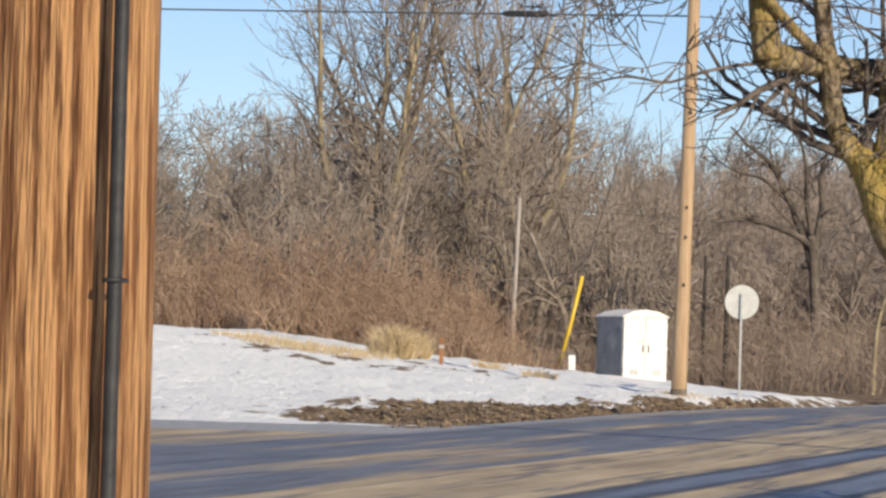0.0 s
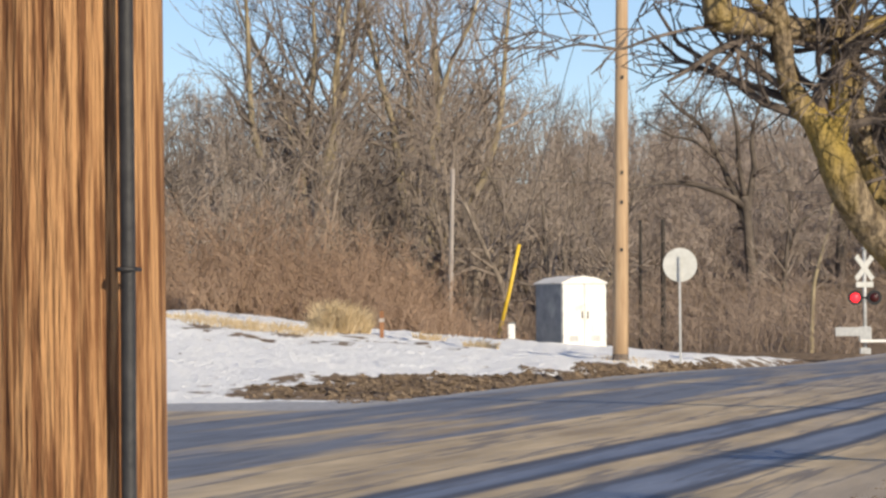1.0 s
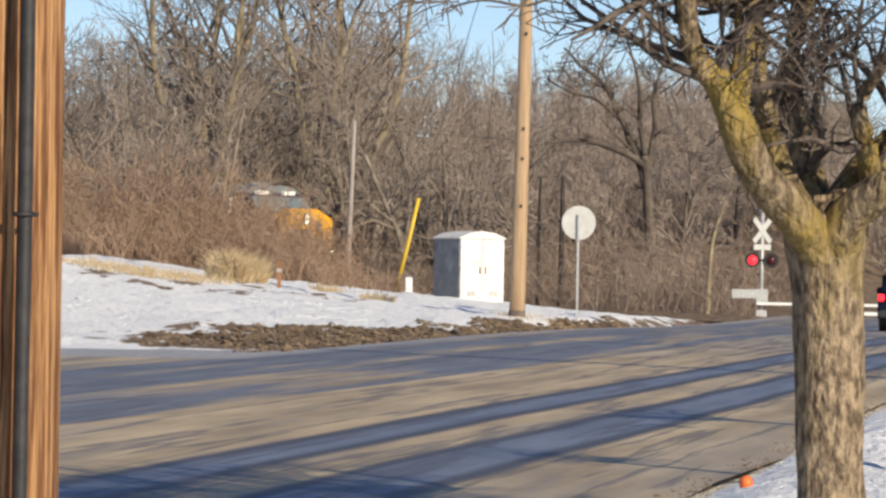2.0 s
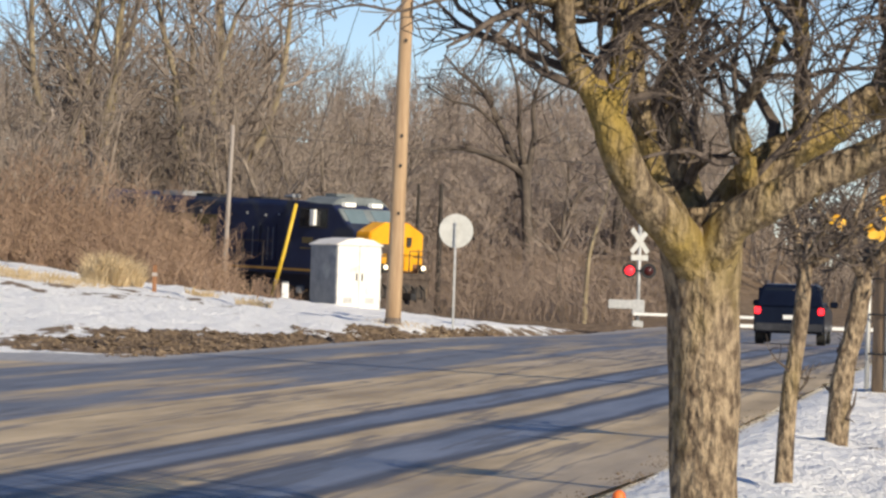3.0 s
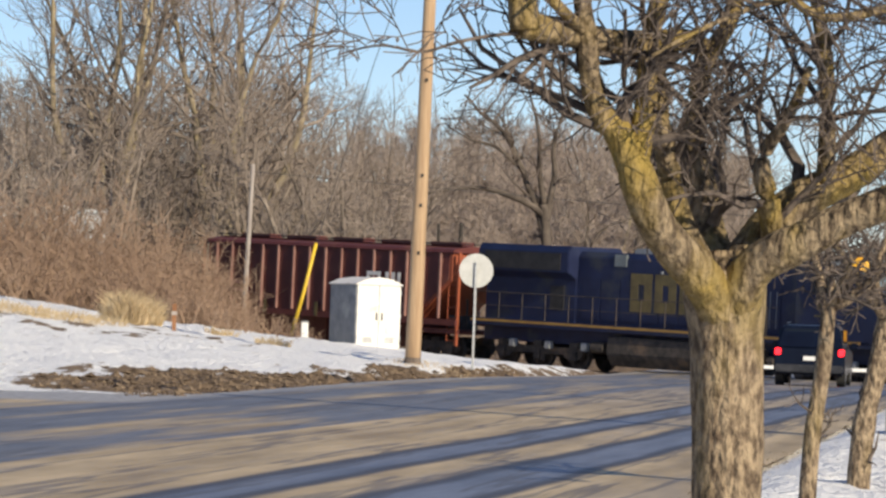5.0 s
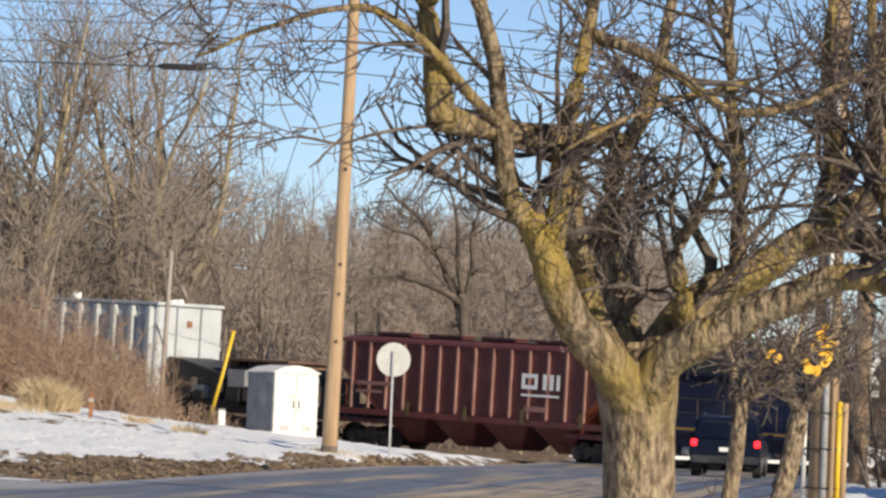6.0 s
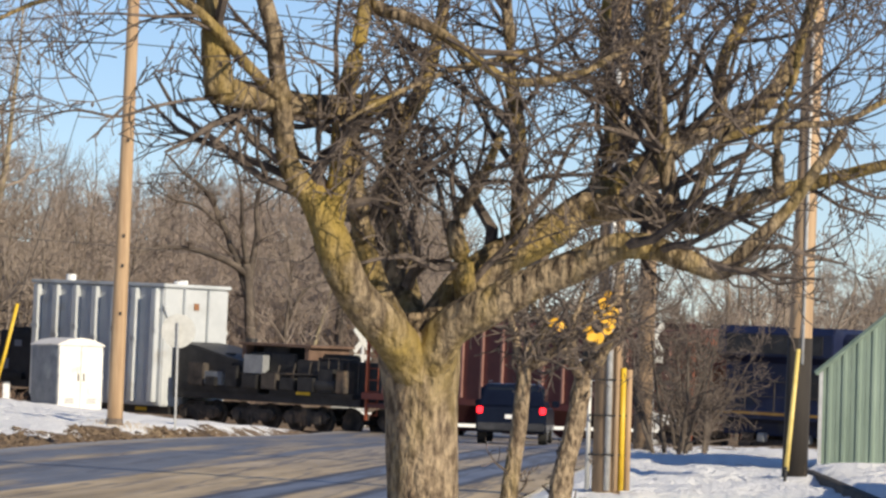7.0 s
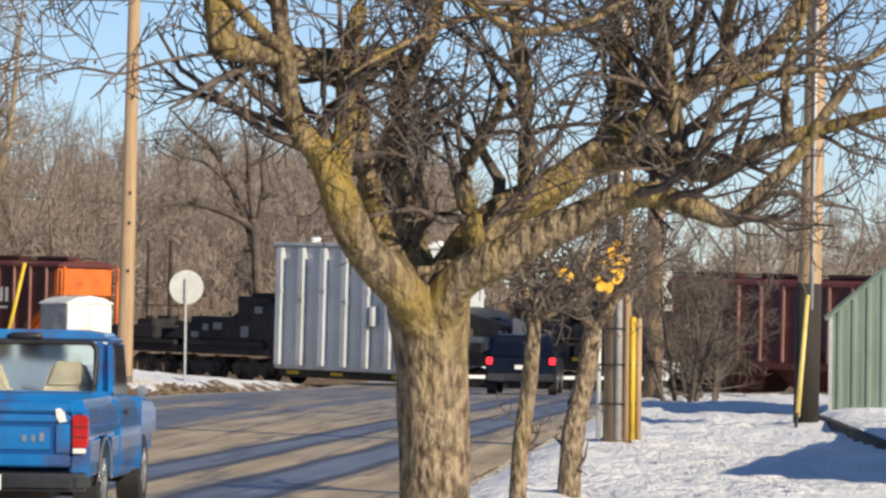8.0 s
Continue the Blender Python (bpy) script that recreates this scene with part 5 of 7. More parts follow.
def make_track():
    rz = math.degrees(math.atan2(RAIL_DIR.y, RAIL_DIR.x))
    m = Matrix.Translation(S0) @ pose(0, 0, 0, 0, math.degrees(0.020), rz)
    b = Mesh()
    b.prism([(-3.2, -0.75), (3.2, -0.75), (1.7, -0.22), (-1.7, -0.22)], "x", -110, 70)
    tagged(single("ballast", b, M_BALLAST, "grey ballast bed of the railway", "ballast", m), kind="structure")
    for y in (-0.72, 0.72):
        r = Mesh()
        r.prism([(y - 0.07, -0.17), (y + 0.07, -0.17), (y + 0.02, -0.14), (y + 0.036, -0.03), (y + 0.036, 0.0), (y - 0.036, 0.0), (y - 0.036, -0.03), (y - 0.02, -0.14)], "x", -110, 70)
        tagged(single("rail", r, M_RAIL, "rust-brown steel rail", "rail", m), kind="structure")
    tie = Mesh().box(-0.11, 0.11, -1.3, 1.3, -0.25, -0.165).data("sleeper", M_SLEEPER)
    bed = thing("sleepers", "dark timber sleepers under the rails", "sleepers", m, kind="structure")
    for k in range(150):
        o = new("sleeper", tie)
        o.parent = bed
        o.matrix_basis = pose(-60 + 0.6 * k, 0, 0)


# ---------------- the train ----------------
SPEED = 12.65
SPINNERS = []


def wheelset(parent, x, r=0.5, name="wheelset", y=0.72):
    m = Mesh()
    for s in (-1, 1):
        m.tube([(0, s * (y - 0.07), 0), (0, s * (y - 0.04), 0), (0, s * (y - 0.04), 0), (0, s * (y + 0.06), 0), (0, s * (y + 0.06), 0), (0, s * (y + 0.03), 0)],
               [r + 0.03, r + 0.03, r, r - 0.01, r * 0.82, r * 0.3], 20)
    m.rod((0, -y, 0), (0, y, 0), 0.09, n=8)
    ob = part(name, m, M_UNDER, parent)
    ob.matrix_basis = pose(x, 0, r)
    SPINNERS.append((ob, x, 0, r, r, SPEED))
    return ob


def bogie(parent, xs, r=0.5, big=False):
    """A truck: side frames with springs and journal boxes, and its wheelsets."""
    x0, x1 = min(xs), max(xs)
    m = Mesh()
    for s in (-1, 1):
        y0, y1 = sorted((s * 0.88, s * 1.05))
        m.prism([(x0 - 0.45, r + 0.12), (x0 - 0.3, r - 0.12), (x0 + 0.35, r - 0.15), (x0 + 0.6, r + 0.02), (x1 - 0.6, r + 0.02), (x1 - 0.35, r - 0.15), (x1 + 0.3, r - 0.12),
                 (x1 + 0.45, r + 0.12), (x1 + 0.25, r + 0.30), (x0 - 0.25, r + 0.30)], "y", y0, y1)
        for x in xs:
            m.box(x - 0.17, x + 0.17, min(s * 1.05, s * 1.16), max(s * 1.05, s * 1.16), r - 0.17, r + 0.17)
            if big:
                m.box(x - 0.22, x + 0.22, min(s * 0.9, s * 1.12), max(s * 0.9, s * 1.12), r + 0.28, r + 0.50)
        mid = (x0 + x1) / 2
        for k in (-0.2, 0, 0.2):
            m.rod((mid + k, s * 1.0, r - 0.25), (mid + k, s * 1.0, r + 0.12), 0.085)
    m.box((x0 + x1) / 2 - 0.25, (x0 + x1) / 2 + 0.25, -1.0, 1.0, r - 0.05, r + 0.45)
    part("truck_frame", m, M_UNDER, parent, bevel=0.02)
    for x in xs:
        wheelset(parent, x, r)


def make_locomotive():
    t = thing("locomotive", "dark blue diesel freight locomotive with a yellow nose, headlights lit", "locomotive")
    deck = Mesh()
    deck.box(-21.6, -0.55, -1.5, 1.5, 1.50, 1.76)
    deck.box(-21.4, -0.7, -0.9, 0.9, 0.95, 1.52)
    part("frame", deck, M_NAVY, t, bevel=0.02)
    for s in (-1, 1):
        part("sill_stripe", Mesh().box(-21.55, -2.6, min(s * 1.505, s * 1.515), max(s * 1.505, s * 1.515), 1.64, 1.73), M_STRIPE, t, "dull orange-yellow stripe")
    hood = Mesh()
    hood.prism([(-0.95, 1.76), (0.95, 1.76), (0.95, 4.22), (0.80, 4.42), (-0.80, 4.42), (-0.95, 4.22)], "x", -16.6, -5.6)
    h = part("engine_hood", hood, M_NAVY, t, bevel=0.03)
    for k in range(11):
        x = -16.3 + k * 0.97
        for s in (-1, 1):
            d = Mesh().box(x, x + 0.86, min(s * 0.952, s * 0.975), max(s * 0.952, s * 0.975), 1.92, 3.45)
            part("hood_door", d, M_NAVY, h, bevel=0.008)
    rad = Mesh()
    rad.prism([(-1.0, 1.58), (1.0, 1.58), (1.0, 3.35), (1.5, 3.6), (1.5, 4.35), (1.35, 4.58), (-1.35, 4.58), (-1.5, 4.35), (-1.5, 3.6), (-1.0, 3.35)], "x", -21.3, -16.6)
    r = part("radiator_section", rad, M_NAVY, t, bevel=0.03)
    for s in (-1, 1):
        part("radiator_grille", Mesh().box(-20.9, -17.0, min(s * 1.5, s * 1.53), max(s * 1.5, s * 1.53), 3.68, 4.30), M_BLACK, r)
        part("grille_frame", Mesh().box(-17.9, -17.2, min(s * 1.0, s * 1.03), max(s * 1.0, s * 1.03), 2.2, 3.1), M_BLACK, r)
    part("vent_panel", Mesh().box(-14.75, -14.15, -0.99, -0.90, 3.92, 4.36), M_ROOF_GREY, t, "pale grey vent panel", bevel=0.01)
    for k, x in enumerate((-12.4, -11.3, -9.7, -8.5, -7.4, -6.6)):
        part("lifting_eye", Mesh().box(x - 0.05, x + 0.05, -0.985, -0.95, 3.72 + 0.06 * (k % 2), 3.82 + 0.06 * (k % 2)), M_LOCO_GREY, t, "small pale fitting")
    for x in (-8.1, -6.9):
        for dx in (0, 0.9):
            part("door_edge", Mesh().box(x + dx, x + dx + 0.03, -0.99, -0.976, 2.0, 3.3), M_LOCO_GREY, h)
    part("exhaust_stack", Mesh().box(-14.2, -12.9, -0.55, 0.55, 4.38, 4.62), M_LOCO_GREY, t, bevel=0.03)
    for x0, x1, z1 in ((-12.2, -11.2, 4.55), (-9.0, -8.2, 4.50)):
        part("roof_hatch", Mesh().box(x0, x1, -0.5, 0.5, 4.38, z1), M_BLACK, t, bevel=0.03)
    part("horn", Mesh().rod((-7.0, -0.3, 4.55), (-6.5, -0.3, 4.58), 0.05, 0.09).rod((-7.0, -0.1, 4.55), (-6.4, -0.1, 4.6), 0.04, 0.08), M_LOCO_GREY, t)
    cabm = Mesh()
    cabm.prism([(-5.6, 1.58), (-1.62, 1.58), (-1.62, 3.25), (-2.05, 3.52), (-2.75, 4.10), (-2.95, 4.30), (-5.6, 4.42)], "y", -1.5, 1.5)
    cab = part("cab", cabm, M_NAVY, t, bevel=0.04)
    roof = Mesh()
    roof.prism([(-1.5, 4.30), (1.5, 4.30), (1.15, 4.54), (0.7, 4.62), (-0.7, 4.62), (-1.15, 4.54)], "x", -4.7, -2.95)
    part("cab_roof", roof, M_ROOF_GREY, cab, "dull grey cab roof", bevel=0.03)
    part("roof_unit", Mesh().box(-4.5, -3.8, -0.5, 0.5, 4.6, 4.74), M_ROOF_GREY, cab, bevel=0.04)
    part("windscreen_surround", Mesh().box(-0.06, 0.008, -1.46, 1.46, -0.44, 0.44, pose(-2.38, 0, 3.83, 0, -40, 0)), M_ROOF_GREY, cab, "grey windscreen surround", bevel=0.02)
    for s in (-1, 1):
        y0, y1 = sorted((s * 1.5, s * 1.515))
        part("side_window", Mesh().box(-4.75, -3.95, y0, y1, 3.42, 4.08), M_DARK_GLASS, cab, "dark cab window")
        part("side_window", Mesh().box(-3.75, -3.25, y0, y1, 3.42, 4.02), M_DARK_GLASS, cab)
        part("window_frame", Mesh().box(-4.83, -3.17, min(s * 1.5, s * 1.508), max(s * 1.5, s * 1.508), 3.34, 4.15), M_BLACK, cab)
        m = pose(-2.38, s * 0.72, 3.83, 0, -40, 0)
        part("windscreen", Mesh().box(-0.01, 0.03, -0.52, 0.52, -0.36, 0.36, m), M_SKY_GLASS, cab, "windscreen with the sky's reflection in its colour")
        part("number_board", Mesh().box(-3.1, -2.74, s * 0.72 - 0.28, s * 0.72 + 0.28, 4.24, 4.40, None), M_NUMBER_GLOW, cab, "lit white number board")
        part("side_mirror", Mesh().box(-4.0, -3.8, min(s * 1.52, s * 1.70), max(s * 1.52, s * 1.70), 3.45, 4.08), M_WHITE, cab, "white cab side mirror")
    nose = Mesh()
    nose.prism([(-1.46, 1.78), (1.46, 1.78), (1.46, 3.28), (0.62, 3.70), (-0.62, 3.70), (-1.46, 3.28)], "x", -1.60, -0.80)
    n = part("nose", nose, M_LOCO_YELLOW, t, "bright yellow nose", bevel=0.05)
    part("headlight_housing", Mesh().box(-0.81, -0.75, -0.16, 0.16, 3.06, 3.50), M_ROOF_GREY, n)
    for z in (3.17, 3.38):
        part("headlight", Mesh().tube([(-0.76, -0.02, z), (-0.71, -0.02, z)], [0.10, 0.09], 14), M_LAMP_GLOW, n, "lit headlight")
    part("nose_door", Mesh().box(-0.81, -0.77, 0.30, 0.90, 1.85, 3.15), M_LOCO_YELLOW, n, bevel=0.01)
    part("emblem", Mesh().box(-0.805, -0.785, -1.0, 0.2, 2.62, 2.86).box(-0.805, -0.785, -0.85, 0.05, 2.48, 2.60), M_PILOT, n, "dull brown emblem")
    part("porthole", Mesh().tube([(-0.78, 0.6, 2.8), (-0.75, 0.6, 3.15)], [0.12, 0.12], 12), M_BLACK, n)
    part("seam", Mesh().box(-0.805, -0.79, -1.4, 1.4, 2.36, 2.40), M_PILOT, n, "grimy panel seam")
    part("grime_patch", Mesh().box(-0.803, -0.792, -0.9, 1.2, 1.80, 2.10), M_RUST, n, "rusty grime along the foot of the nose")
    for y in (-1.1, -0.45, 1.15):
        part("grab_iron", Mesh().tube([(-0.80, y, 1.95), (-0.72, y, 1.98), (-0.72, y, 2.65), (-0.80, y, 2.68)], [0.022] * 4, 6), M_PILOT, n, smooth=True)
    front = Mesh()
    front.box(-0.95, -0.35, -1.5, 1.5, 1.50, 1.76).box(-0.6, -0.36, -1.45, 1.45, 0.62, 1.52)
    front.prism([(-0.55, 0.15), (0.1, 0.12), (-0.2, 0.75), (-0.55, 0.75)], "y", -1.45, 1.45)
    part("pilot", front, M_PILOT, t, "grimy brown pilot and plow", bevel=0.03)
    part("coupler", Mesh().box(-0.4, 0.25, -0.14, 0.14, 0.72, 1.0).rod((-0.3, 0.5, 1.25), (-0.2, 0.6, 0.6), 0.04).rod((-0.3, -0.5, 1.25), (-0.2, -0.6, 0.6), 0.04), M_BLACK, t, bevel=0.03)
    for k in range(5):
        y = -1.1 + 0.5 * k
        part("air_hose", Mesh().tube([(-0.36, y, 1.3), (-0.1, y + 0.04, 1.1), (-0.12, y + 0.1, 0.7), (-0.2, y + 0.16, 0.5)], [0.035] * 4, 6), M_BLACK, t, smooth=True)
    for y0, y1, z0, z1 in ((-1.3, -0.7, 0.8, 1.25), (0.7, 1.3, 0.8, 1.25), (-0.45, 0.45, 1.05, 1.32)):
        part("pilot_panel", Mesh().box(-0.37, -0.30, y0, y1, z0, z1), M_UNDER, t, "dark grimy panel", bevel=0.015)
    for s in (-1, 1):
        part("ditch_light_bracket", Mesh().box(-0.5, -0.34, s * 1.02 - 0.11, s * 1.02 + 0.11, 1.76, 2.10), M_BLACK, t, bevel=0.02)
        part("ditch_light", Mesh().tube([(-0.36, s * 1.02, 1.97), (-0.28, s * 1.02, 1.97)], [0.085, 0.08], 14), M_LAMP_GLOW, t, "lit ditch light")
        st = Mesh()
        for k in range(4):
            st.box(-1.25, -0.75, min(s * 1.3, s * 1.53), max(s * 1.3, s * 1.53), 0.35 + k * 0.3, 0.39 + k * 0.3)
        st.box(-1.29, -1.25, min(s * 1.3, s * 1.53), max(s * 1.3, s * 1.53), 0.3, 1.6)
        part("steps", st, M_PILOT, t)
        part("step_side", Mesh().box(-1.37, -1.29, min(s * 1.2, s * 1.535), max(s * 1.2, s * 1.535), 0.45, 1.78), M_LOCO_YELLOW, t, "yellow step side")
        part("step_side", Mesh().box(-0.74, -0.66, min(s * 1.2, s * 1.535), max(s * 1.2, s * 1.535), 0.45, 1.50), M_LOCO_YELLOW, t, "yellow step side")
        rail = Mesh()
        for k in range(13):
            x = -21.3 + k * 1.2
            rail.rod((x, s * 1.47, 1.70), (x, s * 1.47, 2.75), 0.018, n=5)
        rail.rod((-21.3, s * 1.47, 2.75), (-6.4, s * 1.47, 2.75), 0.018, n=5)
        rail.rod((-21.3, s * 1.47, 2.25), (-6.4, s * 1.47, 2.25), 0.012, n=5)
        part("handrail", rail, M_UNDER, t)
    for s in (-1, 1):
        fr = Mesh()
        fr.tube([(-0.42, s * 1.4, 1.58), (-0.42, s * 1.4, 2.62), (-0.42, s * 0.35, 2.62), (-0.42, s * 0.35, 1.58)], [0.026] * 4, 6)
        part("front_handrail", fr, M_UNDER, t, smooth=True)
        part("handrail_post", Mesh().rod((-0.42, s * 0.85, 1.58), (-0.42, s * 0.85, 2.62), 0.024, n=6), M_UNDER, t)
    tank = Mesh()
    tank.prism([(-1.35, 1.35), (1.35, 1.35), (1.4, 0.7), (1.1, 0.28), (-1.1, 0.28), (-1.4, 0.7)], "x", -14.6, -8.6)
    part("fuel_tank", tank, M_UNDER, t, bevel=0.04)
    for s in (-1, 1):
        y0, y1 = sorted((s * 1.12, s * 1.34))
        for x0, x1, z0, z1 in ((-8.4, -7.7, 0.55, 1.2), (-7.5, -7.1, 0.8, 1.3), (-15.4, -14.8, 0.6, 1.25), (-6.9, -6.6, 0.5, 1.2)):
            part("air_reservoir", Mesh().rod((x0, s * 1.2, (z0 + z1) / 2), (x1, s * 1.2, (z0 + z1) / 2), 0.2, n=12), M_UNDER, t, smooth=False)
        for x in (-5.6, -3.75, -1.95, -20.2, -18.35, -16.5):
            part("brake_cylinder", Mesh().box(x + 0.55, x + 0.85, y0, y1, 0.75, 1.05), M_LOCO_GREY, t, "pale dusty brake cylinder", bevel=0.03)
    # company mark as plain blocks
    for x0, x1, z0, z1 in ((-13.9, -12.85, 2.3, 3.7), (-12.7, -11.65, 2.3, 3.7), (-11.5, -10.3, 2.3, 3.7)):
        part("mark", Mesh().box(x0, x1, -0.985, -0.977, z1 - 0.4, z1).box(x0, x0 + 0.38, -0.985, -0.977, z0 + 0.4, z1 - 0.4).box(x1 - 0.38, x1, -0.985, -0.977, z0 + 0.4, z1 - 0.4)
             .box(x0, x1, -0.985, -0.977, z0, z0 + 0.4), M_LETTER, t, "dull yellow block mark")
    part("number_bar", Mesh().box(-4.6, -4.0, -1.512, -1.503, 2.75, 2.98).box(-4.7, -3.85, -1.512, -1.503, 2.52, 2.58), M_LETTER, cab, "plain dull bar")
    bogie(t, (-5.6, -3.75, -1.95), 0.53, True)
    bogie(t, (-20.2, -18.35, -16.5), 0.53, True)
    return t


def make_hopper(body, rib, end, label):
    """A covered hopper car: ribbed sides, sloping ends, roof hatches, outlet bays."""
    t = thing("hopper_car", label, "freight car")
    L0, L1 = -15.3, -0.4
    b = Mesh()
    # side sheets, roof and slope sheets as one closed hull
    prof = [(L0 + 0.55, 4.15), (L0 + 0.55, 3.1), (L0 + 2.7, 1.45), (L1 - 2.7, 1.45), (L1 - 0.55, 3.1), (L1 - 0.55, 4.15)]
    b.prism(prof, "y", -1.50, 1.50)
    part("body", b, body, t, bevel=0.02)
    roof = Mesh()
    roof.prism([(-1.58, 4.12), (1.58, 4.12), (1.52, 4.26), (0.6, 4.40), (-0.6, 4.40), (-1.52, 4.26)], "x", L0 + 0.3, L1 - 0.3)
    r = part("roof", roof, body, t, bevel=0.02)
    w = Mesh()
    for y in (-0.75, 0.75):
        w.box(L0 + 0.35, L1 - 0.35, y - 0.2, y + 0.2, 4.46, 4.50)
    part("running_board", w, M_BLACK, r)
    for k in range(5):
        x = L0 + 1.9 + k * 2.75
        part("hatch", Mesh().box(x - 0.9, x + 0.9, -0.35, 0.35, 4.40, 4.55), body, r, bevel=0.04)
    for s in (-1, 1):
        for k in range(15):
            x = L0 + 1.0 + k * (L1 - L0 - 2.0) / 14
            y0, y1 = sorted((s * 1.50, s * 1.60))
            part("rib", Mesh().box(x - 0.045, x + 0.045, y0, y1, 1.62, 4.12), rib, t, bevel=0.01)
        y0, y1 = sorted((s * 1.49, s * 1.62))
        part("side_sill", Mesh().box(L0, L1, y0, y1, 1.36, 1.60), body, t, bevel=0.02)
    for e, xs in (("front", L1), ("rear", L0)):
        d = -1 if e == "front" else 1
        c = Mesh()
        c.add([(xs + d * 0.42, -1.48, 4.1), (xs + d * 0.42, 1.48, 4.1), (xs + d * 0.42, 1.48, 3.05), (xs + d * 0.42, -1.48, 3.05), (xs + d * 2.5, -1.48, 1.45), (xs + d * 2.5, 1.48, 1.45),
               (xs + d * 0.6, -1.48, 4.1), (xs + d * 0.6, 1.48, 4.1), (xs + d * 2.7, -1.48, 1.42), (xs + d * 2.7, 1.48, 1.42)],
              [(0, 1, 2, 3), (3, 2, 5, 4), (0, 6, 7, 1), (4, 5, 9, 8), (0, 3, 4, 8, 6), (1, 7, 9, 5, 2), (6, 8, 9, 7)])
        part("end_slope", c, end, t, "sloping end sheet")
        p = Mesh()
        p.box(min(xs, xs + d * 2.9), max(xs, xs + d * 2.9), -1.45, 1.45, 1.05, 1.22)
        part("end_platform", p, body, t, bevel=0.02)
        for s in (-1, 1):
            part("corner_post", Mesh().box(xs + d * 0.10 - 0.05, xs + d * 0.10 + 0.05, s * 1.42 - 0.06, s * 1.42 + 0.06, 0.6, 4.15), end, t, bevel=0.01)
            lad = part("ladder", Mesh().rod((xs + d * 0.62, s * 1.42, 0.75), (xs + d * 0.62, s * 1.42, 3.4), 0.02, n=5), end, t)
            for k in range(7):
                part("rung", Mesh().rod((xs + d * 0.14, s * 1.42, 0.8 + k * 0.42), (xs + d * 0.62, s * 1.42, 0.8 + k * 0.42), 0.018, n=5), end, lad)
        part("brake_gear", Mesh().box(xs + d * 0.9 - 0.3, xs + d * 0.9 + 0.3, -0.8, 0.2, 1.22, 1.75).rod((xs + d * 0.4, -0.6, 1.3), (xs + d * 0.4, -0.6, 2.4), 0.04), M_UNDER, t, bevel=0.02)
        part("coupler", Mesh().box(min(xs, xs - d * 0.45), max(xs, xs - d * 0.45), -0.13, 0.13, 0.72, 1.0), M_BLACK, t, bevel=0.03)
    bays = 4
    for k in range(bays):
        x = L0 + 3.6 + k * (L1 - L0 - 7.2) / (bays - 1)
        m = Mesh()
        m.add([(x - 1.25, -1.3, 1.5), (x + 1.25, -1.3, 1.5), (x + 1.25, 1.3, 1.5), (x - 1.25, 1.3, 1.5), (x - 0.4, -0.55, 0.42), (x + 0.4, -0.55, 0.42), (x + 0.4, 0.55, 0.42), (x - 0.4, 0.55, 0.42)],
              [(0, 1, 2, 3), (4, 7, 6, 5), (0, 4, 5, 1), (1, 5, 6, 2), (2, 6, 7, 3), (3, 7, 4, 0)])
        part("outlet_bay", m, body, t, bevel=0.03)
    bogie(t, (L1 - 2.5, L1 - 0.75), 0.46)
    bogie(t, (L0 + 0.75, L0 + 2.5), 0.46)
    # company mark as plain bars
    k = Mesh()

    def bar(x0, x1, z0, z1):
        k.box(-5.4 + x0 * 0.75, -5.4 + x1 * 0.75, -1.612, -1.604, 2.72 + z0 * 0.75, 2.72 + z1 * 0.75)

    for q in ((0, 0.22, 0, 0.75), (0.22, 1.05, 0.55, 0.75), (0.22, 1.05, 0, 0.2), (0.85, 1.05, 0.2, 0.55), (1.4, 1.65, 0, 0.75), (1.85, 2.1, 0, 0.75), (2.3, 2.52, 0, 0.75),
              (0, 2.5, -0.35, -0.24)):
        bar(*q)
    part("mark", k, M_WHITE, t, "plain white block mark")
    for x0, x1, z0, z1 in ((-5.2, -4.2, 1.9, 2.1), (-14.0, -12.2, 2.5, 2.65), (-14.0, -12.6, 2.2, 2.32)):
        part("data_bar", Mesh().box(x0, x1, -1.612, -1.604, z0, z1), M_MAROON_RIB, t, "pale lettering bar")
    for x in (-11.2, -8.2, -5.3, -2.4):
        part("reflector", Mesh().box(x - 0.09, x + 0.09, -1.635, -1.622, 1.42, 1.95), M_LETTER, t, "yellow reflector strip")
    return t


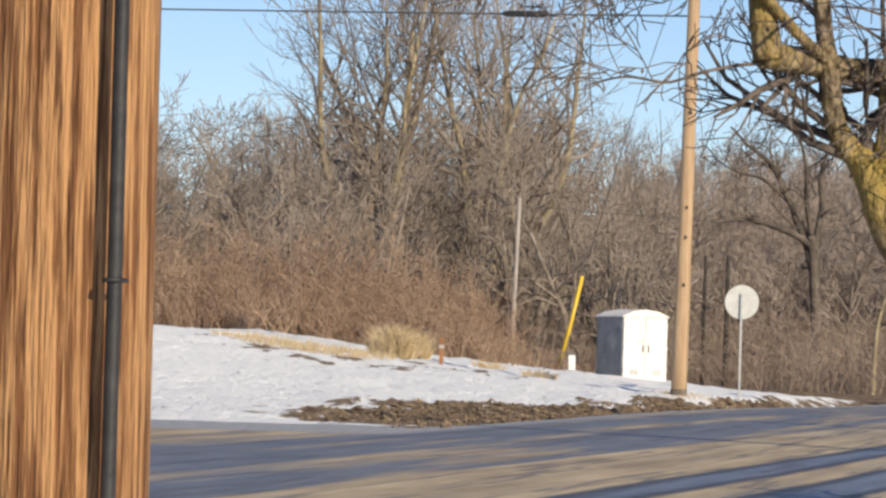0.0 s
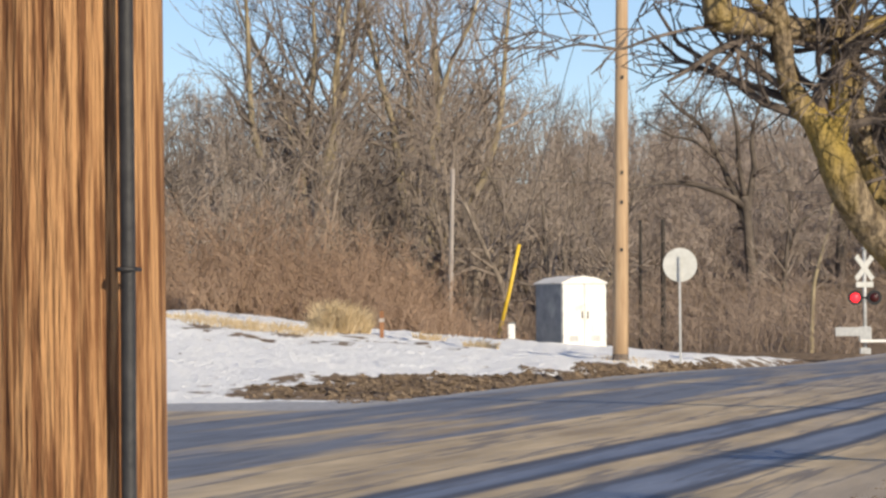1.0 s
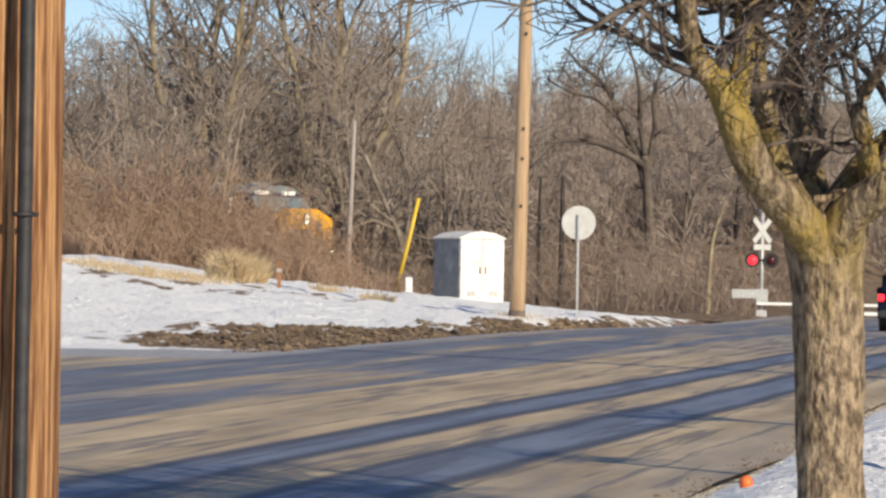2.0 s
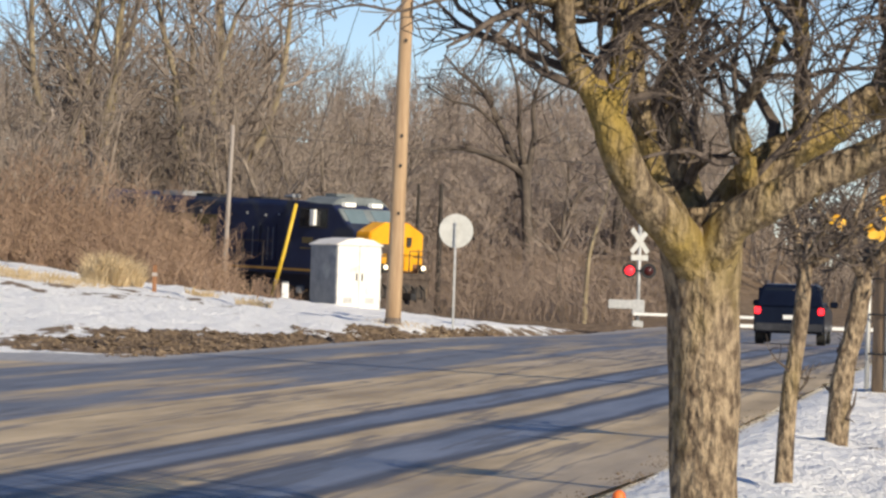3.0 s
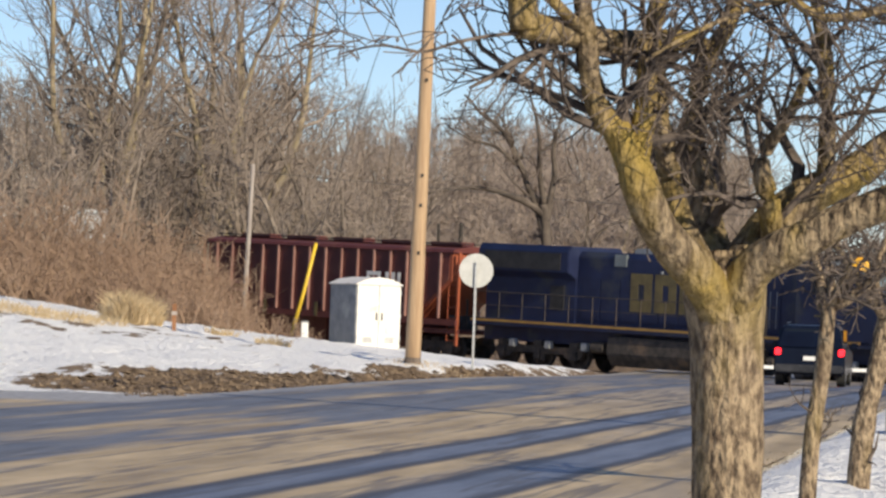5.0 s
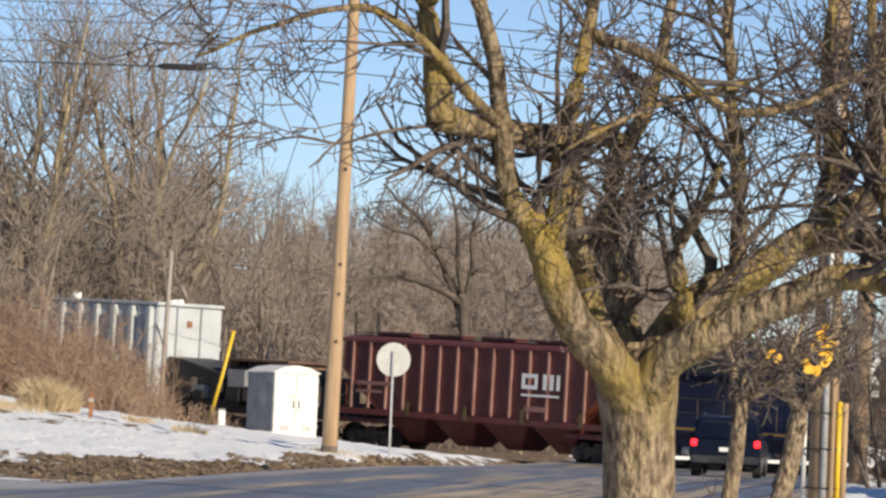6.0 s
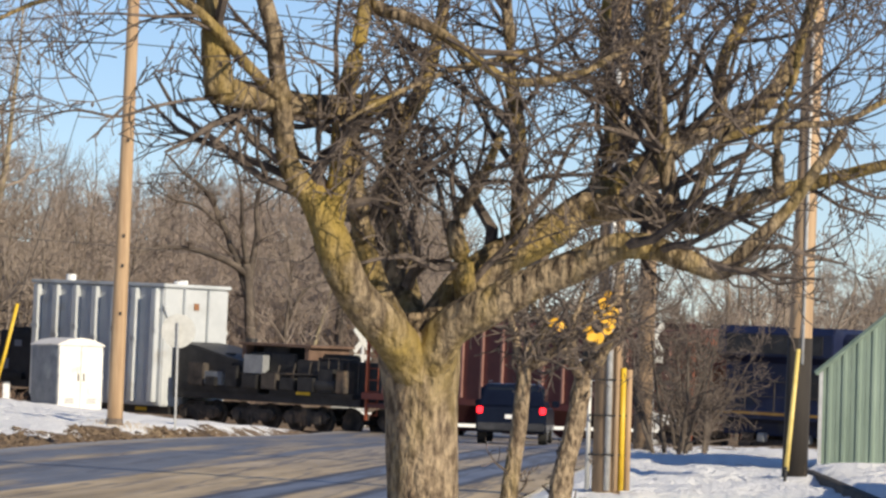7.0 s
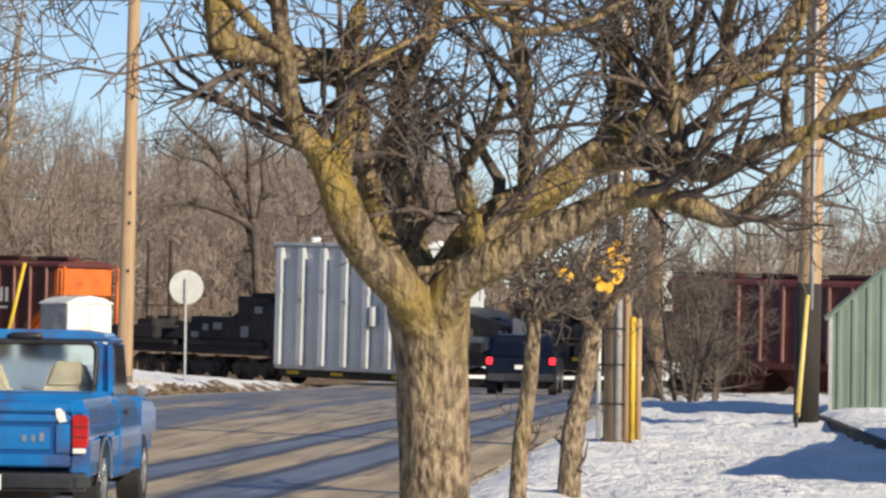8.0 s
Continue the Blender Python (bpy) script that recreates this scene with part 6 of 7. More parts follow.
def make_schnabel_half(flip):
    """One half of the heavy-load car: axles, span bolsters, arm and machinery; the load hangs between two of them."""
    t = thing("heavy_load_car", "black heavy-load railway car half with many axles and machinery", "freight car")
    L = 10.0
    m = Mesh().box(-L + 0.2, -0.3, -1.25, 1.25, 1.02, 1.32).box(-L + 0.5, -5.4, -1.35, 1.35, 1.32, 1.55).box(-4.8, -0.6, -1.35, 1.35, 1.32, 1.5)
    part("span_bolster", m, M_BLACK, t, bevel=0.03)
    if flip:
        arm = Mesh().prism([(-L + 0.05, 0.95), (-L + 0.05, 3.0), (-L + 1.5, 2.9), (-7.4, 2.30), (-5.2, 2.15), (-4.0, 1.55), (-L + 0.6, 1.5)], "y", -1.2, 1.2)
    else:
        arm = Mesh().prism([(-L + 0.05, 0.95), (-L + 0.05, 3.1), (-L + 1.0, 3.0), (-4.3, 2.05), (-3.6, 1.55), (-L + 0.6, 1.5)], "y", -1.2, 1.2)
    part("arm", arm, M_BLACK, t, "heavy tapered lifting arm", bevel=0.05)
    if flip:
        part("load_tower", Mesh().box(-9.75, -7.9, -1.15, 1.15, 1.5, 3.22), M_BLACK, t, bevel=0.06)
        part("tower_cap", Mesh().box(-9.4, -8.3, -0.8, 0.8, 3.22, 3.36), M_BLACK, t, bevel=0.03)
        part("pivot_house", Mesh().box(-7.5, -5.3, -1.0, 1.0, 1.9, 2.42), M_BLACK, t, bevel=0.05)
        for x0, x1, z0, z1 in ((-7.2, -6.75, 1.95, 2.2), (-6.5, -6.2, 1.9, 2.15), (-9.3, -8.9, 2.6, 2.85), (-6.0, -5.6, 1.62, 1.85), (-8.6, -8.2, 1.7, 2.1)):
            for s in (-1, 1):
                y0, y1 = sorted((s * 1.21, s * 1.235))
                part("control_panel", Mesh().box(x0, x1, y0, y1, z0, z1), M_LOCO_GREY, t, "dull grey control panel", bevel=0.006)
    else:
        part("pivot_house", Mesh().box(-6.2, -3.8, -1.0, 1.0, 1.9, 2.85).box(-5.7, -4.4, -0.8, 0.8, 2.85, 3.08), M_BLACK, t, bevel=0.05)
        part("control_cabinet", Mesh().box(-6.1, -5.1, -1.42, -1.05, 2.05, 2.75), M_LOCO_GREY, t, "grey steel control panel", bevel=0.02)
        part("deck", Mesh().box(-6.6, -2.9, -1.2, 1.2, 3.10, 3.20).box(-6.5, -6.3, -1.1, 1.1, 2.6, 3.15).box(-3.3, -3.1, -1.1, 1.1, 1.5, 3.15), M_DECK, t, "faded brown walkway", bevel=0.01)
    part("control_cabinet", Mesh().box(-8.2, -7.2, -1.40, -1.22, 1.55, 2.05), M_BOX_GREY, t, "grey equipment box", bevel=0.02)
    part("engine_box", Mesh().box(-3.6, -1.2, -1.2, 1.2, 1.5, 2.0 if flip else 2.65).box(-2.9, -2.0, -0.6, 0.6, 1.9, 2.25 if flip else 2.9), M_BLACK, t, bevel=0.06)
    part("tank", Mesh().rod((-3.0, -1.25, 1.75), (-1.4, -1.25, 1.75), 0.28, n=14), M_BLACK, t, smooth=False)
    rng = random.Random(6)
    for k in range(9):
        x = -8.9 + k * 0.95
        w, h, dd = rng.uniform(0.4, 0.9), rng.uniform(0.35, 0.95), rng.uniform(0.15, 0.35)
        part("equipment_case", Mesh().box(x, x + w, -1.25 - dd, -1.0, 1.5, 1.5 + h), M_BLACK if k % 4 else M_UNDER, t, bevel=0.03)
    for x, h in ((-7.6, 2.75), (-6.5, 3.35), (-3.4, 3.05)):
        part("hydraulic_ram", Mesh().rod((x, -0.6, 1.6), (x, -0.6, h * 0.72 if flip else h), 0.22, n=12), M_BLACK, t)
    pipes = Mesh()
    for k in range(6):
        pipes.rod((-7.0 + k * 0.8, -1.3, 1.5), (-6.8 + k * 0.8, -1.25, 2.4 + 0.1 * (k % 3)), 0.04, n=6)
    pipes.rod((-8.6, -1.28, 2.0), (-1.2, -1.28, 2.15), 0.045, n=6)
    part("pipework", pipes, M_UNDER, t)
    rl = Mesh()
    for k in range(5):
        rl.rod((-2.4 + k * 0.5, -1.3, 1.5), (-2.4 + k * 0.5, -1.3, 2.75), 0.022, n=5)
    rl.rod((-2.4, -1.3, 2.75), (-0.4, -1.3, 2.75), 0.022, n=5)
    part("handrail", rl, M_UNDER, t)
    part("warning_plate", Mesh().box(-3.4, -2.7, -1.375, -1.355, 1.36, 1.48), M_YELLOW, t, "small yellow plate")
    for xs in ((-9.4, -8.0), (-6.6, -5.2), (-3.9, -2.5)):
        bogie(t, xs, 0.46)
    wheelset(t, -1.1, 0.46)
    return t


def make_load():
    """The tank carried between the two arms: pale ribbed steel box."""
    t = thing("transformer_tank", "large pale grey ribbed steel transformer tank slung on a railcar", "transformer")
    L, W, z0, z1 = 7.2, 1.72, 0.62, 5.12
    part("body", Mesh().box(-L, 0, -W, W, z0, z1), M_TANK, t, bevel=0.05)
    part("lid", Mesh().box(-L - 0.1, 0.1, -W - 0.1, W + 0.1, z1, z1 + 0.14), M_TANK, t, bevel=0.03)
    for s in (-1, 1):
        for k in range(7):
            x = -L + 0.35 + k * (L - 0.7) / 6
            y0, y1 = sorted((s * W, s * (W + 0.24)))
            r = part("stiffener", Mesh().box(x - 0.13, x + 0.13, y0, y1, z0 + 0.15, z1 - 0.06), M_TANK, t, bevel=0.015)
            part("gusset", Mesh().box(x - 0.16, x + 0.16, y0, y1 + 0.02 * s, 3.4 - 0.35 * (k % 2), 3.55 - 0.35 * (k % 2)), M_TANK, r)
    for y in (-0.65, 0.65):
        part("end_stiffener", Mesh().box(0.0, 0.14, y - 0.09, y + 0.09, z0 + 0.1, z1 - 0.05), M_TANK, t, bevel=0.015)
    part("end_brace", Mesh().add([(0.02, -1.8, 4.4), (0.10, -1.8, 4.4), (0.10, -0.75, 2.2), (0.02, -0.75, 2.2), (0.02, -1.65, 4.5), (0.10, -1.65, 4.5), (0.10, -0.6, 2.3), (0.02, -0.6, 2.3)],
                                 [(0, 1, 2, 3), (4, 7, 6, 5), (0, 4, 5, 1), (2, 6, 7, 3), (1, 5, 6, 2), (0, 3, 7, 4)]), M_TANK, t)
    part("plate", Mesh().box(0.0, 0.05, -0.12, 0.12, 4.3, 4.55), M_RUST, t)
    part("valve", Mesh().rod((-L + 1.2, -0.9, z1 + 0.1), (-L + 1.2, -0.9, z1 + 0.38), 0.2), M_WHITE, t, bevel=0.02)
    part("valve", Mesh().rod((-1.2, 0.5, z1 + 0.1), (-1.2, 0.5, z1 + 0.3), 0.16), M_WHITE, t, bevel=0.02)
    part("valve", Mesh().rod((-0.4, -0.6, z1 + 0.1), (-0.4, -0.6, z1 + 0.25), 0.18), M_WHITE, t, bevel=0.02)
    part("side_pipe", Mesh().rod((-2.2, -W - 0.12, 2.3), (-2.2, -W - 0.12, 3.0), 0.16, n=10), M_TANK, t)
    part("base_beam", Mesh().box(-L - 0.1, 0.1, -1.3, 1.3, 0.32, z0), M_BLACK, t, "black base beam", bevel=0.03)
    for x in (-6.6, -4.4, -1.4):
        part("marker", Mesh().box(x - 0.3, x + 0.3, -1.32, -1.302, 0.42, 0.55), M_YELLOW, t, "yellow marker")
    return t


# ---------------- road vehicles ----------------
def road_wheel(parent, x, y, r, w, speed, side, rise=0.0):
    wh = part("wheel", Mesh().tube([(0, -w * 0.5, 0), (0, -w * 0.46, 0), (0, w * 0.46, 0), (0, w * 0.5, 0)], [r - 0.03, r, r, r - 0.03], 28), M_RUBBER, parent, "black tyre")
    rim = Mesh()
    rim.tube([(0, side * w * 0.49, 0), (0, side * (w * 0.52), 0), (0, side * (w * 0.45), 0)], [r * 0.62, r * 0.58, r * 0.2], 20)
    for k in range(5):
        a = k * 1.2566
        rim.box(r * 0.34 - 0.03, r * 0.34 + 0.03, side * w * 0.5 - 0.012, side * w * 0.5 + 0.012, -0.03, 0.03, Matrix.Rotation(a, 4, "Y"))
    part("rim", rim, M_CHROME, wh, "steel rim")
    wh.matrix_basis = pose(x, y, r + rise)
    if speed:
        SPINNERS.append((wh, x, y, r + rise, r, speed))
    return wh


def make_pickup():
    """Compact pickup, x forward, origin under the rear bumper."""
    t = thing("pickup_truck", "bright blue older pickup truck driving along the road", "pickup truck")
    W = 0.83
    bed = Mesh()
    bed.box(0.14, 2.05, -W, -W + 0.09, 0.78, 1.06).box(0.14, 2.05, W - 0.09, W, 0.78, 1.06)
    bed.box(0.14, 2.05, -W + 0.09, W - 0.09, 0.62, 0.68)
    bed.box(1.96, 2.05, -W + 0.09, W - 0.09, 0.68, 1.04)
    for s in (-1, 1):
        y0, y1 = sorted((s * (W - 0.09), s * W))
        bed.prism([(0.14, 0.45), (0.72, 0.45), (0.78, 0.72), (0.92, 0.79), (0.14, 0.79)], "y", y0, y1)
        bed.prism([(1.58, 0.42), (2.05, 0.42), (2.05, 0.79), (1.40, 0.79), (1.52, 0.70)], "y", y0, y1)
    def bow(z):
        return 1 - 0.055 * ((min(z, 1.085) - 0.72) / 0.36) ** 2 if z < 1.09 else 0.985 - 0.07 * (z - 1.09)

    b = part("bed", bed, M_BLUE, t, bevel=0.03, warp=bow)
    for s in (-1, 1):
        y0, y1 = sorted((s * (W - 0.11), s * (W - 0.01)))
        part("bed_rail", Mesh().box(0.16, 2.05, y0, y1, 1.055, 1.085), M_BLUE, b, bevel=0.014, warp=bow)
        part("belt_line", Mesh().box(0.2, 2.04, min(s * W, s * (W + 0.006)), max(s * W, s * (W + 0.006)), 0.86, 0.885), M_BLUE_SHADE, b, "thin strip painted as a crease's shade", bevel=0.002, warp=bow)
    tg = part("tailgate", Mesh().box(0.105, 0.15, -W + 0.15, W - 0.15, 0.56, 1.05), M_BLUE_SHADE, t, "tailgate with a recessed panel", bevel=0.01)
    part("top_band", Mesh().box(0.075, 0.106, -W + 0.15, W - 0.15, 0.985, 1.055), M_BLUE, tg, bevel=0.014)
    part("band", Mesh().box(0.08, 0.106, -W + 0.15, W - 0.15, 0.905, 0.965), M_BLUE, tg, bevel=0.012)
    part("bottom_band", Mesh().box(0.075, 0.106, -W + 0.15, W - 0.15, 0.56, 0.655), M_BLUE, tg, bevel=0.012)
    for s in (-1, 1):
        y0, y1 = sorted((s * (W - 0.27), s * (W - 0.15)))
        part("stile", Mesh().box(0.08, 0.106, y0, y1, 0.662, 0.898), M_BLUE, tg, bevel=0.010)
    part("panel", Mesh().box(0.092, 0.106, -W + 0.31, W - 0.31, 0.69, 0.87), M_BLUE, tg, bevel=0.006)
    part("latch", Mesh().box(0.066, 0.08, -0.11, 0.11, 0.99, 1.04), M_BUMPER, tg)
    for k, (w, h) in enumerate(((0.035, 0.07), (0.03, 0.05), (0.035, 0.05))):
        part("name_bar", Mesh().box(0.084, 0.093, -W + 0.36 + 0.07 * k, -W + 0.36 + 0.07 * k + w, 0.755, 0.755 + h), M_CHROME, tg, "plain pale bar")
    for s in (-1, 1):
        y0, y1 = sorted((s * (W - 0.145), s * (W - 0.012)))
        tl = part("tail_light", Mesh().box(0.062, 0.17, y0, y1, 0.70, 0.965), M_RED_LENS, t, "red tail light with a pale lower lens", bevel=0.018)
        part("reverse_lens", Mesh().box(0.056, 0.1, y0 + 0.015, y1 - 0.015, 0.665, 0.705), M_WHITE, tl, bevel=0.005)
        for z in (0.79, 0.87):
            part("lens_rib", Mesh().box(0.056, 0.07, y0 + 0.01, y1 - 0.01, z, z + 0.008), M_BUMPER, tl)
        part("corner_post", Mesh().prism([(0.075, 0.975), (0.19, 0.975), (0.19, 1.078), (0.115, 1.078), (0.08, 1.04)], "y", y0, y1), M_BLUE, t, bevel=0.016, warp=bow)
        part("lower_corner", Mesh().box(0.075, 0.2, y0, y1, 0.50, 0.655), M_BLUE, t, bevel=0.018, warp=bow)
    part("sticker", Mesh().prism([(-W + 0.18, 0.915), (-W + 0.235, 0.905), (-W + 0.262, 0.95), (-W + 0.268, 1.012), (-W + 0.235, 1.022), (-W + 0.196, 0.985)], "x", 0.07, 0.076), M_WHITE, tg, "torn pale sticker")
    bp = part("rear_bumper", Mesh().prism([(-W + 0.0, 0.06), (-W + 0.10, -0.06), (W - 0.10, -0.06), (W, 0.06), (W, 0.20), (-W, 0.20)], "z", 0.37, 0.51), M_BUMPER, t, "dark step bumper", bevel=0.03)
    for v in bp.data.vertices:
        v.co = Vector((v.co.y, v.co.x, v.co.z))
    bp.data.flip_normals()
    part("plate", Mesh().box(-0.068, -0.055, -0.16, 0.16, 0.38, 0.5), M_WHITE, bp, "blank white plate")
    cab, sides = Mesh(), []
    for s in (-1, 1):
        y0, y1 = sorted((s * (W - 0.07), s * W))
        sides.append(("door_panel", Mesh().prism([(2.1, 0.40), (3.55, 0.40), (3.62, 0.80), (3.62, 1.06), (2.1, 1.08)], "y", y0, y1)))
        yi, yo = sorted((s * (W - 0.13), s * (W - 0.06)))
        sides.append(("rear_pillar", Mesh().prism([(2.1, 1.08), (2.32, 1.08), (2.42, 1.50), (2.22, 1.55)], "y", yi, yo)))
        sides.append(("front_pillar", Mesh().prism([(3.36, 1.06), (3.50, 1.06), (3.06, 1.55), (2.98, 1.52)], "y", yi, yo)))
        sides.append(("roof_rail", Mesh().prism([(2.22, 1.50), (3.06, 1.50), (3.0, 1.58), (2.26, 1.58)], "y", yi, yo)))
    cab.box(2.1, 2.16, -W + 0.07, W - 0.07, 0.45, 1.12)
    cab.prism([(2.15, 1.10), (2.19, 1.10), (2.29, 1.53), (2.24, 1.55)], "y", -W + 0.13, -W + 0.22)
    cab.prism([(2.15, 1.10), (2.19, 1.10), (2.29, 1.53), (2.24, 1.55)], "y", W - 0.22, W - 0.13)
    sides.append(("roof", Mesh().prism([(-W + 0.07, 1.53), (W - 0.07, 1.53), (W - 0.11, 1.60), (0.45, 1.635), (-0.45, 1.635), (-W + 0.11, 1.60)], "x", 2.22, 3.03)))
    sides.append(("bonnet", Mesh().prism([(3.60, 0.55), (4.70, 0.55), (4.72, 0.92), (4.45, 1.0), (3.60, 1.07)], "y", -W + 0.03, W - 0.03)))
    c = part("cab", cab, M_BLUE, t, "rounded blue cab", bevel=0.035, warp=bow)
    for piece, shape in sides:
        part(piece, shape, M_BLUE, c, bevel=0.03, warp=bow)
    part("rear_window", Mesh().prism([(2.165, 1.11), (2.175, 1.11), (2.27, 1.53), (2.26, 1.53)], "y", -W + 0.22, W - 0.22), M_GLASS, c, "clear rear window").visible_shadow = False
    ring = []
    for cy, cz, a0 in ((0.53, 1.45, 0), (-0.53, 1.45, 90), (-0.53, 1.17, 180), (0.53, 1.17, 270)):
        for k in range(6):
            a = math.radians(a0 + 18 * k)
            y, z = cy + 0.075 * math.cos(a), cz + 0.075 * math.sin(a)
            ring.append((2.135 + 0.2 * (z - 1.10), y, z))
    ring.append(ring[0])
    part("window_seal", Mesh().tube(ring, [0.022] * len(ring), 6), M_BLACK, c, "black rubber window seal", smooth=True)
    part("brake_lamp", Mesh().tube([(2.215, -0.15, 1.575), (2.212, -0.11, 1.578), (2.212, 0.11, 1.578), (2.215, 0.15, 1.575)], [0.012, 0.03, 0.03, 0.012], 10), M_BUMPER, c, "dark high brake lamp", smooth=True)
    part("windscreen", Mesh().prism([(3.40, 1.08), (3.43, 1.08), (3.03, 1.52), (3.0, 1.52)], "y", -W + 0.14, W - 0.14), M_GLASS, c).visible_shadow = False
    for s in (-1, 1):
        y0, y1 = sorted((s * (W - 0.11), s * (W - 0.095)))
        part("side_window", Mesh().prism([(2.34, 1.08), (3.38, 1.08), (2.99, 1.51), (2.43, 1.51)], "y", y0, y1), M_DARK_GLASS, c)
        part("mirror", Mesh().box(3.12, 3.18, min(s * W, s * (W + 0.10)), max(s * W, s * (W + 0.10)), 1.07, 1.16), M_CHROME, c, "small chrome mirror", bevel=0.02)
        part("door_handle", Mesh().box(2.42, 2.58, min(s * W, s * (W + 0.02)), max(s * W, s * (W + 0.02)), 0.93, 0.97), M_BUMPER, c)
        part("fender", Mesh().prism([(3.60, 0.42), (3.66, 0.42), (3.74, 0.66), (3.95, 0.76), (4.2, 0.72), (4.38, 0.45), (4.70, 0.45), (4.72, 0.92), (4.45, 1.0), (3.60, 1.06)][:1] +
                                  [(3.66, 0.72), (4.72, 0.72), (4.72, 0.92), (4.45, 1.0), (3.60, 1.06)], "y", min(s * (W - 0.08), s * W), max(s * (W - 0.08), s * W)), M_BLUE, c, bevel=0.01)
        part("arch_flare", Mesh().tube([(1.18 + 0.40 * math.cos(a), s * (W - 0.01), 0.36 + 0.40 * math.sin(a)) for a in steps(0.15, 2.99, 12)], [0.013] * 13, 6), M_CHROME, b, "bright wheel-arch trim")
        seat = part("seat", Mesh().box(2.28, 2.42, s * 0.38 - 0.26, s * 0.38 + 0.26, 0.7, 1.16).prism([(s * 0.36 - 0.22, 1.14), (s * 0.36 + 0.22, 1.14), (s * 0.36 + 0.13, 1.365), (s * 0.36 - 0.13, 1.365)], "x", 2.30, 2.40),
                    M_SEAT, c, "tan seat with headrest", bevel=0.03)
        road_wheel(t, 1.18, s * (W - 0.13), 0.345, 0.21, 10.35, s, 0.055)
        road_wheel(t, 4.02, s * (W - 0.13), 0.345, 0.21, 10.35, s, 0.055)
    part("chassis", Mesh().box(0.2, 4.5, -0.5, 0.5, 0.30, 0.42).rod((1.18, -0.7, 0.345), (1.18, 0.7, 0.345), 0.06).rod((4.02, -0.7, 0.345), (4.02, 0.7, 0.345), 0.05), M_UNDER, t)
    return t


def make_suv():
    x, y = 10.05, 112.0
    t = thing("suv", "dark blue sport utility vehicle waiting at the gate, brake lights lit", "car", Matrix.Translation((x, y, road_z(y) + 0.01)) @ pose(0, 0, 0, 0, 0, 90 - 8.25) @ Matrix.Diagonal((1.05, 1.07, 1.02, 1)))
    W = 0.95
    b = Mesh()
    b.prism([(0.0, 0.45), (0.05, 0.32), (4.6, 0.32), (4.7, 0.6), (4.6, 0.95), (3.3, 1.08), (0.02, 1.05)], "y", -W, W)
    body = part("body", b, M_SUV, t, bevel=0.05)
    g = Mesh()
    g.add([(0.02, -W + 0.04, 1.05), (3.25, -W + 0.04, 1.05), (3.25, W - 0.04, 1.05), (0.02, W - 0.04, 1.05), (0.32, -W + 0.2, 1.70), (2.35, -W + 0.2, 1.72), (2.35, W - 0.2, 1.72), (0.32, W - 0.2, 1.70)],
          [(0, 1, 2, 3), (4, 7, 6, 5), (0, 4, 5, 1), (1, 5, 6, 2), (2, 6, 7, 3), (3, 7, 4, 0)])
    cabin = part("cabin", g, M_SUV, t, bevel=0.05)
    part("rear_window", Mesh().add([(0.075, -W + 0.2, 1.12), (0.075, W - 0.2, 1.12), (0.27, W - 0.30, 1.60), (0.27, -W + 0.30, 1.60), (0.1, -W + 0.2, 1.12), (0.1, W - 0.2, 1.12), (0.3, W - 0.30, 1.60), (0.3, -W + 0.30, 1.60)],
                                  [(0, 1, 2, 3), (4, 7, 6, 5), (0, 4, 5, 1), (1, 5, 6, 2), (2, 6, 7, 3), (3, 7, 4, 0)]), M_DARK_GLASS, cabin, "dark rear window")
    for s in (-1, 1):
        part("tail_light", Mesh().box(-0.03, 0.1, s * (W - 0.10) - 0.08, s * (W - 0.10) + 0.08, 0.86, 1.05), M_RED_GLOW, body, "lit red brake light", bevel=0.02)
        part("mirror", Mesh().box(2.9, 3.05, min(s * W, s * (W + 0.22)), max(s * W, s * (W + 0.22)), 1.05, 1.24), M_SUV, body, bevel=0.03)
        part("side_window", Mesh().prism([(0.45, 1.10), (2.95, 1.10), (2.3, 1.6), (0.6, 1.6)], "y", min(s * (W - 0.16), s * (W - 0.08)), max(s * (W - 0.16), s * (W - 0.08))), M_DARK_GLASS, cabin)
        road_wheel(t, 0.95, s * (W - 0.12), 0.36, 0.24, 0, s)
        road_wheel(t, 3.75, s * (W - 0.12), 0.36, 0.24, 0, s)
    part("rear_bumper", Mesh().box(-0.08, 0.05, -W + 0.03, W - 0.03, 0.38, 0.60), M_BUMPER, body, "dark bumper", bevel=0.03)
    part("plate", Mesh().box(-0.03, 0.0, -0.16, 0.16, 0.72, 0.84), M_WHITE, body, "blank pale plate")
    part("roof_rail", Mesh().rod((0.6, -W + 0.28, 1.76), (2.2, -W + 0.28, 1.78), 0.02).rod((0.6, W - 0.28, 1.76), (2.2, W - 0.28, 1.78), 0.02), M_BUMPER, cabin)


# ---------------- put it together ----------------
make_ground()
make_road()
make_track()
make_near_pole()
make_poles()
make_signs()
make_cabinet()
make_crossing()
make_shed()
make_unseen_shade_building()
make_woods()
make_brush()
make_litter()
grass_clump("dry_grass_clump", -9.0, 107.0, 0.82, 0.9, 1.3, 2300, "tall clump of straw-coloured dry grass on the bank", 1)
grass_clump("dry_grass_patch", -11.2, 103, 2.5, 2.6, 0.36, 1500, "low straw-coloured grass showing through snow", 2)
grass_clump("dry_grass_tuft", -4.9, 103, 0.5, 0.7, 0.48, 300, "small tuft of dry grass in the snow", 3)
grass_clump("dry_grass_tuft", -6.6, 108, 0.45, 0.6, 0.36, 240, "small tuft of dry grass in the snow", 4)
grass_clump("verge_grass", -0.4, 99, 1.5, 3.0, 0.14, 500, "flattened dry grass round a pole base", 6)
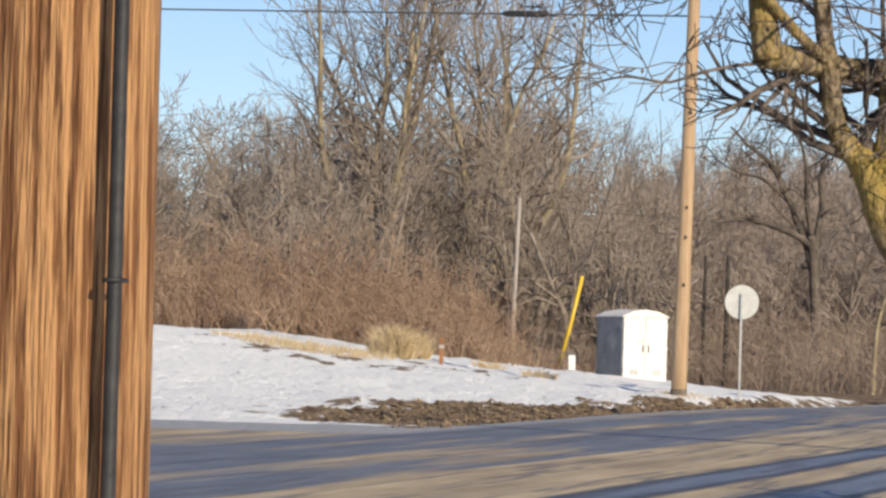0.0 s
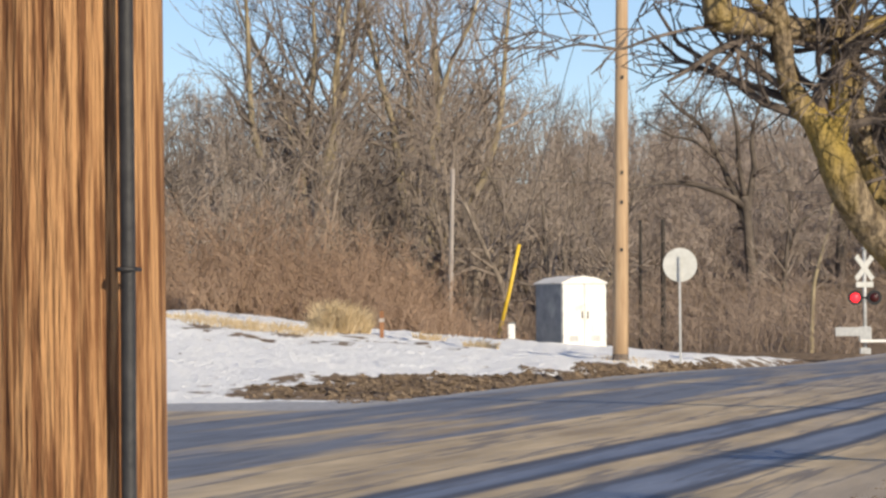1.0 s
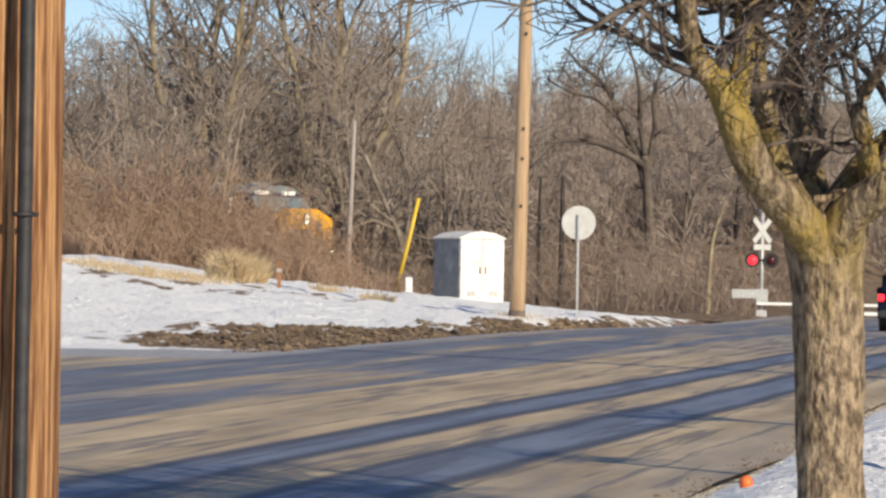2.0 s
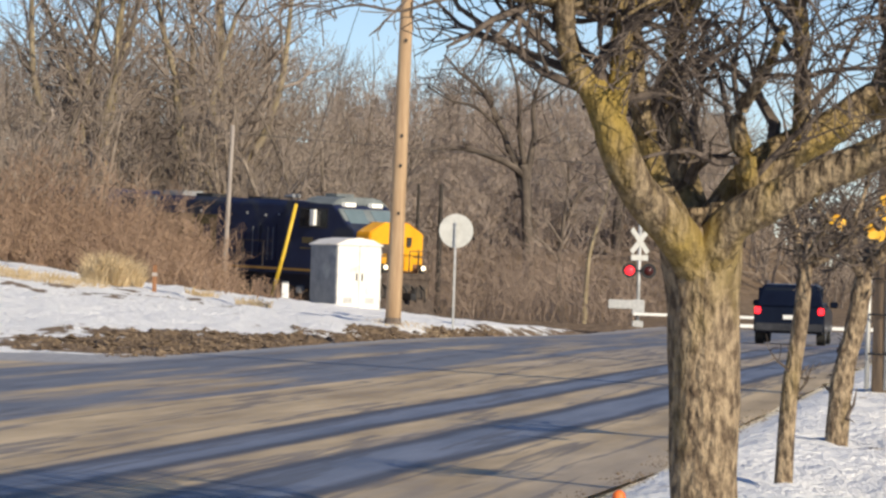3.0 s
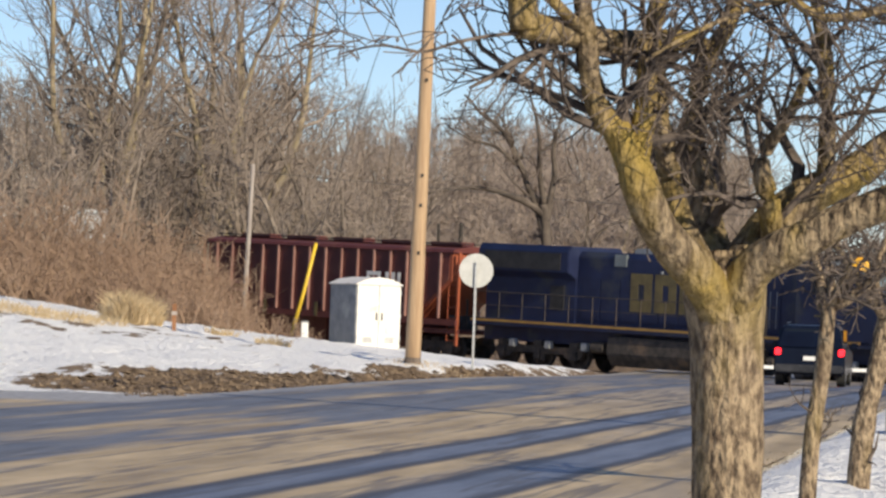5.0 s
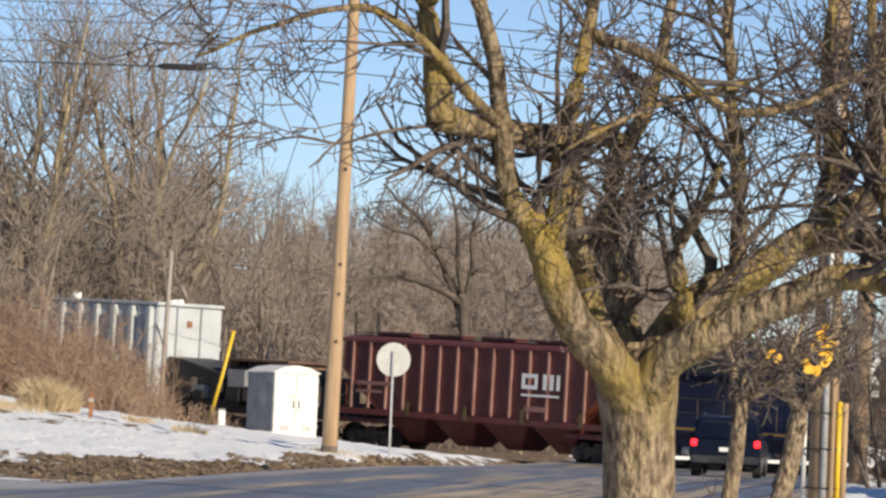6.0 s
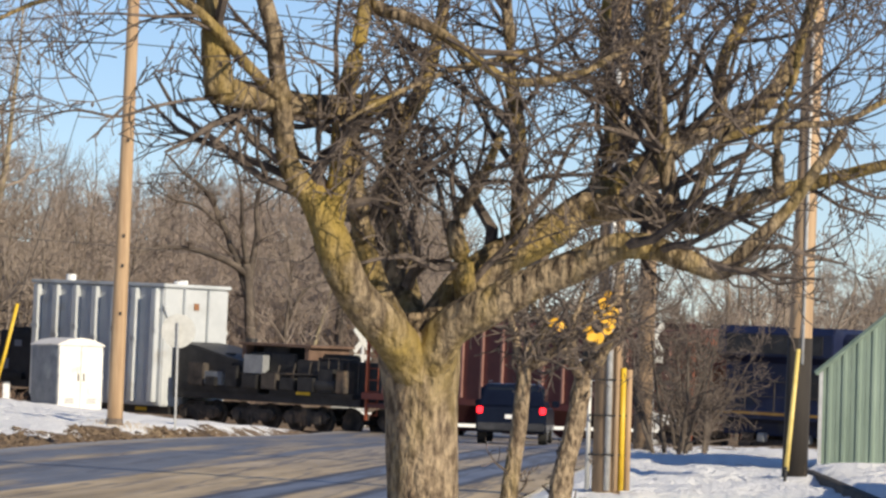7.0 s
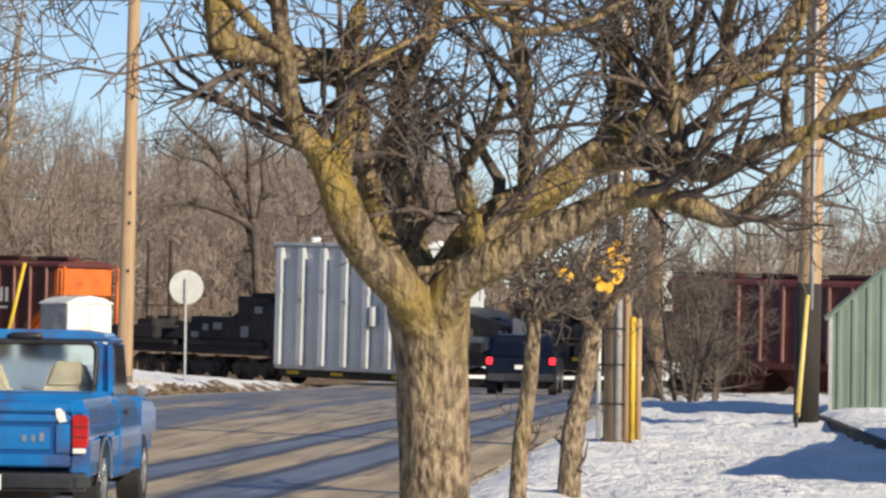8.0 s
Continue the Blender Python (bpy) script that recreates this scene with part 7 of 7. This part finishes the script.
make_street_tree()
small_tree("young_tree", 11, 2.72, 27.6, land(2.72, 27.6), 2.7, 0.062, "slender leafless young tree in the snowy verge", 0.85, 0.12, 1.6)
small_tree("small_tree", 12, 3.98, 36.6, land(3.98, 36.6), 3.0, 0.105, "small twisted leafless tree with bare twigs", 1.05, 0.22, 1.62)
shrub = bare_tree("shrub", 61, 3.9, 6, 0.42, 9, (6, 4), 0.065, 0.006, "large leafless many-stemmed shrub beside the pavement", lift=0.05, category="shrub", bark=M_DARK_BARK, twig=M_CROWN_DARK)
shrub.matrix_basis = stand(12.6, 92.0)
for x, y, turn in ((11.7, 88.5, 80), (13.3, 97.0, 150)):
    copy_thing(shrub, stand(x, y, turn))
make_leaf_marks()
make_suv()
locomotive = make_locomotive()
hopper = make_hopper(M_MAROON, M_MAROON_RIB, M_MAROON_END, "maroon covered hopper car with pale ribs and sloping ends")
front_half = make_schnabel_half(False)
load = make_load()
rear_half = make_schnabel_half(True)
hopper_rear = make_hopper(M_MAROON, M_MAROON_RIB, M_ORANGE_CAR, "maroon covered hopper car with a bright orange-red end")
pickup = make_pickup()


def motions():
    yaw = math.degrees(math.atan2(RAIL_DIR.y, RAIL_DIR.x))
    times = steps(0, 8, 8)

    def rail_pose(s, turned):
        return Matrix.Translation(S0 + RAIL_DIR * s) @ pose(0, 0, 0, 0, math.degrees(0.020), yaw) @ pose(0, 0, 0, 0, 0, 180 if turned else 0)

    for car, back, turned in ((locomotive, 0.0, False), (hopper, 21.85, False), (front_half, 37.2, False), (load, 47.3, False), (rear_half, 64.9, True), (hopper_rear, 65.6, False)):
        walk(car, [(t, rail_pose(0.80 + SPEED * (t - 3.5) - back, turned)) for t in times])
    head = math.degrees(math.atan2(1, 0.105))
    walk(pickup, [(t, pose(-1.19 + 0.105 * 10.3 * (t - 8), 30.9 + 10.3 * (t - 8), -0.045, 0, 0, head)) for t in times])
    for ob, x, y, z, r, v in SPINNERS:
        way = -1 if ob.parent == rear_half else 1
        walk(ob, [(k / 30, pose(x, y, z) @ Matrix.Rotation(way * v / r * k / 30 % (2 * math.pi), 4, "Y")) for k in range(241)])


motions()
